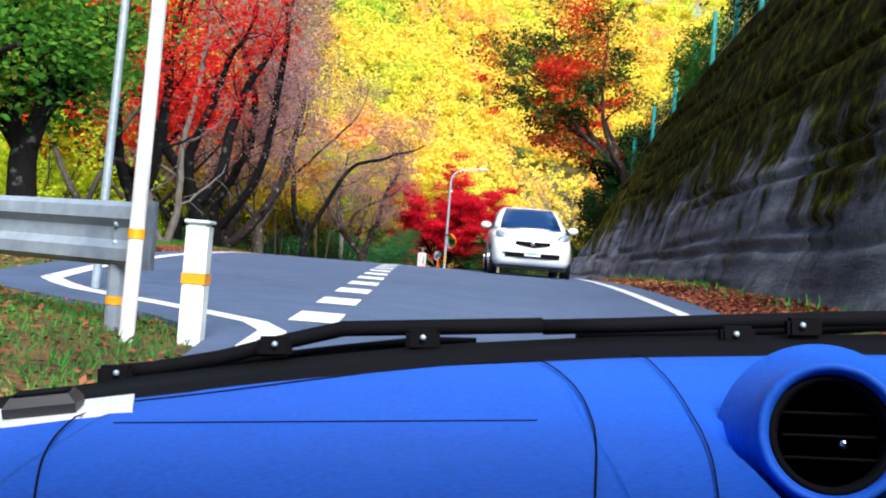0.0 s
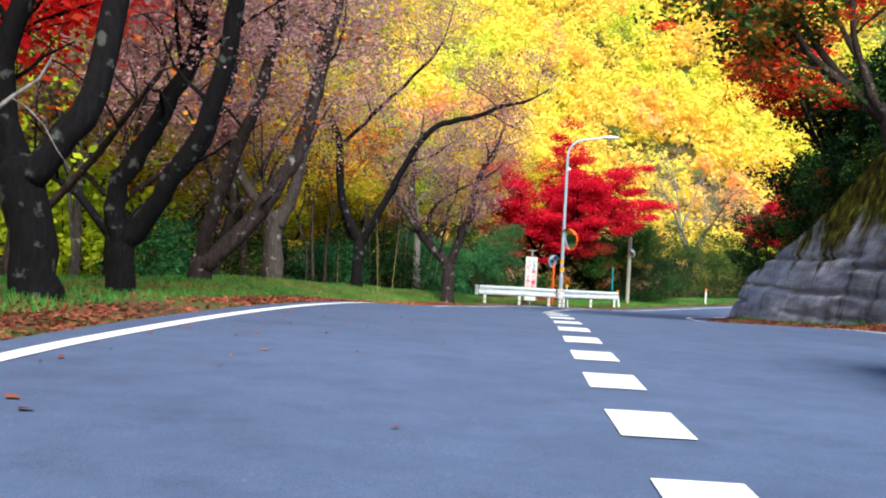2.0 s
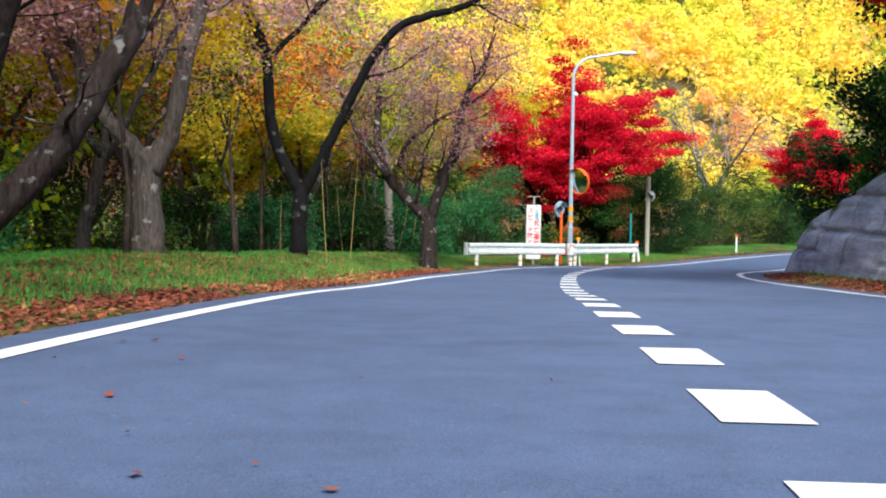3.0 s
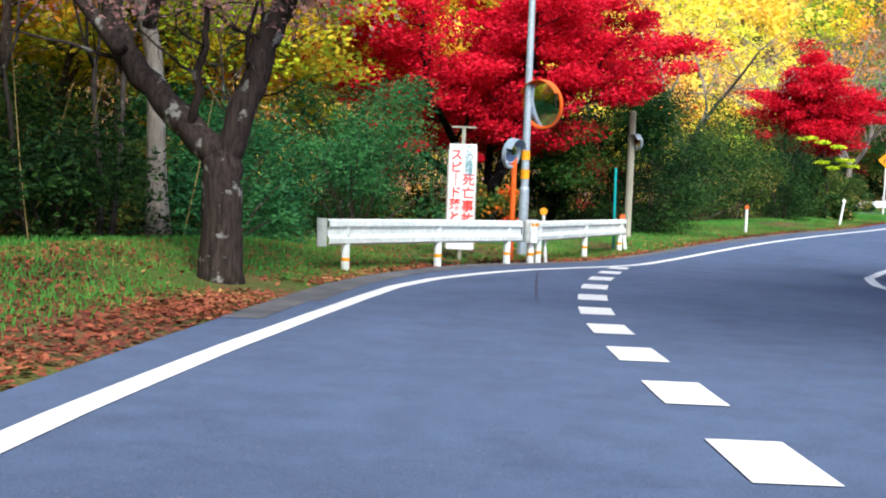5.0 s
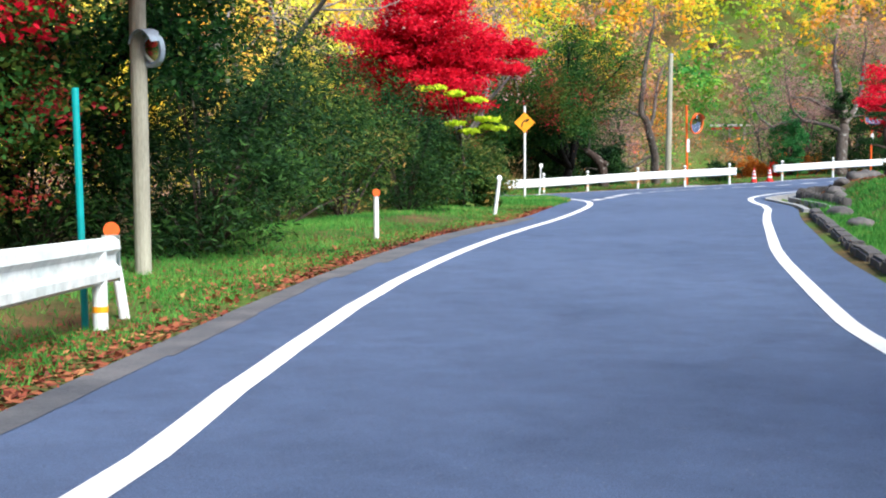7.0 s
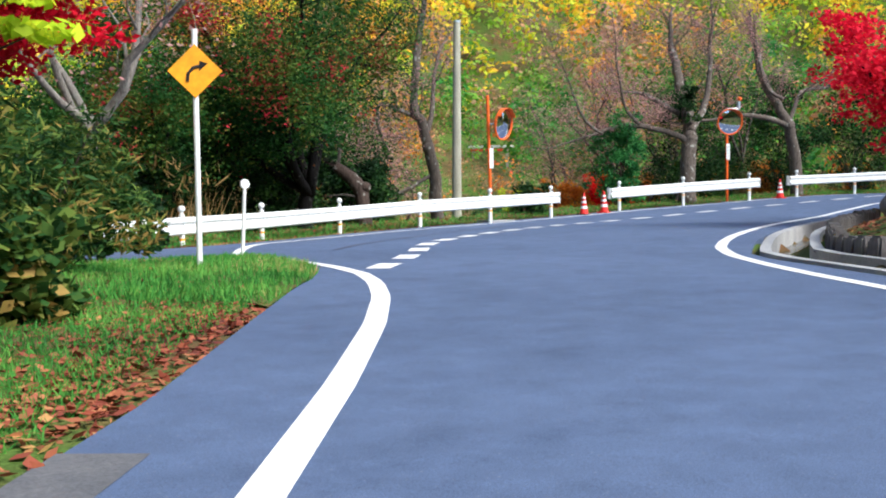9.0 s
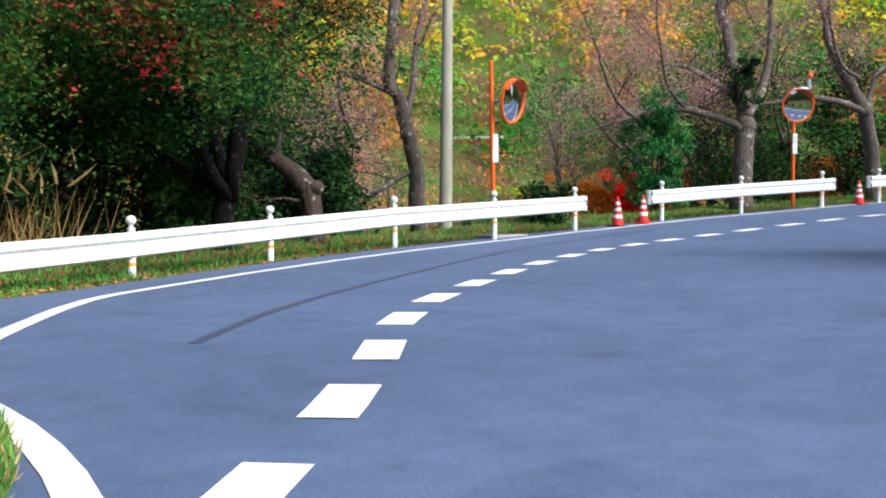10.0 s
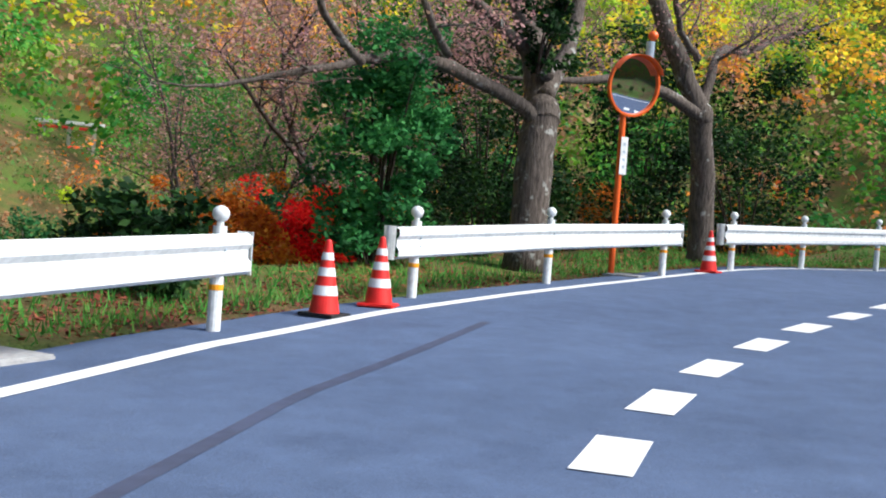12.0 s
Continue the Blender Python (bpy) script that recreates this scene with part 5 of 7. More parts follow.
for k, (x, y, r) in enumerate(((23.2, 45.4, 0.2), (23.9, 46.4, 0.24), (24.9, 47.3, 0.22), (26.6, 48.6, 0.3), (28.4, 50.0, 0.36), (30.4, 51.0, 0.3), (32.6, 52.2, 0.4),
                               (29.6, 49.0, 0.6), (31.8, 50.4, 0.75), (34.5, 53.2, 0.5), (16.6, 37.4, 0.22), (18.9, 40.6, 0.26))):
    boulder(x, y, r, 40 + k, "grey weathered garden boulder half sunk in the bank" if r > 0.35 else "small grey stone at the verge edge")
# a kerb of rough stones along the grass bank
e = RE[(RE[:, 1] > 31) & (RE[:, 1] < 43)]
rng = np.random.default_rng(8)
want = 0.6
kerb = empty("stone_kerb", 0, 0, 0, 0, "rough stone kerb along the grass bank", "kerb", kind="structure")
step = 0.0
for i in range(len(e) - 2):
    step += float(np.linalg.norm(e[i + 1] - e[i]))
    if step < want:
        continue
    long, step = want * 0.49, 0.0
    want = rng.uniform(0.5, 1.0)
    d = e[i + 1] - e[i]
    d /= np.linalg.norm(d)
    q = e[i] + np.array((d[1], -d[0])) * 0.35
    o = part("kerb_stone", box(-long - 0.06, long + 0.06, -0.12, 0.12, -0.15, 0.11 * rng.uniform(0.75, 1.3), 0.035), STONE, kerb)
    o.matrix_local = Matrix.Translation((q[0], q[1], float(road_z(q[0], q[1])))) @ pose(0, 0, 0, rng.uniform(-4, 4), rng.uniform(-4, 4), math.degrees(math.atan2(d[1], d[0])))


# ---- trees of the first bend ----
RT = "roadside trees"
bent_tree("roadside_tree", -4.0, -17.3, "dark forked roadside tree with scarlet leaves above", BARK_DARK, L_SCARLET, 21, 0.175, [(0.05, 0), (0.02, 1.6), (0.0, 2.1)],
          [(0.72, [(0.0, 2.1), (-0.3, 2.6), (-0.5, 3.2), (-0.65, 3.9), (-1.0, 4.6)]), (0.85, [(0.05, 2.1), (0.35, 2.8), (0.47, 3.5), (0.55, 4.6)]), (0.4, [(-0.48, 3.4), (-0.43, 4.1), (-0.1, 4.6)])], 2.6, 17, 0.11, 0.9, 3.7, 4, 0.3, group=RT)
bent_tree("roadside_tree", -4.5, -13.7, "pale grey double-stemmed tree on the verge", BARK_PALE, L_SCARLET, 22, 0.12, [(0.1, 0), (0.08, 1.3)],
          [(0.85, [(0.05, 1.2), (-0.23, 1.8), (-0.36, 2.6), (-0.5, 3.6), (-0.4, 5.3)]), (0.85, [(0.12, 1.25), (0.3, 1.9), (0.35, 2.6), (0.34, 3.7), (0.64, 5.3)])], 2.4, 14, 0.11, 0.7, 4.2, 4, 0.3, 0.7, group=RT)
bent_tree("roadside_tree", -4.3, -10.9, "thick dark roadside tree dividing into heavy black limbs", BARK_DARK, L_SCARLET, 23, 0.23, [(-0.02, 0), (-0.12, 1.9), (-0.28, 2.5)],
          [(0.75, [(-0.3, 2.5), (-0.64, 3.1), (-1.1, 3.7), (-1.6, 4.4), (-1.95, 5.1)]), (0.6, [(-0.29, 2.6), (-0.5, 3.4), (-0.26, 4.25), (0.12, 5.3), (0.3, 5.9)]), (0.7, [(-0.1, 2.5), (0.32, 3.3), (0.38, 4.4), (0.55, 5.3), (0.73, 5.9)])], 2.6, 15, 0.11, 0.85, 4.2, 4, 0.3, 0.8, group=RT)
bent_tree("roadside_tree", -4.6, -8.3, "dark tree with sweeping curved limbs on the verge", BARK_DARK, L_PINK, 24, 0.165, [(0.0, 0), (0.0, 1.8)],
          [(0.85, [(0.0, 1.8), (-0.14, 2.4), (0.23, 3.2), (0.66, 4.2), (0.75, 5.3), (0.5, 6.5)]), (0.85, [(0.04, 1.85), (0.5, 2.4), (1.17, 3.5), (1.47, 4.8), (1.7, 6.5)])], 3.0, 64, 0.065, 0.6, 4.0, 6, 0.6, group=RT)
bent_tree("roadside_tree", -5.6, -2.0, "low-forked dark tree with mottled sprawling stems", BARK_STOUT, L_PINK, 25, 0.2, [(-0.2, 0), (-0.2, 1.55)],
          [(0.75, [(-0.25, 1.5), (0.03, 2.4), (0.42, 3.4), (0.82, 4.3), (1.1, 5.2)]), (0.9, [(-0.1, 1.5), (0.6, 2.3), (1.0, 3.0), (1.27, 3.6), (1.46, 4.5), (1.6, 5.6)])], 3.2, 64, 0.065, 0.65, 3.6, 6, 0.6, group=RT)
bent_tree("roadside_tree", -6.1, 3.6, "grey tree with a broken-off stump beside its tall stem", BARK_LICHEN, L_PINK, 26, 0.22, [(0.1, 0), (0.0, 2.0), (0.05, 2.5)],
          [(0.7, [(0.15, 2.4), (0.4, 3.0), (0.7, 4.4), (0.8, 5.3), (0.62, 6.3)]), (0.6, [(-0.05, 2.5), (-0.7, 3.3), (-1.1, 4.4), (-1.7, 5.4)])], 3.2, 64, 0.065, 0.65, 3.8, 6, 0.6, group=RT)
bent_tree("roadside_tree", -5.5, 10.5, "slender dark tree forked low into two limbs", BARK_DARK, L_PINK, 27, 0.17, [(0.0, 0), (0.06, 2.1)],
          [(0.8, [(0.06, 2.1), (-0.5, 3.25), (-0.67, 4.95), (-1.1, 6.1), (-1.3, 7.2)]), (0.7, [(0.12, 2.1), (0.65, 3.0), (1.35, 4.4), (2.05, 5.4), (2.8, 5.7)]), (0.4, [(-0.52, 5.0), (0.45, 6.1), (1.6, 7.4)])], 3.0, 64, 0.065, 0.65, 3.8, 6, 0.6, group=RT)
bent_tree("roadside_tree", -3.65, 17.3, "stout brown tree with lichen-spotted trunk and spreading fork", BARK_STOUT, L_PINK, 28, 0.23, [(0.07, 0), (0.06, 1.0), (0.03, 1.5)],
          [(0.75, [(-0.05, 1.6), (-0.65, 2.13), (-1.17, 2.7), (-1.45, 3.4), (-1.53, 4.25)]), (0.72, [(0.08, 1.5), (0.3, 2.15), (0.5, 2.75), (0.7, 3.3), (0.88, 4.2)]), (0.32, [(-0.75, 3.0), (-0.5, 3.55), (0.25, 4.1)]), (0.22, [(-0.3, 1.85), (-0.18, 2.55), (-0.1, 2.9)]), (0.4, [(-1.13, 2.7), (-1.85, 3.55), (-2.2, 4.25)])], 2.6, 40, 0.06, 0.55, 3.0, 6, 0.6, group=RT)
tree("roadside_tree", -5.2, 20.7, "straight pale trunk standing beside the forked tree", BARK_PALE, L_PINK, 29, 8, 0.14, 3.4, limbs=2, spread=0.3, leaves=10, clump=0.7, group=RT, wander=0.34, lift=0.08)
tree("roadside_tree", -7.8, -1.2, "dark twisted tree leaning at the wood edge", BARK_DARK, L_ORANGE, 31, 8, 0.18, 1.2, ways=[(-0.7, 0.3, 0.8), (0.6, 0.2, 0.9)], leaves=10, clump=0.8, group=RT, wander=0.34, lift=0.08)
tree("roadside_tree", -8.4, 6.4, "thin dark tree at the wood edge", BARK_GREY, L_PINK, 32, 9, 0.13, 2.2, limbs=3, spread=0.45, leaves=10, clump=0.8, group=RT, wander=0.34, lift=0.08)
tree("roadside_tree", -7.5, 20.0, "thin dark tree among the undergrowth", BARK_BROWN, L_ORANGE, 33, 8, 0.15, 2.0, limbs=3, spread=0.45, leaves=16, clump=0.9, group=RT, wander=0.34, lift=0.08)
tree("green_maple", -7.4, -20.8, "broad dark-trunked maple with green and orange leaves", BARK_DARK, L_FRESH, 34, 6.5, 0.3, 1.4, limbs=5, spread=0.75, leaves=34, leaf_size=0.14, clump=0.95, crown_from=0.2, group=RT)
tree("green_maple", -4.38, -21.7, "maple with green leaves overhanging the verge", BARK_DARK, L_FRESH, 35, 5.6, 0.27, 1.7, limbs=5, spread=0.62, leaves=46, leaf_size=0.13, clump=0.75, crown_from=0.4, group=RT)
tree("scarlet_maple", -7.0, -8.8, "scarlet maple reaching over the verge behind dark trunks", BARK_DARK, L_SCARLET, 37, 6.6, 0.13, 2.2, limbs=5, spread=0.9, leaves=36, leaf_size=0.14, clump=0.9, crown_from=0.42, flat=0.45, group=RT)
rng = np.random.default_rng(77)
for k in range(16):
    x, y = -9 - 7 * rng.random(), 0 + 28 * rng.random()
    tree("wood_tree", x, y, "thin wood-edge tree with dry pinkish leaves", (BARK_GREY, BARK_PALE, BARK_BROWN)[k % 3], (L_PINK, L_YELLOW, L_PINK, L_ORANGE)[k % 4], 200 + k, 7.5 + 3 * rng.random(), 0.1 + 0.06 * rng.random(), 2.0 + rng.random(), 3, 0.5,
         leaves=14, leaf_size=0.16, clump=0.9, twigs=2, group="wood edge trees")

for k, (x, y, h, lf) in enumerate(((-9.0, 2.0, 7.0, L_PINK), (-10.5, 7.5, 7.5, L_GOLDGREEN), (-11.5, 12.0, 8.0, L_MAPLE), (-12.0, 0.5, 7.5, L_PINK), (-13.0, 17.0, 8.0, L_PINK), (-8.2, 8.6, 6.0, L_GOLDGREEN))):
    tree("wood_tree", x, y, "wood-edge tree with a full crown of dry mauve leaves" if lf is L_PINK else "wood-edge tree with a crown turning olive and orange", BARK_BROWN, lf, 860 + k, h, 0.12, 2.0, limbs=4, spread=0.7,
         leaves=120, leaf_size=0.085, clump=0.75, crown_from=0.3, twigs=4, group="wood edge trees")

# ---- maples over the wall ----
tree("scarlet_maple", 8.9, 14.2, "scarlet maple leaning out from the bank over the wall", BARK_DARK, L_SCARLET, 44, 7.4, 0.13, 2.6, lean=(-0.35, 0), ways=[(-0.9, 0.0, 0.9), (-0.7, 0.35, 1.0), (-0.6, -0.35, 1.0)], leaves=70, leaf_size=0.11, clump=0.55, crown_from=0.62, flat=0.35, group="bank maples")
bush("bank_bush", 8.3, 12.6, "leafy dark green shrub hanging over the bank above the wall", L_GREEN, 75, 1.3, 2.6, 36, 170, 0.1, group="bank shrubs")
tree("slope_maple", 8.9, 8.4, "tall maple turning from green to orange and red above the wall", BARK_BROWN, L_MAPLE, 41, 8.6, 0.2, 1.6, lean=(-0.3, 0), ways=[(-0.75, 0.1, 1.0), (-0.5, -0.5, 1.1), (-0.1, 0.2, 1.2), (-0.7, 0.5, 0.8), (-0.9, -0.2, 0.5)], leaves=80, leaf_size=0.16, clump=0.9, crown_from=0.2, flat=0.4, group="bank maples")
tree("slope_maple", 10.2, 15.0, "dark green maple leaning from the bank", BARK_BROWN, L_GREEN, 42, 5.5, 0.18, 1.0, ways=[(-0.8, 0.1, 0.8), (-0.5, -0.6, 1.0), (0.3, 0.4, 1.1)], leaves=90, leaf_size=0.15, clump=1.0, crown_from=0.2, group="bank maples")
tree("slope_maple", 9.3, 19.0, "low dark green tree at the end of the bank", BARK_BROWN, L_GREEN, 43, 4.2, 0.14, 0.8, ways=[(-0.8, 0.0, 0.9), (0.1, -0.6, 1.0), (0.4, 0.4, 1.1)], leaves=40, leaf_size=0.14, clump=0.7, crown_from=0.2, group="bank maples")
for k, (x, y, w, h, lf) in enumerate(((10.2, 23.5, 1.3, 2.2, L_GREEN), (9.2, 18.2, 1.1, 1.6, L_GREEN), (9.4, 11.5, 1.2, 1.8, L_OLIVE), (10.6, 9.0, 1.3, 2.4, L_GREEN), (10.9, 2.0, 1.3, 1.8, L_OLIVE), (11.4, -3.0, 1.4, 1.9, L_OLIVE),
                                      (11.6, -9.0, 1.4, 1.6, L_GREEN), (11.6, -16.0, 1.4, 1.6, L_OLIVE), (11.2, 26.6, 1.5, 2.2, L_GREEN), (8.9, 25.6, 0.7, 1.0, L_GREEN), (9.0, 14.0, 0.9, 1.1, L_OLIVE), (8.8, 21.5, 0.9, 1.1, L_OLIVE))):
    bush("bank_bush", x, y, "leafy green shrub hanging over the bank above the wall", lf, 60 + k, w, h, group="bank shrubs")

for k in range(15):
    y = 22.0 - 2.6 * k
    x = float(wall_x(y)) + 0.3 * max(0, float(wall_top(y)) - float(road_z(6, y))) + 1.2 + 0.9 * (k % 3)
    bush("bank_shrub", x, y, "dense green climber-hung shrub crowning the bank", (L_GREEN, L_FRESH, L_OLIVE, L_MAPLE)[k % 4], 460 + k, 1.4, 3.1 + 0.6 * (k % 3), 40, 170, 0.11, 0.5, group="bank shrubs", droop=0.3)
# more dark stems between the verge trees
for k, (x, y, bk, w) in enumerate(((-7.2, -11.5, BARK_GREY, [(0.3, 0.1, 1), (-0.4, 0.2, 1.1)]), (-8.8, -3.4, BARK_BROWN, [(0.6, 0.1, 1.0), (-0.5, 0.2, 0.9)]))):
    tree("roadside_tree", x, y, "dark many-stemmed roadside tree with fine dry twigs", bk, L_PINK, 480 + k, 9.5, 0.15, 1.0 + 0.2 * k, ways=w, leaves=30, leaf_size=0.075, clump=0.85, group=RT, wander=0.34, lift=0.08)

# ---- red maples and thicket of the second bend ----
tree("red_maple", -0.3, 33.4, "large crimson Japanese maple behind the lamp post", BARK_DARK, L_RED, 51, 7.7, 0.22, 1.1, ways=[(-0.75, 0.1, 0.75), (0.65, 0.1, 0.8), (0.1, -0.4, 1.2), (-0.1, 0.3, 1.5), (0.3, 0.5, 1.2), (-0.45, -0.5, 0.8), (0.4, -0.4, 0.8)],
     leaves=380, leaf_size=0.1, clump=0.72, crown_from=0.22, flat=0.4, group="red maples")
tree("red_maple", 13.6, 54.5, "scarlet Japanese maple above the thicket", BARK_DARK, L_RED, 52, 7.0, 0.16, 1.8, ways=[(-0.7, 0, 1), (0.8, 0, 0.8), (0.1, -0.5, 1.1), (0.2, 0.6, 1.1)], leaves=300, leaf_size=0.12, clump=0.75, crown_from=0.34, flat=0.4, group="red maples")
tree("red_maple", 33.5, 52.6, "small scarlet maple in the garden", BARK_DARK, L_RED, 53, 4.8, 0.1, 0.9, limbs=5, spread=0.8, leaves=50, leaf_size=0.13, clump=0.5, crown_from=0.25, flat=0.5, group="red maples")
tree("garden_pine", 36.2, 54.0, "dark clipped garden pine by the rocks", BARK_BROWN, L_GREEN, 54, 2.6, 0.12, 0.8, limbs=4, spread=1.0, leaves=60, leaf_size=0.1, clump=0.45, crown_from=0.2, flat=0.4)
gp = empty("garden_pine", 27.2, 47.9, ground_at(27.2, 47.9) - 0.1, 0, "dark cloud-pruned garden pine with flat needle pads", "tree")
part("trunk", tube([(0, 0, 0), (0.12, 0, 0.7), (-0.1, 0.05, 1.4), (0.1, 0, 2.1), (0.0, 0, 2.9)], [0.13, 0.11, 0.09, 0.06, 0.02], 10), BARK_BROWN, gp, smooth=True)
rng = np.random.default_rng(58)
for px, py, pz, pr in ((-0.7, 0.1, 1.15, 0.55), (0.6, -0.2, 1.45, 0.5), (-0.55, -0.1, 1.95, 0.5), (0.5, 0.2, 2.25, 0.45), (0.0, 0.0, 2.95, 0.5), (-0.2, 0.5, 1.6, 0.5)):
    part("branch", tube([(0.0, 0.0, pz - 0.25), (0.6 * px, 0.6 * py, pz - 0.12), (px, py, pz - 0.08)], [0.045, 0.03, 0.015], 6), BARK_BROWN, gp)
    v, f = leaf_cloud([(px + rng.normal() * 0.2, py + rng.normal() * 0.2, pz) for _ in range(7)], [pr * 0.6] * 7, 170, 0.09, rng, 0.35, 0.1, -0.4, 0.14)
    fast_mesh("needle_pad", v, f, L_GREEN, gp)
tree("under_maple", 1.5, 36.0, "low maple with green and dull red leaves below the crimson one", BARK_DARK, L_DUSK, 55, 5.4, 0.14, 1.1, limbs=5, spread=1.1, leaves=190, leaf_size=0.075, clump=0.8, crown_from=0.2, flat=0.45)
bush("conifer_shrub", -3.2, 28.4, "rounded dark green conifer behind the warning sign", L_CONIFER, 90, 2.0, 3.4, 60, 380, 0.09, 0.3)
bush("conifer_shrub", -5.4, 25.0, "dark evergreen shrub in the undergrowth", L_CONIFER, 91, 1.7, 2.2, 44, 320, 0.09, 0.3)
# bushes in L_GREEN have the thicket's deep shade put into their leaf colour
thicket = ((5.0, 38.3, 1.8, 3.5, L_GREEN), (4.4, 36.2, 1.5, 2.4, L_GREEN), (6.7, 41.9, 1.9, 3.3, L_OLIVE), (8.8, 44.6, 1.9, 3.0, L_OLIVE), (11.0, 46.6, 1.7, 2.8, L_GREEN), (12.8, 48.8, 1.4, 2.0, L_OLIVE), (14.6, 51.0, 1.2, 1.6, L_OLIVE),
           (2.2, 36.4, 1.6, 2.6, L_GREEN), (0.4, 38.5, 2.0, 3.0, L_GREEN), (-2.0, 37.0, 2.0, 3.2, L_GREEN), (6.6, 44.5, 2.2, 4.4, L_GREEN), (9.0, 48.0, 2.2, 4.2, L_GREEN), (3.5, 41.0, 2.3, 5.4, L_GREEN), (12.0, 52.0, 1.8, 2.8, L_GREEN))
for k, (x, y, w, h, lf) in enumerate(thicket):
    bush("thicket_bush", x, y, "dense olive green bamboo-leaved thicket bush" if lf is L_OLIVE else "dense evergreen thicket bush, shade put into its dark leaves", lf, 100 + k, w, h, 46, 260, 0.125, 0.2, group="thicket", droop=0.4)
for k, (x, y, w, h) in enumerate(((-7.5, 15.5, 1.6, 1.7), (-6.2, 19.5, 1.4, 1.5), (-9.5, 9.5, 1.8, 2.0), (-9.0, 3.0, 1.6, 1.6), (-10, -4, 1.7, 1.8), (-9, -19, 1.6, 1.8), (-4.6, 22.5, 1.2, 1.3), (-10.5, 17, 2.0, 2.6), (-8.0, 25.5, 2.0, 2.8), (-11, 23, 2.0, 3.0))):
    bush("undergrowth_bush", x, y, "dark green undergrowth shrub below the roadside trees", (L_CONIFER, L_GREEN, L_OLIVE)[k % 3], 130 + k, w, h, 34, 190, 0.1, 0.4, group="undergrowth")
for k, (x, y, w, h, lf) in enumerate(((-8.9, -18.0, 1.7, 4.0, L_LIME), (-10.2, -14.6, 1.8, 4.4, L_LIME), (-10.5, 2.5, 1.6, 2.8, L_LIME), (-11, 8.0, 1.8, 3.2, L_LIME), (-0.3, 31.6, 1.0, 1.2, L_MAPLE), (16.4, 54.4, 0.9, 1.3, L_GREEN), (13.4, 47.8, 0.75, 1.0, L_OLIVE), (-8.4, -11.0, 1.5, 3.6, L_LIME), (-10.2, -8.0, 1.8, 4.0, L_LIME), (-12, -14.5, 1.8, 3.2, L_LIME))):
    bush("autumn_bush", x, y, "low autumn shrub with bright turning leaves", lf, 150 + k, w, h, 20, 110, 0.13, 0.6, group="autumn shrubs")
for k, (x, y, w, h) in enumerate(((-6.2, 27.5, 1.9, 4.2), (-8.5, 22.0, 1.9, 4.0), (-10.5, 27.0, 2.2, 5.0), (-4.0, 31.5, 2.0, 4.4), (-7.0, 33.0, 2.2, 5.2), (-12.5, 20.0, 2.2, 4.6), (-12.0, 13.5, 2.0, 3.4), (-3.5, 35.5, 2.2, 5.0), (-10.5, 36.0, 2.4, 6.0), (-6.6, 23.0, 1.5, 2.6), (-9.8, 31.0, 2.2, 5.4))):
    bush("shade_evergreen", x, y, "tall dark evergreen bush in the shade of the wood", (L_CONIFER, L_OLIVE)[k % 2], 430 + k, w, 0.62 * h, 40, 200, 0.11, 0.4, group="shade evergreens")
for k, (x, y, h) in enumerate(((-6.4, 29.5, 8.0), (-9.2, 26.5, 8.0), (-4.4, 36.5, 9.0), (-11.5, 31.5, 9.0), (-8.3, 37.0, 10.0), (-12.5, 24.0, 7.5), (-9.8, 17.8, 6.5))):
    tree("gold_tree", x, y, "leafy tree turning from olive green to gold", BARK_BROWN, L_GOLDGREEN, 820 + k, h, 0.13, 1.8, limbs=5, spread=0.75, leaves=110, leaf_size=0.14, clump=0.75, crown_from=0.25, flat=0.5, group="gold trees")
# dry bamboo canes leaning at the wood edge
rng = np.random.default_rng(9)
for k in range(10):
    x, y = rng.uniform(-7.0, -4.4), rng.uniform(8, 23)
    c = empty("dry_cane", x, y, ground_at(x, y) - 0.1, 0, "thin dry yellow cane leaning in the undergrowth", "cane", "dry canes")
    a = rng.uniform(-0.6, 0.6)
    part("stalk", tube([(0, 0, 0), (0.5 * a, 0, 1.0), (1.1 * a, 0.1, rng.uniform(1.6, 2.6))], [0.011, 0.009, 0.004], 5), CANE, c)

# ---- trees beyond the second guard rail ----
VT = "valley trees"
tree("dusky_maple", 25.6, 65.7, "broad dark maple with green and dull red leaves beyond the rail", BARK_DARK, L_DUSK, 61, 7.2, 0.22, 1.3, ways=[(-0.9, 0.1, 0.8), (-0.8, -0.3, 0.7), (0.3, 0.1, 1.0), (0.0, 0.5, 1.1), (-0.3, -0.3, 1.2), (-1.0, 0.3, 0.6)], leaves=210, leaf_size=0.085, clump=0.95, crown_from=0.22, group=VT)
tree("dusky_maple", 22.0, 66.2, "spreading maple with dark red and green foliage", BARK_DARK, L_DUSK, 62, 6.6, 0.22, 1.5, limbs=6, spread=1.0, leaves=210, leaf_size=0.085, clump=0.95, crown_from=0.18, group=VT)
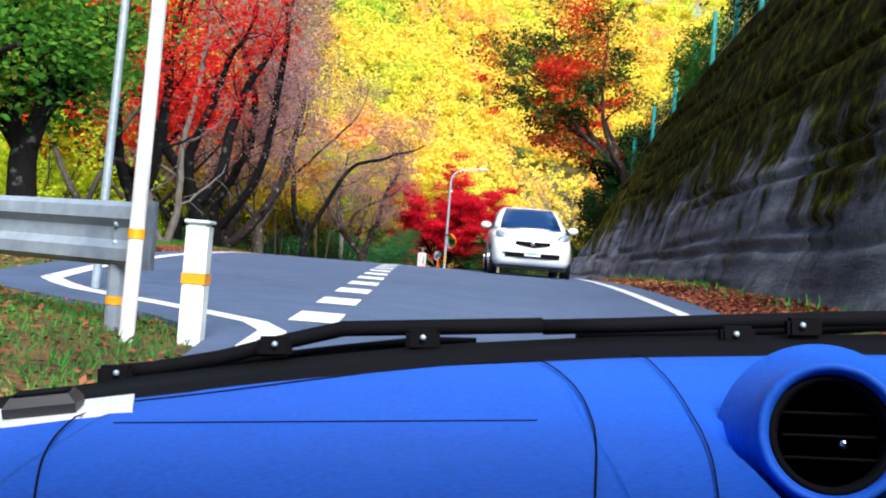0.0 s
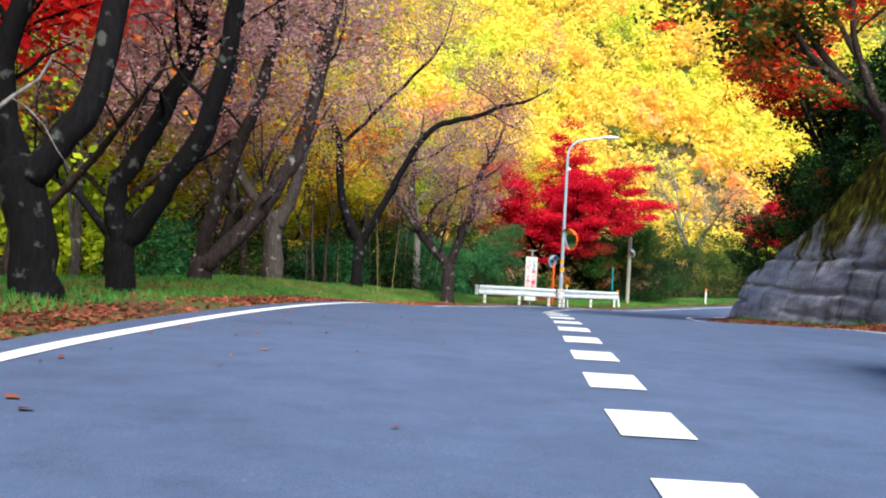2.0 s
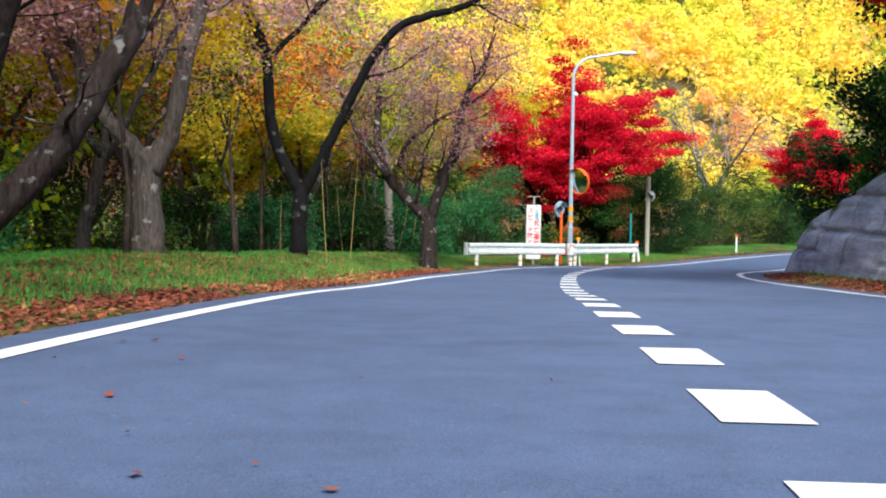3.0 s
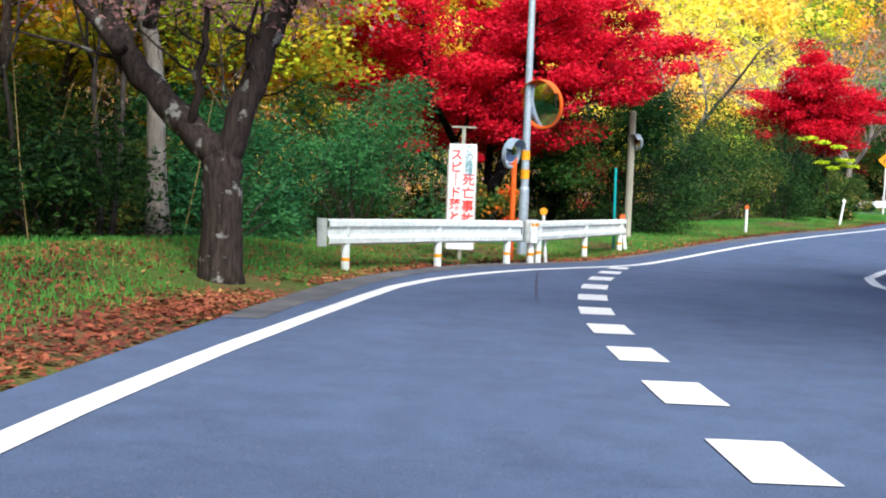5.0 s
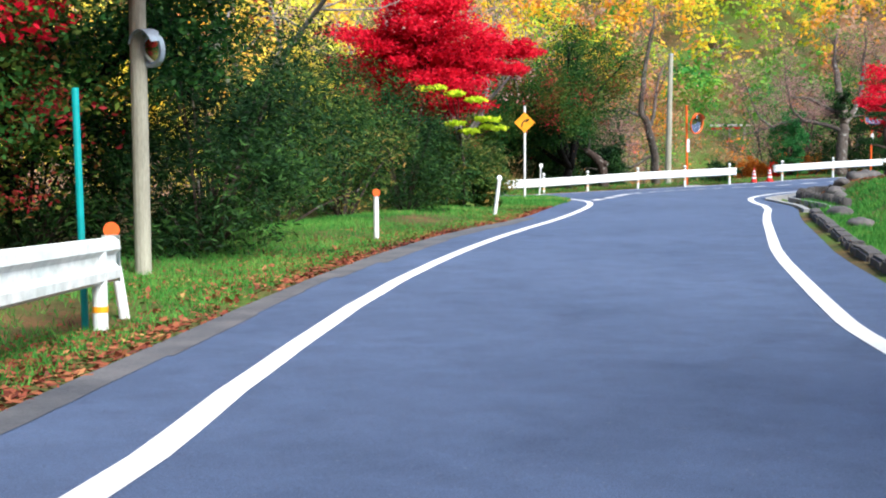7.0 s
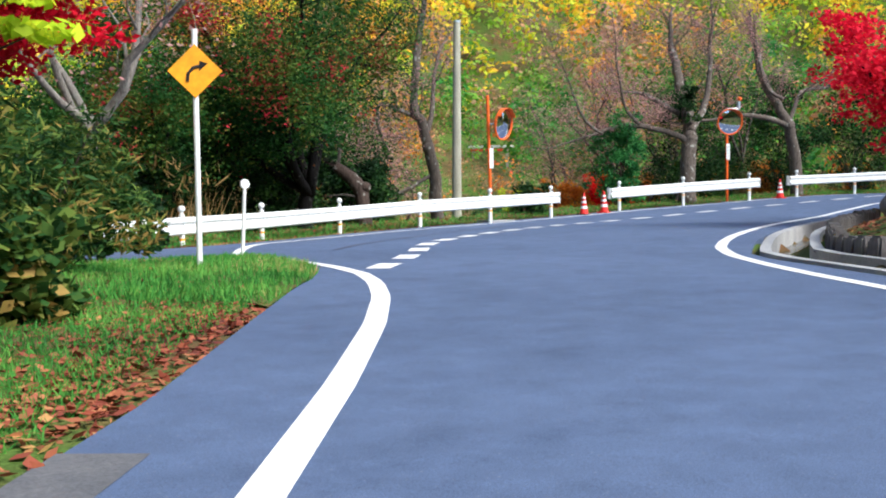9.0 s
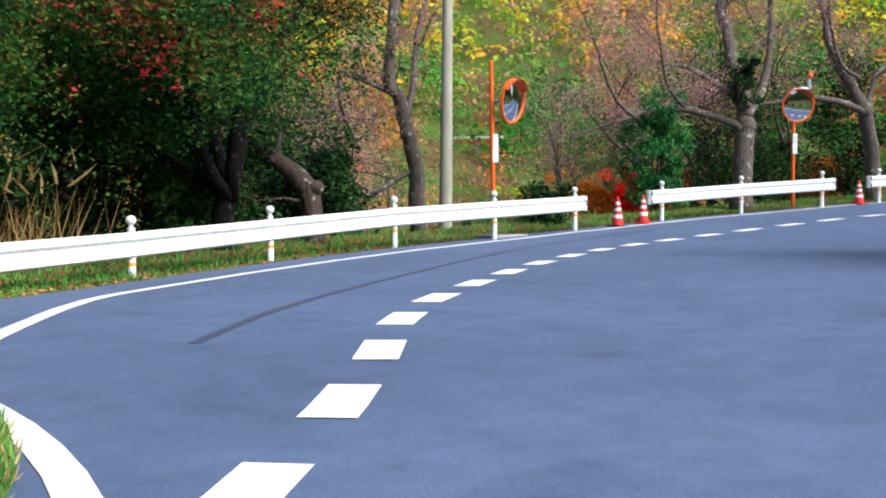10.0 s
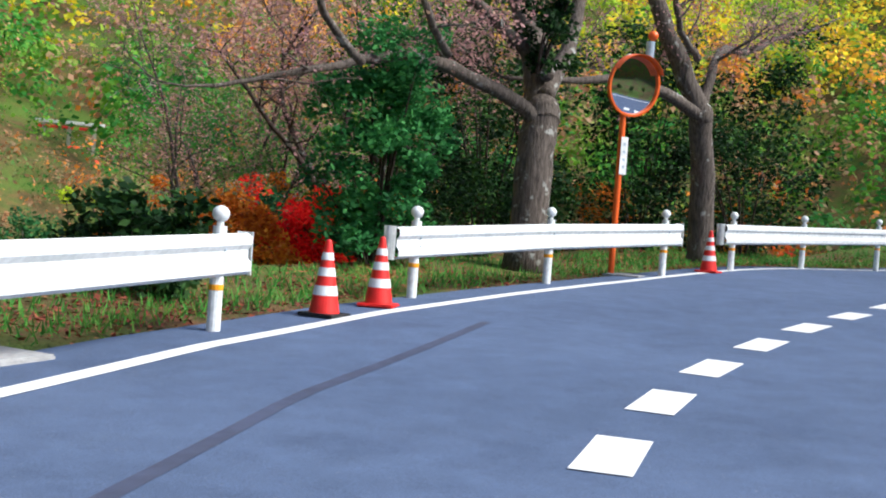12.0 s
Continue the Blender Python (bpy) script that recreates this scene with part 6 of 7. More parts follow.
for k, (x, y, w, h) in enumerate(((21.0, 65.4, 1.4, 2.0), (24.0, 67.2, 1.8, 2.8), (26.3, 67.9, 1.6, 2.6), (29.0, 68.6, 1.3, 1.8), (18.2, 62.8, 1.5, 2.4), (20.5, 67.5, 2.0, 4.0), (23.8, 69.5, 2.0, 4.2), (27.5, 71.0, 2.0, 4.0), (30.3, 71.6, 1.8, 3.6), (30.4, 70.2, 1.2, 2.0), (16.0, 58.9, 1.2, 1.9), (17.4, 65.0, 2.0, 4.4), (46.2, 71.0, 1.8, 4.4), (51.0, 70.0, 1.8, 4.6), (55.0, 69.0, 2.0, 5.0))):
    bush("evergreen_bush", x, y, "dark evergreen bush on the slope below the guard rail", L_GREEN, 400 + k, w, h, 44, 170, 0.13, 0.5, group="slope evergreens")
bt = empty("broken_trunk", 27.9, 66.5, ground_at(27.9, 66.5) - 0.15, -38, "leaning knotty brown trunk bent back towards the dark maple", "tree", VT)
bm = tube([(0, 0, 0), (0.04, 0, 0.35), (0.0, 0, 0.8), (-0.06, 0.02, 1.15), (-0.3, 0.03, 1.45), (-0.7, 0.05, 1.75), (-1.15, 0.1, 1.98), (-1.6, 0.15, 2.15)], [0.3, 0.22, 0.2, 0.23, 0.2, 0.16, 0.13, 0.07], 12)
ball(0.17, 0.08, -0.04, 1.2, 1, 1, 0.9, bm)
part("trunk", bm, BARK_BROWN, bt, smooth=True)
part("limb", tube([(-0.7, 0.05, 1.75), (-0.65, 0.2, 2.3), (-0.8, 0.3, 2.9), (-0.7, 0.4, 3.6)], [0.06, 0.045, 0.03, 0.012], 6), BARK_GREY, bt)
part("limb", tube([(0.0, 0, 0.9), (-0.5, -0.2, 1.0), (-1.1, -0.3, 0.95)], [0.035, 0.022, 0.008], 5), BARK_GREY, bt)
bent_tree("bare_tree", 33.2, 70.6, "gnarled pale-streaked bare tree beyond the guard rail", BARK_LICHEN, L_PINK, 64, 0.22, [(0.2, 0), (0.1, 1.0), (0.07, 2.0), (-0.2, 2.9)],
          [(0.85, [(-0.2, 2.8), (-0.45, 3.65), (-0.8, 4.1), (-0.74, 5.5), (-0.6, 6.8)]), (0.35, [(0.1, 2.0), (-0.87, 1.4), (-1.85, 1.1)]), (0.4, [(-0.55, 3.8), (-1.85, 4.26), (-2.0, 3.7)]), (0.5, [(-0.3, 3.1), (0.3, 4.2), (0.7, 5.4)])], 2.6, 16, 0.06, 0.5, 3.0, 8, 0.6, group=VT)
bent_tree("bare_tree", 43.3, 68.5, "stout leafless tree with a long crooked side limb", BARK_LICHEN, L_PINK, 65, 0.31, [(0.2, 0), (0.25, 2.3), (0.38, 3.3)],
               [(0.85, [(0.38, 3.2), (0.65, 4.3), (0.62, 5.1), (0.8, 6.2)]), (0.47, [(0.3, 3.0), (-0.18, 3.35), (-1.5, 3.66), (-2.4, 3.7), (-3.3, 3.45), (-4.4, 3.1), (-5.4, 2.85)], 0.9, 0.4), (0.4, [(0.3, 3.9), (-0.45, 4.3), (-1.2, 4.7)]),
                (0.2, [(-2.35, 3.7), (-3.0, 4.1), (-3.4, 4.9)]), (0.18, [(-4.2, 3.3), (-5.1, 3.74), (-5.8, 4.6)]), (0.5, [(0.5, 3.6), (1.3, 4.6), (1.7, 5.9)])], 2.4, 16, 0.06, 0.5, 3.4, 8, 0.6, group=VT)
bush("ivy_clump", 43.05, 68.3, "dark green climber clump on the leafless tree", L_GREEN, 170, 0.65, 1.3, 16, 150, 0.09, 0.6, z=ground_at(43.3, 68.5) + 3.0)
bent_tree("bare_tree", 48.9, 67.9, "upright knotty leafless tree between the guard rails", BARK_LICHEN, L_PINK, 66, 0.25, [(0.4, 0), (0.3, 2.3), (-0.1, 3.9)],
          [(0.85, [(-0.1, 3.8), (-0.46, 4.7), (-0.86, 5.9), (-0.7, 7.0)]), (0.6, [(-0.1, 3.8), (-0.8, 4.05), (-2.1, 4.23), (-3.6, 4.0), (-5.0, 3.85)], 0.85, 0.4), (0.4, [(-0.1, 3.9), (0.8, 5.2), (2.6, 5.5), (4.2, 6.0)]), (0.3, [(-0.5, 4.85), (-1.4, 5.2), (-1.9, 6.1)])], 2.4, 16, 0.06, 0.5, 3.4, 8, 0.6, group=VT)
rng = np.random.default_rng(15)
for k in range(22):
    x, y = 22 + 40 * rng.random(), 71 + 14 * rng.random()
    if not open_view([(x, y)]):
        continue
    lf = (L_PINK, L_PINK, L_RUST, L_GREEN, L_PINK)[k % 5]
    tree("valley_tree", x, y, "thin valley tree with sparse dry leaves", (BARK_GREY, BARK_BROWN)[k % 2], lf, 300 + k, 8 + 4 * rng.random(), 0.13, 3, 3, 0.5, leaves=22 if lf is L_PINK else 30, leaf_size=0.08 if lf is L_PINK else 0.14, clump=0.8, twigs=4, group=VT)
for k in range(26):
    x = 17 + 40 * rng.random()
    y = float(np.interp(x, [17, 22, 30, 36, 46, 57], [60.5, 64.5, 68, 69.6, 70, 69])) + 3.5 * rng.random()
    if not open_view([(x, y)]) or 24 < x < 30 or 34 < x < 43:
        continue
    lf = (L_GREEN, L_RUST, L_ORANGE, L_GREEN, L_MAPLE, L_PINK, L_GREEN, L_RUST)[k % 8]
    if 31 < x < 43:
        lf = (L_RUST, L_OLIVE, L_MAPLE, L_RUST)[k % 4]
    bush("valley_bush", x, y, "shrub on the slope below the guard rail", lf, 330 + k, 0.8 + 0.6 * rng.random(), 1.1 + 1.0 * rng.random(), 22, 170, 0.09, 0.5, group="valley shrubs")
bush("green_shrub", 41.0, 69.6, "glossy bright green shrub beside the leafless tree", L_GLOSS, 371, 0.95, 3.3, 70, 190, 0.1, 0.55)
for k, (b, d, top) in enumerate(((41, 27, 1.9), (43.5, 25, 1.3), (45, 29, 2.6), (47, 26, 1.8), (48.5, 30, 2.9), (50.5, 27, 2.0), (38.5, 28, 1.5), (52, 29, 2.4),
                                 (42.5, 18, 0.7), (45.5, 17, 0.9), (48, 19, 1.6), (50.5, 18, 1.2), (44, 21, 1.5), (47, 22, 1.2), (40, 19, 0.9), (52.5, 21, 1.9), (36, 21, 1.0), (33, 23, 1.2))):
    x, y = 28.5 + d * math.sin(math.radians(b)), 60 + d * math.cos(math.radians(b))
    h = max(1.2, top - ground_at(x, y))
    bush("turning_shrub", x, y, "tall shrub with orange and red turning leaves on the valley side", (L_ORANGE, L_CONIFER, L_RUST, L_SCARLET, L_ORANGE, L_RUST, L_LIME, L_MAPLE, L_CONIFER, L_ORANGE, L_CONIFER, L_SCARLET, L_RUST, L_YELLOW, L_MAPLE, L_ORANGE, L_CONIFER, L_RUST)[k], 700 + k, 1.1, h, 40, 150, 0.09, 0.55, group="turning shrubs", clump=0.3)
bush("gap_bush", 36.0, 68.6, "low dark green shrub behind the gap in the rail", L_GREEN, 372, 0.8, 1.1, 20, 120, 0.11, 0.6)
for k, (x, y) in enumerate(((26.5, 46.3), (29.2, 48.4), (33.8, 51.0), (37.5, 53.4), (41, 55), (45, 55.5), (50, 54))):
    bush("garden_bush", x, y, "clipped garden shrub with rust and green leaves", (L_MAPLE, L_GREEN, L_DUSK)[k % 3], 380 + k, 0.8, 0.9, 18, 120, 0.09, 0.6, group="garden shrubs")


# lime sprays reaching out beside the bend sign
zs = ground_at(13.2, 47.5)
sp = empty("lime_sapling", 13.0, 47.7, zs - 0.1, 0, "young tree with flat sprays of lime yellow leaves", "tree")
part("trunk", tube([(0, 0, 0), (0.05, 0.1, 1.2), (-0.1, 0.1, 2.2), (-0.3, 0, 2.9)], [0.035, 0.03, 0.022, 0.01], 6), BARK_BROWN, sp)
rng = np.random.default_rng(71)
for k, (ax, ay, az) in enumerate(((-0.9, 0.2, 3.15), (-0.35, -0.2, 3.0), (0.25, -0.3, 2.85), (0.55, -0.5, 2.35), (-0.3, -0.1, 2.25), (0.1, -0.2, 2.05), (0.75, -0.4, 2.15))):
    part("branch", tube([(-0.1, 0.1, 1.7 + 0.1 * k), (0.5 * ax, 0.5 * ay, az - 0.2), (ax, ay, az)], [0.016, 0.011, 0.005], 4), BARK_BROWN, sp)
    v, f = leaf_cloud([(ax, ay, az), (ax * 0.7, ay * 0.7, az + 0.02)], [0.32, 0.26], 60, 0.13, rng, 0.22, 0.1, 0.0, 0.6, 0.5)
    fast_mesh("leaf_spray", v, f, L_LIME, sp)
# pinkish leafless trees and dark conifers behind the thicket
for k, (x, y, h) in enumerate(((14.6, 57.2, 9.0), (7.6, 49.0, 10.0), (17.8, 59.5, 8.0))):
    tree("pink_tree", x, y, "pale twiggy tree with a haze of dry pinkish leaves", BARK_PALE, L_PINK, 600 + k, h, 0.16, 2.4, limbs=5, spread=0.7, leaves=12, leaf_size=0.09, clump=0.8, twigs=4, group="pink trees")
# dry plumed grass beyond the rail
rng = np.random.default_rng(44)
pg = empty("plume_grass", 21.7, 64.5, ground_at(21.7, 64.5) - 0.05, 0, "clump of tall dry straw-coloured plumed grass", "grass clump")
L_STRAW = leaf_material("dry_straw", [(0.1, (0.3, 0.17, 0.06)), (0.5, (0.5, 0.33, 0.13)), (0.9, (0.66, 0.5, 0.24))], 0.35)
for nm, lo, hi, cnt, wd in (("blades", 0.6, 1.5, 150, 0.011), ("plumes", 1.5, 2.1, 26, 0.05)):
    o = rng.normal(size=(cnt, 2)) * (0.5, 0.3)
    tip = o + rng.normal(size=(cnt, 2)) * 0.35
    hh = rng.uniform(lo, hi, cnt)
    base = np.column_stack([o, np.zeros(cnt) if nm == "blades" else hh - 0.35])
    top = np.column_stack([tip, hh])
    w = np.column_stack([np.full(cnt, wd), rng.normal(size=cnt) * wd, np.zeros(cnt)])
    v = np.stack([base - w * 0.4, base + w * 0.4, 0.5 * (base + top) + w, top], 1).reshape(-1, 3)
    fast_mesh(nm, v, np.arange(4 * cnt).reshape(cnt, 4), L_STRAW, pg)


# thin saplings between the trees of the first bend
rng = np.random.default_rng(64)
for k in range(20):
    x, y = rng.uniform(-10.5, -5.2), rng.uniform(19.5, 33) if k < 13 else rng.uniform(-6, 16)
    tree("sapling", x, y, "thin upright sapling with sparse yellowing leaves", (BARK_GREY, BARK_BROWN)[k % 2], (L_LIME, L_YELLOW, L_OLIVE, L_ORANGE)[k % 4], 640 + k, 5.5 + 3 * rng.random(), 0.04, 2.5, 3, 0.35, leaves=16, leaf_size=0.12, clump=0.6, twigs=1, group="saplings")


# ---- grass and fallen leaves ----
def strewn(name, label, mat, edge, sign, o0, o1, s0, s1, n, seed, size, upright, cat):
    """Blades or leaves along a road edge, between two distances from it and two places (in y)."""
    rng = np.random.default_rng(seed)
    pick = edge[(edge[:, 1] > s0) & (edge[:, 1] < s1)]
    d = np.gradient(pick, axis=0)
    d /= np.linalg.norm(d, axis=1, keepdims=True)
    i = rng.integers(0, len(pick), n)
    nrm = np.stack([-d[i, 1], d[i, 0]], -1) * sign
    o = o0 + (o1 - o0) * rng.random(n) ** (1.4 if upright else 1.0)
    q = pick[i] + nrm * o[:, None] + rng.normal(size=(n, 2)) * 0.15
    keep = np.maximum(edge_offset(LE, q[:, 0], q[:, 1], 1.0), edge_offset(RE, q[:, 0], q[:, 1], -1.0)) > o0 * 0.7
    patch = ripple(q[:, 0] * 3.1, q[:, 1] * 2.7) + 0.7 * ripple(q[:, 0] * 7.0 + 3, q[:, 1] * 8.0)
    keep &= patch + rng.normal(size=n) * 0.5 > (-0.8 if upright else -0.45)
    q = q[keep]
    n = len(q)
    z = land_z(q[:, 0], q[:, 1])
    p = np.column_stack([q, z])
    a = rng.normal(size=(n, 3))
    if upright:
        a[:, :2] *= 0.45
        a[:, 2] = 1.0
    else:
        a[:, 2] *= 0.25
    a /= np.linalg.norm(a, axis=1, keepdims=True)
    b = np.cross(a, rng.normal(size=(n, 3)))
    b /= np.linalg.norm(b, axis=1, keepdims=True) + 1e-9
    if not upright:
        b[:, 2] *= 0.3
    s = size * rng.uniform(0.5, 1.5, n)[:, None]
    if upright:
        a, b = a * s, b * s * 0.075
        v = np.stack([p - b - a * 0.1, p + b - a * 0.1, p + a * 0.6 + b * 0.7, p + a], 1).reshape(-1, 3)
    else:
        p[:, 2] += 0.012 + 0.02 * rng.random(n)
        a, b = a * s * 0.5, b * s * 0.35
        v = np.stack([p - a, p + b, p + a, p - b], 1).reshape(-1, 3)
    return tagged(fast_mesh(name, v, np.arange(4 * n).reshape(n, 4), mat), label, cat, kind="stuff")


strewn("verge_grass", "green verge grass under the roadside trees", L_GRASS, LE, 1, 1.0, 6.0, -30, 22, 110000, 1, 0.075, True, "grass")
strewn("verge_grass", "lush green grass along the second bend", L_GRASS, LE, 1, 0.35, 3.6, 18, 52, 120000, 2, 0.06, True, "grass")
strewn("tip_grass", "mixed green and dry grass on the tip of the verge", L_GRASS, LE, 1, 0.02, 1.5, 48, 54.8, 15000, 12, 0.1, True, "grass")
strewn("tip_straw", "dry straw-coloured grass at the point of the verge", L_STRAW, LE, 1, 0.02, 0.8, 50.6, 54.6, 9000, 14, 0.075, True, "grass")
strewn("tip_litter", "brown leaves on the tip of the verge", L_LITTER, LE, 1, 0.02, 1.2, 49, 54.6, 2600, 13, 0.06, False, "leaves")
strewn("entry_grass", "dark grass under the rail beside the junction", L_GRASS, LE, 1, 0.1, 2.4, -46, -31.2, 22000, 16, 0.045, True, "grass")
strewn("entry_litter", "brown fallen leaves on the verge by the junction", L_LITTER, LE, 1, 0.02, 2.6, -46, -31.0, 12000, 19, 0.038, False, "leaves")
strewn("rail_grass", "short grass under the guard rail", L_GRASS, LE, 1, 0.3, 2.2, 55, 69, 22000, 3, 0.11, True, "grass")
strewn("bank_grass", "mown grass on the garden bank", L_GRASS, RE, -1, 0.6, 6.5, 29, 47, 60000, 4, 0.11, True, "grass")
strewn("wall_grass", "weeds along the foot of the wall", L_GRASS, RE, -1, 0.8, 1.5, -45, 27, 1500, 5, 0.14, True, "grass")
strewn("leaf_litter", "rust red fallen leaves along the verge", L_LITTER, LE, 1, 0.05, 3.0, -32, 27, 90000, 6, 0.062, False, "leaves")
strewn("leaf_litter", "brown fallen leaves along the grass edge", L_LITTER, LE, 1, 0.02, 1.6, 18, 68, 30000, 7, 0.055, False, "leaves")
strewn("edge_litter", "orange-brown fallen leaves along the grass edge", L_LITTER, LE, 1, 0.0, 0.8, 14, 49, 15000, 15, 0.075, False, "leaves")
strewn("rail_litter", "brown fallen leaves under the guard rail", L_LITTER, LE, 1, 0.2, 2.4, 58, 69, 12000, 17, 0.075, False, "leaves")
strewn("wall_litter", "drift of red-brown leaves at the foot of the wall", L_LITTER, RE, -1, 0.1, 1.4, -45, 27, 46000, 8, 0.09, False, "leaves")
strewn("garden_litter", "rust coloured leaves on the garden soil", L_LITTER, RE, -1, 0.95, 4.0, 43, 58, 9000, 9, 0.08, False, "leaves")
rng = np.random.default_rng(33)
q = np.column_stack([-2.2 + 2.4 * rng.random(150) ** 2.2, rng.uniform(-31, -6, 150)])
z = road_z(q[:, 0], q[:, 1]) + 0.012
a = rng.normal(size=(150, 2)) * 0.018
v = np.stack([np.column_stack([q - a, z]), np.column_stack([q + a[:, ::-1] * (0.7, -0.7), z]), np.column_stack([q + a, z + 0.01]), np.column_stack([q - a[:, ::-1] * (0.7, -0.7), z])], 1).reshape(-1, 3)
tagged(fast_mesh("road_leaves", v, np.arange(600).reshape(150, 4), L_LITTER), "scattered fallen leaves on the asphalt", "leaves", kind="stuff")


# ---- the oncoming hatchback, standing in its lane ----
CARWHITE, _nt, _b = material("white_car_lacquer", 0.22, 0.0, 0.6)
_b.inputs["Base Color"].default_value = (0.82, 0.83, 0.84, 1)
_b.inputs["Coat Weight"].default_value = 0.6
# dark blue base colour stands in for sky reflected in the glass
SCREEN, _nt, _b = material("sky_blue_screen_glass", 0.04, 0.0, 0.9)
_b.inputs["Base Color"].default_value = (0.006, 0.03, 0.11, 1)
CHROME, _nt, _b = material("bright_chrome", 0.12, 1.0)
_b.inputs["Base Color"].default_value = (0.8, 0.82, 0.85, 1)
LENS, _nt, _b = material("headlight_lens", 0.08, 0.3, 0.9)
_b.inputs["Base Color"].default_value = (0.3, 0.36, 0.42, 1)
DASHDARK = plain("black_wiper_plastic", (0.004, 0.004, 0.006), 0.85, 0.0, 0.1)
RUBBER = plain("black_rubber", (0.014, 0.014, 0.015), 0.75)


def loft(rows, closed=True, caps=True):
    bm = bmesh.new()
    rings = [[bm.verts.new(p) for p in r] for r in rows]
    n = len(rings[0])
    for a, b in zip(rings, rings[1:]):
        for k in range(n if closed else n - 1):
            bm.faces.new((a[k], a[(k + 1) % n], b[(k + 1) % n], b[k]))
    if caps:
        bm.faces.new(rings[0][::-1])
        bm.faces.new(rings[-1])
    bmesh.ops.recalc_face_normals(bm, faces=bm.faces[:])
    return bm


def patch(grid, thick=0.012):
    bm = loft(grid, False, False)
    bmesh.ops.solidify(bm, geom=bm.faces[:], thickness=thick)
    return bm


def hatchback(x, y, turn):
    car = empty("white_hatchback", x, y, float(road_z(x, y)), turn, "small white hatchback facing on the oncoming lane", "car")
    st = [(-1.95, 0.52, 0.34, 0.60), (-1.92, 0.66, 0.25, 0.68), (-1.84, 0.75, 0.21, 0.755), (-1.68, 0.81, 0.2, 0.82), (-1.4, 0.838, 0.2, 0.9), (-1.05, 0.8475, 0.2, 0.97),
          (-0.6, 0.8475, 0.2, 1.0), (0.6, 0.8475, 0.2, 1.03), (1.4, 0.84, 0.22, 1.06), (1.8, 0.81, 0.26, 1.05), (1.93, 0.74, 0.34, 0.98)]
    rows = []
    for yy, w, b, t in st:
        half = [(0.0, t + 0.035), (0.5 * w, t + 0.03), (0.82 * w, t), (0.95 * w, t - 0.06), (0.995 * w, t - 0.2), (w, 0.55 * (t + b) - 0.05), (0.98 * w, b + 0.1), (0.92 * w, b)]
        rows.append([(px, yy, pz) for px, pz in half] + [(0, yy, b)] + [(-px, yy, pz) for px, pz in half[:0:-1]])
    part("body", loft(rows), CARWHITE, car, "white lacquered body", smooth=True)
    lv = [(0.97, -1.16, 1.86, 0.775), (1.12, -0.86, 1.82, 0.745), (1.28, -0.55, 1.73, 0.69), (1.42, -0.25, 1.6, 0.62), (1.49, -0.02, 1.45, 0.53), (1.515, 0.25, 1.2, 0.38)]
    rows = []
    for zz, y0, y1, w in lv:
        q = [(-0.86 * w, y0 + 0.05), (-0.4 * w, y0 + 0.005), (0, y0), (0.4 * w, y0 + 0.005), (0.86 * w, y0 + 0.05), (w, y0 + 0.2), (w * 1.01, 0.5 * (y0 + y1)), (w, y1 - 0.15), (0.85 * w, y1 - 0.03), (0, y1), (-0.85 * w, y1 - 0.03), (-w, y1 - 0.15), (-w * 1.01, 0.5 * (y0 + y1)), (-w, y0 + 0.2)]
        rows.append([(px, py, zz) for px, py in q])
    part("cabin", loft(rows), CARWHITE, car, "white roof and pillars", smooth=True)
    fr = [[(k * w * 0.84, y0 + 0.05 * abs(k) ** 3 - 0.012, zz + 0.004) for k in (-1, -0.5, 0, 0.5, 1)] for zz, y0, y1, w in ((0.985, -1.135, 0, 0.775), (1.12, -0.86, 0, 0.745), (1.28, -0.55, 0, 0.69), (1.42, -0.25, 0, 0.62), (1.455, -0.13, 0, 0.58))]
    part("windscreen", patch(fr), SCREEN, car, "dark windscreen with sky reflection put into its colour", smooth=True)
    for s in (-1, 1):
        sd = [[(s * (w + 0.006), yy, zz) for yy in np.linspace(y0 + 0.26, y1 - 0.3, 4)] for zz, y0, y1, w in ((1.03, -1.05, 1.8, 0.77), (1.15, -0.8, 1.78, 0.74), (1.28, -0.55, 1.7, 0.692), (1.4, -0.29, 1.6, 0.632))]
        part("side_window", patch(sd, 0.008), SCREEN, car, "dark side glass", smooth=True)
        hl = ball(1, 0, 0, 0, 0.21, 0.11, 0.085)
        o = part("headlight", hl, LENS, car, "clear swept headlight", smooth=True)
        o.matrix_local = Matrix.Translation((s * 0.6, -1.735, 0.765)) @ pose(0, 0, 0, -24, s * -34, s * 26)
        o = part("door_mirror", ball(1, 0, 0, 0, 0.115, 0.07, 0.075), CARWHITE, car, "white door mirror", smooth=True)
        o.matrix_local = Matrix.Translation((s * 0.94, -0.72, 1.03))
        part("mirror_stalk", box(-0.1, 0.1, -0.03, 0.03, -0.06, -0.02, 0.01), BLACK, o).location = (-s * 0.06, 0, 0)
        o = part("fog_lamp", ball(1, s * 0.6, -1.87, 0.36, 0.07, 0.04, 0.03), CHROME, car, smooth=True)
        for yy in (-1.24, 1.26):
            m = Matrix.Translation((s * 0.765, yy, 0.295)) @ pose(0, 0, 0, 0, 90, 0)
            w = part("wheel", cyl(0.295, -0.09, 0.09, seg=28), RUBBER, car, "black tyre")
            w.matrix_local = m
            part("rim", cyl(0.19, -0.1, 0.1, seg=20), CHROME, w, "silver rim")
            # arches are not cut; a black ring paints the shaded gap round the tyre
            a = part("arch_shade_ring", ring(0.31, 0.04, 0.02, 28), BLACK, car, "black ring standing in for the shaded wheel arch gap")
            a.matrix_local = Matrix.Translation((s * 0.83, yy, 0.31)) @ pose(0, 0, 0, 0, 0, 90)
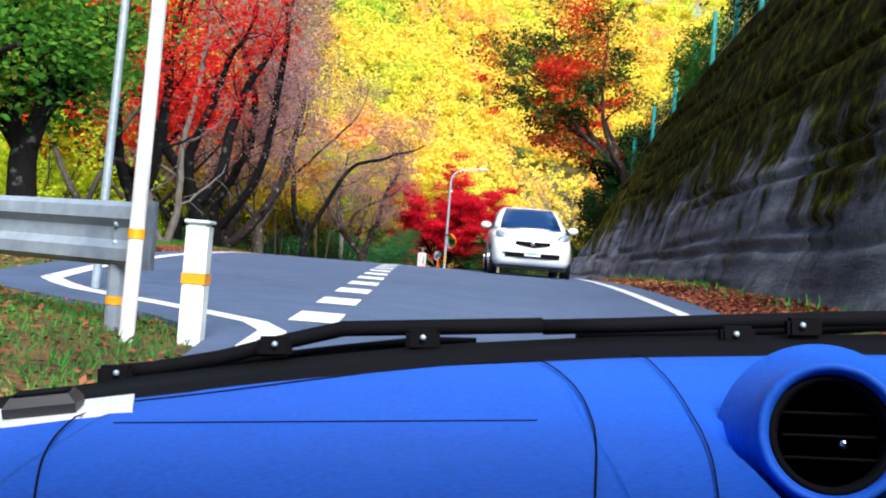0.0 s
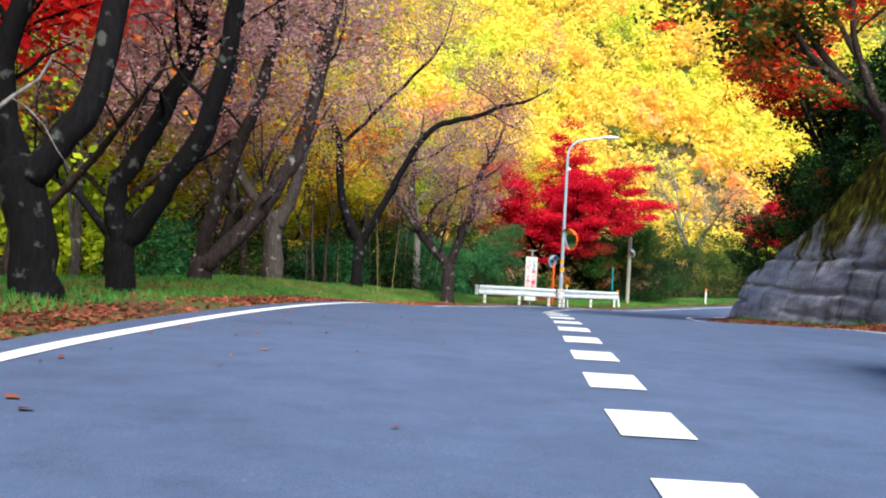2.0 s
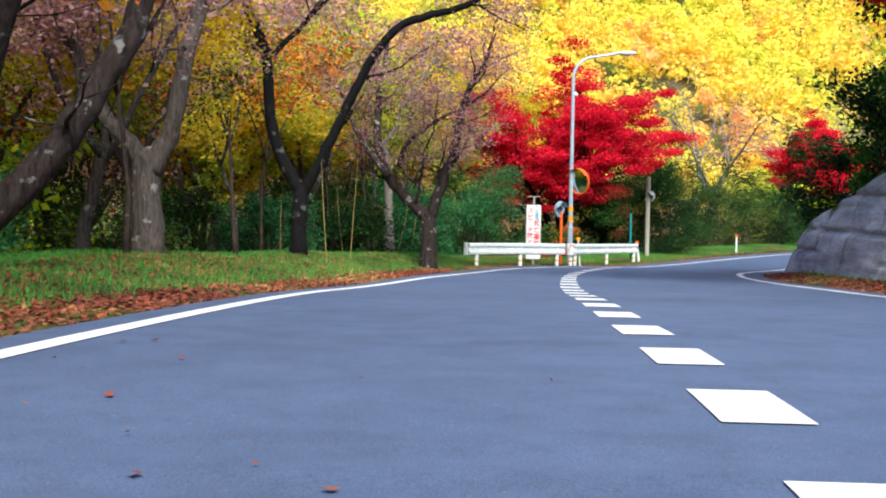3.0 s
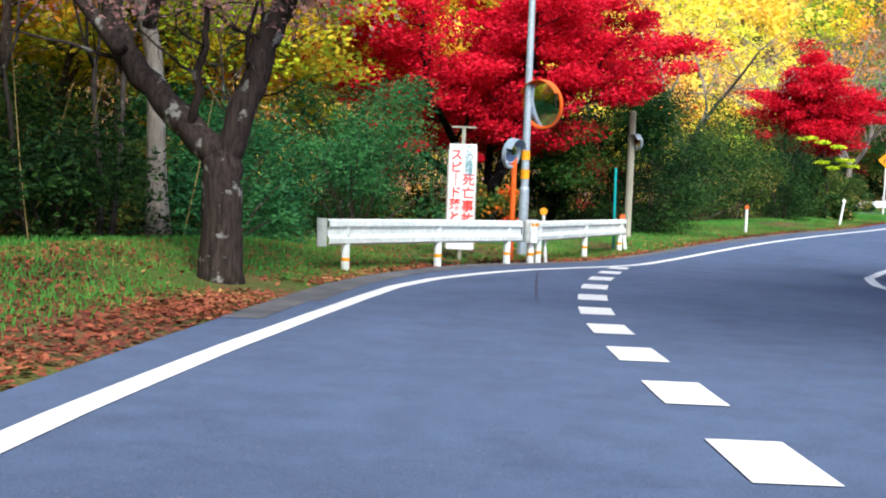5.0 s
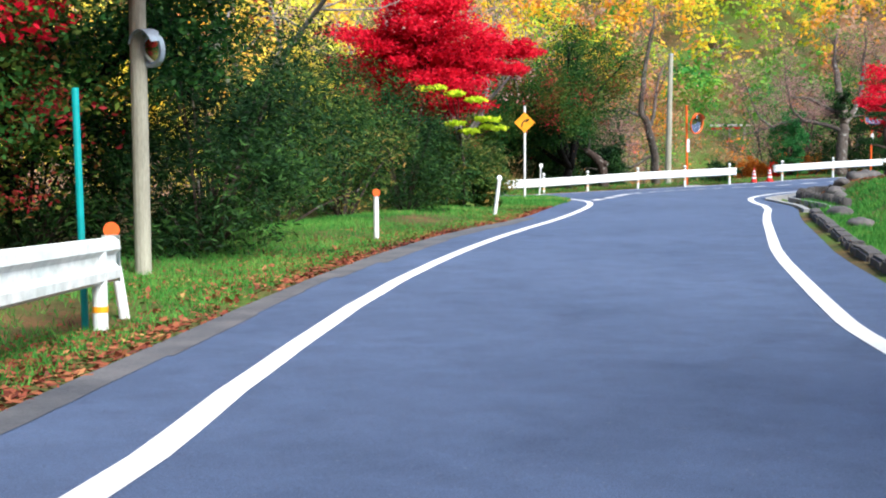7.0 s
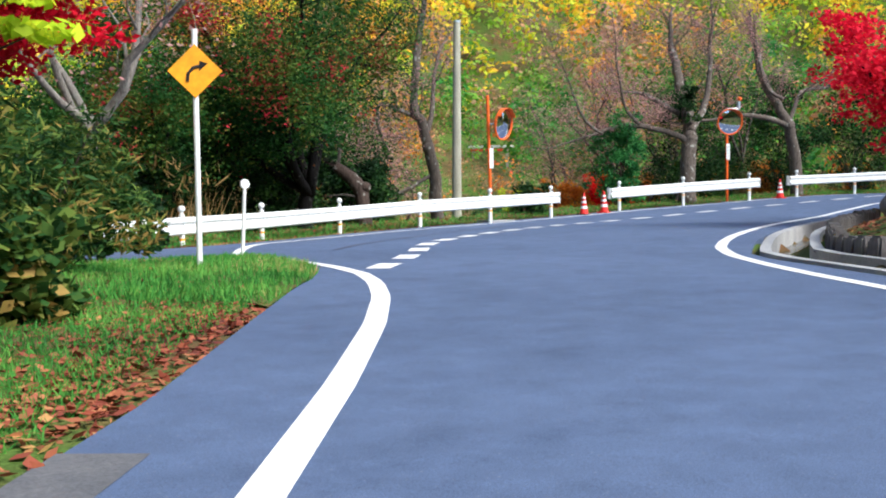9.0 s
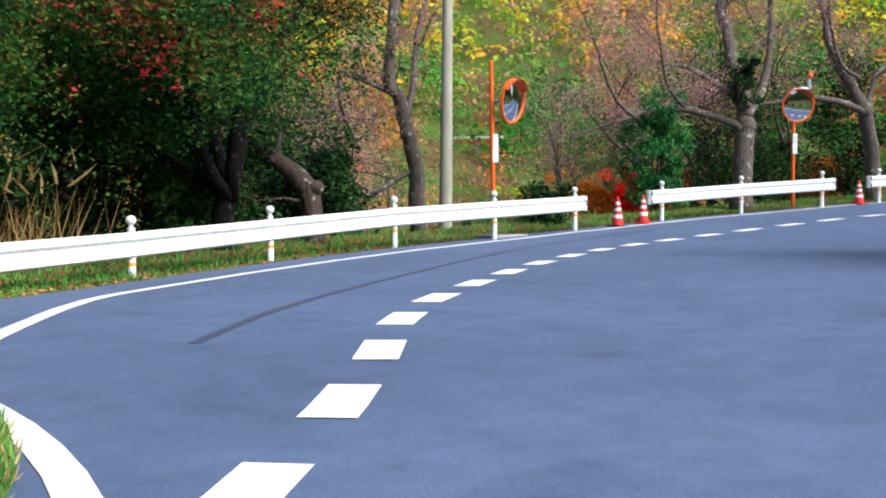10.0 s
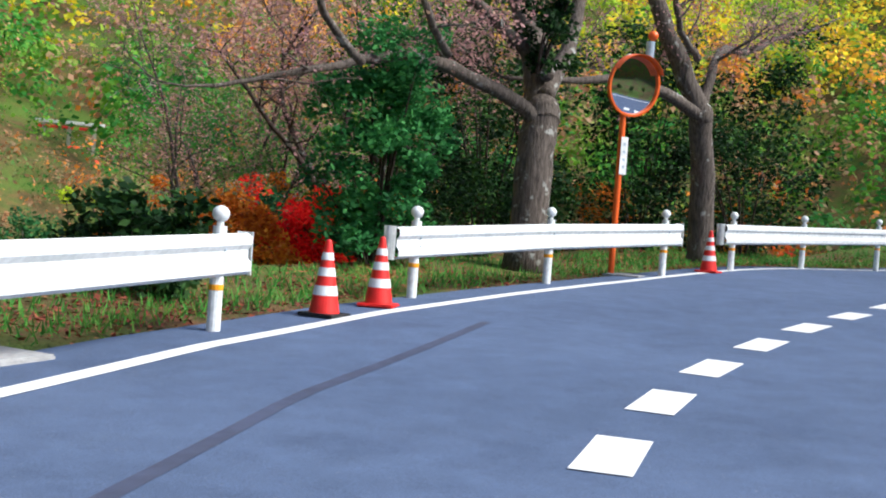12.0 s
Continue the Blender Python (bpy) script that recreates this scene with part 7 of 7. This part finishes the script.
    gr = patch([[(k * 0.36, -1.985 + 0.03 * abs(k) ** 2, z - 0.05 * (1 - abs(k)) * (z < 0.66)) for k in (-1, -0.5, 0, 0.5, 1)] for z in (0.635, 0.7)], 0.02)
    part("grille", gr, DASHDARK, car, "black upper grille")
    part("badge", ball(1, 0, -2.0, 0.665, 0.055, 0.015, 0.045), CHROME, car, "plain chrome badge", smooth=True)
    it = patch([[(k * 0.56, -1.99 + 0.035 * abs(k) ** 2, z) for k in (-1, -0.6, -0.2, 0.2, 0.6, 1)] for z in (0.37, 0.47)], 0.03)
    part("lower_intake", it, DASHDARK, car, "black lower intake")
    pl = part("number_plate", box(-0.165, 0.165, -2.025, -2.012, 0.4, 0.56, 0.004), WHITE, car, "white plate")
    part("plate_bar", box(-0.11, 0.11, -2.03, -2.026, 0.44, 0.47), TEAL, pl)
    part("undertray", box(-0.72, 0.72, -1.8, 1.7, 0.13, 0.24, 0.02), BLACK, car)
    part("wiper", tube([(-0.5, -1.15, 0.995), (0.1, -1.1, 1.03), (0.45, -1.1, 1.0)], [0.012, 0.01, 0.008], 6), BLACK, car)
    return car


hatchback(4.1, -14.9, 3)


# ---- the dashboard at the start of the drive ----
DASH = surface("blue_grey_dash_vinyl", (0.018, 0.1, 0.56), (0.026, 0.125, 0.68), 3.0, 260.0, 0.55, 0.0, 0.35, 0.0012, 0.15)

_, eye0, target0, roll0 = PATH[0]
seat = look(eye0, target0, roll0) @ pose(0, 0, 0, -90, 0, 0)     # x right, y ahead, z up, from the driver's mate's eye
dash = new("car_dashboard")
dash.empty_display_size = 0.2
dash.matrix_world = seat @ Matrix.Translation((0, 0.7, -0.5))
tagged(dash, "blue-grey moulded car dashboard with glovebox, vent and wipers", "dashboard")
SHIFT = Matrix.Translation((0, -0.7, 0.5))


def dpart(name, bm, mat, parent=None, label="", smooth=True):
    if parent is None:
        bm.transform(SHIFT)
    return part(name, bm, mat, parent or dash, label, smooth)


def far_edge(x):
    return float(np.interp(x, [-0.5, -0.34, -0.25, -0.1, 0.05, 0.2, 0.4, 0.6], [0.80, 0.82, 0.84, 0.86, 0.87, 0.88, 0.88, 0.86]))


def pad_z(x, y):
    """Height of the padded top."""
    f = far_edge(x)
    lip = float(np.interp(x, [-0.5, -0.25, -0.125, 0.0, 0.14, 0.34], [-0.145, -0.111, -0.0985, -0.0875, -0.082, -0.08]))
    crown = np.interp(y, [0.38, 0.46, 0.54, 0.66, f - 0.05, f], [-0.135, -0.114, -0.106, -0.101, lip - 0.0005, lip - 0.004])
    left = -0.05 * max(0.0, (-0.2 - x) / 0.3) ** 1.3 * min(1.0, max(0.0, (0.8 - y) / 0.15))
    right = 0.0
    def ease(a):
        a = min(1.0, max(0.0, a))
        return a * a * (3 - 2 * a)
    well = -0.1 * ease((x - 0.165) / 0.03) * ease((0.68 - y) / 0.05)
    return float(crown + left + right + well)


def pad_patch(x0, x1, lift, n=44, m=26, near=0.38, far=None, thick=0.03):
    g = []
    for i in range(n + 1):
        x = x0 + (x1 - x0) * i / n
        f = far_edge(x) if far is None else min(far_edge(x) - 0.02, far(x))
        g.append([(x, near + (f - near) * j / m, pad_z(x, near + (f - near) * j / m) + lift) for j in range(m + 1)])
    return patch(g, -thick)


dpart("top_pad", pad_patch(-0.5, 0.6, 0.0), DASH, None, "blue-grey grained vinyl pad")
lid = lambda x: 0.835 - 0.16 * max(0.0, (x - 0.055) / 0.033) ** 3 - 0.12 * max(0.0, (-0.165 - x) / 0.04) ** 2
dpart("glovebox_lid", pad_patch(-0.205, 0.083, 0.0012, 70, 34, 0.38, lid, 0.01), DASH, None, "raised glovebox lid with rounded corners")
def seam_line(ys, xs, n=40):
    """A joint on the pad through places given by distance ahead and to the side."""
    out, curve = [], np.polyfit(ys, xs, 3)
    for y in np.linspace(ys[0], ys[-1], n):
        x = float(np.polyval(curve, y))
        out.append((x, float(y), pad_z(x, float(y)) + 0.0022))
    return out


top_seam = [(float(x), float(np.interp(x, [-0.216, -0.1, 0.02, 0.07], [0.75, 0.8, 0.835, 0.83]))) for x in np.linspace(-0.216, 0.07, 24)]
for nm, pts, r in (("seam", seam_line([0.4, 0.5, 0.655, 0.78, 0.83], [0.055, 0.07, 0.0855, 0.085, 0.07]), 0.0006),
                   ("seam", seam_line([0.4, 0.5, 0.58, 0.67, 0.75], [-0.15, -0.184, -0.206, -0.22, -0.216]), 0.0006),
                   ("seam", [(x, y, pad_z(x, y) + 0.0022) for x, y in top_seam], 0.0006),
                   ("crease", [(x, 0.645 + 0.03 * x, pad_z(x, 0.645 + 0.03 * x) + 0.0016) for x in np.linspace(-0.19, 0.055, 16)], 0.0005),
                   ("seam", seam_line([0.4, 0.5, 0.6, 0.76, 0.865], [0.1, 0.125, 0.14, 0.1535, 0.147]), 0.0005)):
    dpart(nm, tube(pts, [r] * len(pts), 5), DASHDARK)
# round vent with its hooded housing
vm = Matrix.Translation((0.205, 0.585, -0.098)) @ pose(0, 0, 0, 76, 0, -14) @ Matrix.Diagonal((0.6, 0.6, 0.6, 1))


def turned(profile, m, seg=56):
    """A body of revolution about the vent's axis."""
    rows = [[m @ Vector((r * math.cos(2 * math.pi * k / seg), r * math.sin(2 * math.pi * k / seg), h)) for k in range(seg)] for r, h in profile]
    return loft(rows, True, False)


dpart("air_vent", turned([(0.1, -0.12), (0.084, -0.085), (0.072, -0.05), (0.066, -0.02), (0.0635, 0.008), (0.061, 0.014), (0.056, 0.012), (0.053, 0.004), (0.051, -0.03), (0.05, -0.07)], vm), DASH, None, "round hooded air vent")
bore = cyl(0.05, -0.075, -0.06, seg=40, m=vm)
dpart("vent_bore", bore, DASHDARK, None)
dpart("vent_ring", turned([(0.0525, 0.0), (0.05, 0.003), (0.046, -0.004), (0.044, -0.03), (0.044, -0.06)], vm), DASHDARK, None, "black vent ring")
dpart("vent_spindle", ball(0.003, *(vm @ Vector((0.012, -0.006, -0.02)))), CHROME, None, "small bright spindle")
for k in (-0.02, 0.0, 0.02):
    sb = box(-0.04, 0.04, k - 0.0012, k + 0.0012, -0.05, -0.015, 0.0005)
    sb.transform(vm)
    dpart("vent_blade", sb, DASHDARK, None, "black vent blade", False)
# scuttle, wipers
dpart("scuttle", patch([[(x, far_edge(x) + d, pad_z(x, far_edge(x)) + h) for d, h in ((0.0, -0.003), (0.06, 0.003), (0.12, 0.007))] for x in np.linspace(-0.5, 0.6, 24)], -0.02), DASHDARK, None, "black windscreen edge")


def at(px, pz, y):
    return (px * y, y, pz * y)


arms = [[(-0.303, -0.112), (-0.26, -0.108), (-0.2, -0.098), (-0.14, -0.083), (-0.09, -0.072), (0.0, -0.0705), (0.09, -0.069)],
        [(0.09, -0.0705), (0.16, -0.069), (0.25, -0.066), (0.33, -0.064), (0.42, -0.062)],
        [(-0.29, -0.116), (-0.2, -0.104), (-0.1, -0.092), (-0.02, -0.084), (0.03, -0.085)],
        [(0.12, -0.078), (0.24, -0.078), (0.34, -0.073), (0.42, -0.068)]]
for k, a in enumerate(arms):
    y = 0.985 + 0.012 * k
    dpart("wiper_blade" if k < 2 else "wiper_arm", tube([at(px, pz, y) for px, pz in a], [0.007 if k < 2 else 0.005] * len(a), 8), DASHDARK, None, "black rubber wiper")
for px, pz in ((-0.295, -0.114), (-0.152, -0.088), (-0.018, -0.082), (0.265, -0.079), (0.325, -0.071)):
    b = box(-0.015, 0.015, -0.008, 0.008, -0.009, 0.009, 0.003)
    b.transform(Matrix.Translation(at(px, pz, 0.975)))
    dpart("wiper_hinge", b, DASHDARK, None, "black hinge", False)
    dpart("rivet", ball(0.0028, *at(px, pz + 0.002, 0.9655)), STEEL, None, "steel rivet")
dpart("bulkhead", box(-0.5, 0.6, 0.5, 0.84, -1.0, -0.145, 0.02), DASHDARK, None, "dark lower fascia", False)
card = part("white_card", box(-0.046, 0.046, -0.03, 0.03, 0, 0.002), WHITE)
card.matrix_world = seat @ pose(-0.243, 0.7, pad_z(-0.243, 0.7) + 0.003, 2, -5, 14)
tagged(card, "pale card under the small black unit on the dashboard", "card")
unit = empty("dash_sensor_unit", 0, 0, 0, 0, "small black box unit lying on the dashboard", "electronic unit")
unit.matrix_world = seat @ pose(-0.25, 0.695, pad_z(-0.25, 0.695) + 0.005, 2, -5, 8)
part("case", loft([[(a * 0.022 * w, b * 0.015 * w, h) for a, b in ((-1, -1), (1, -1), (1, 1), (-1, 1))] for w, h in ((0.97, 0.0), (1.0, 0.002), (1.0, 0.006), (0.8, 0.012))]), BLACK, unit)
part("lid", box(-0.0165, 0.0165, -0.01, 0.01, 0.0121, 0.0135, 0.0006), DASHDARK, unit)


# ---- unseen cabin round the eye, added to shade the dashboard ----
LINING = surface("dark_cabin_lining", (0.02, 0.02, 0.022), (0.045, 0.045, 0.05), 2.0, 90.0, 0.9)
cabin = new("unseen_car_cabin")
cabin.empty_display_size = 0.2
cabin.matrix_world = seat @ Matrix.Translation((0, 0, -0.9))
tagged(cabin, "unseen dark roof lining and doors added to shade the dashboard", "car interior", kind="structure")
# roof kept short so the far dashboard stays bright and the near part darkens
roof_rows = [[(x, y, 1.27 - 0.05 * abs(x / 0.75) ** 3 - 0.06 * max(0.0, (y + 0.2) / 0.4) ** 2) for x in np.linspace(-0.72, 0.72, 13)] for y in np.linspace(-1.1, 0.12, 12)]
part("roof_lining", patch(roof_rows, 0.03), LINING, cabin, smooth=True)
for sgn in (-1, 1):
    part("door_panel", box(sgn * 0.75 - 0.03, sgn * 0.75 + 0.03, -1.1, 0.7, 0.0, 0.78, 0.02), LINING, cabin)
part("seat_back", box(-0.7, 0.7, -1.16, -1.04, 0.0, 1.2, 0.04), LINING, cabin)
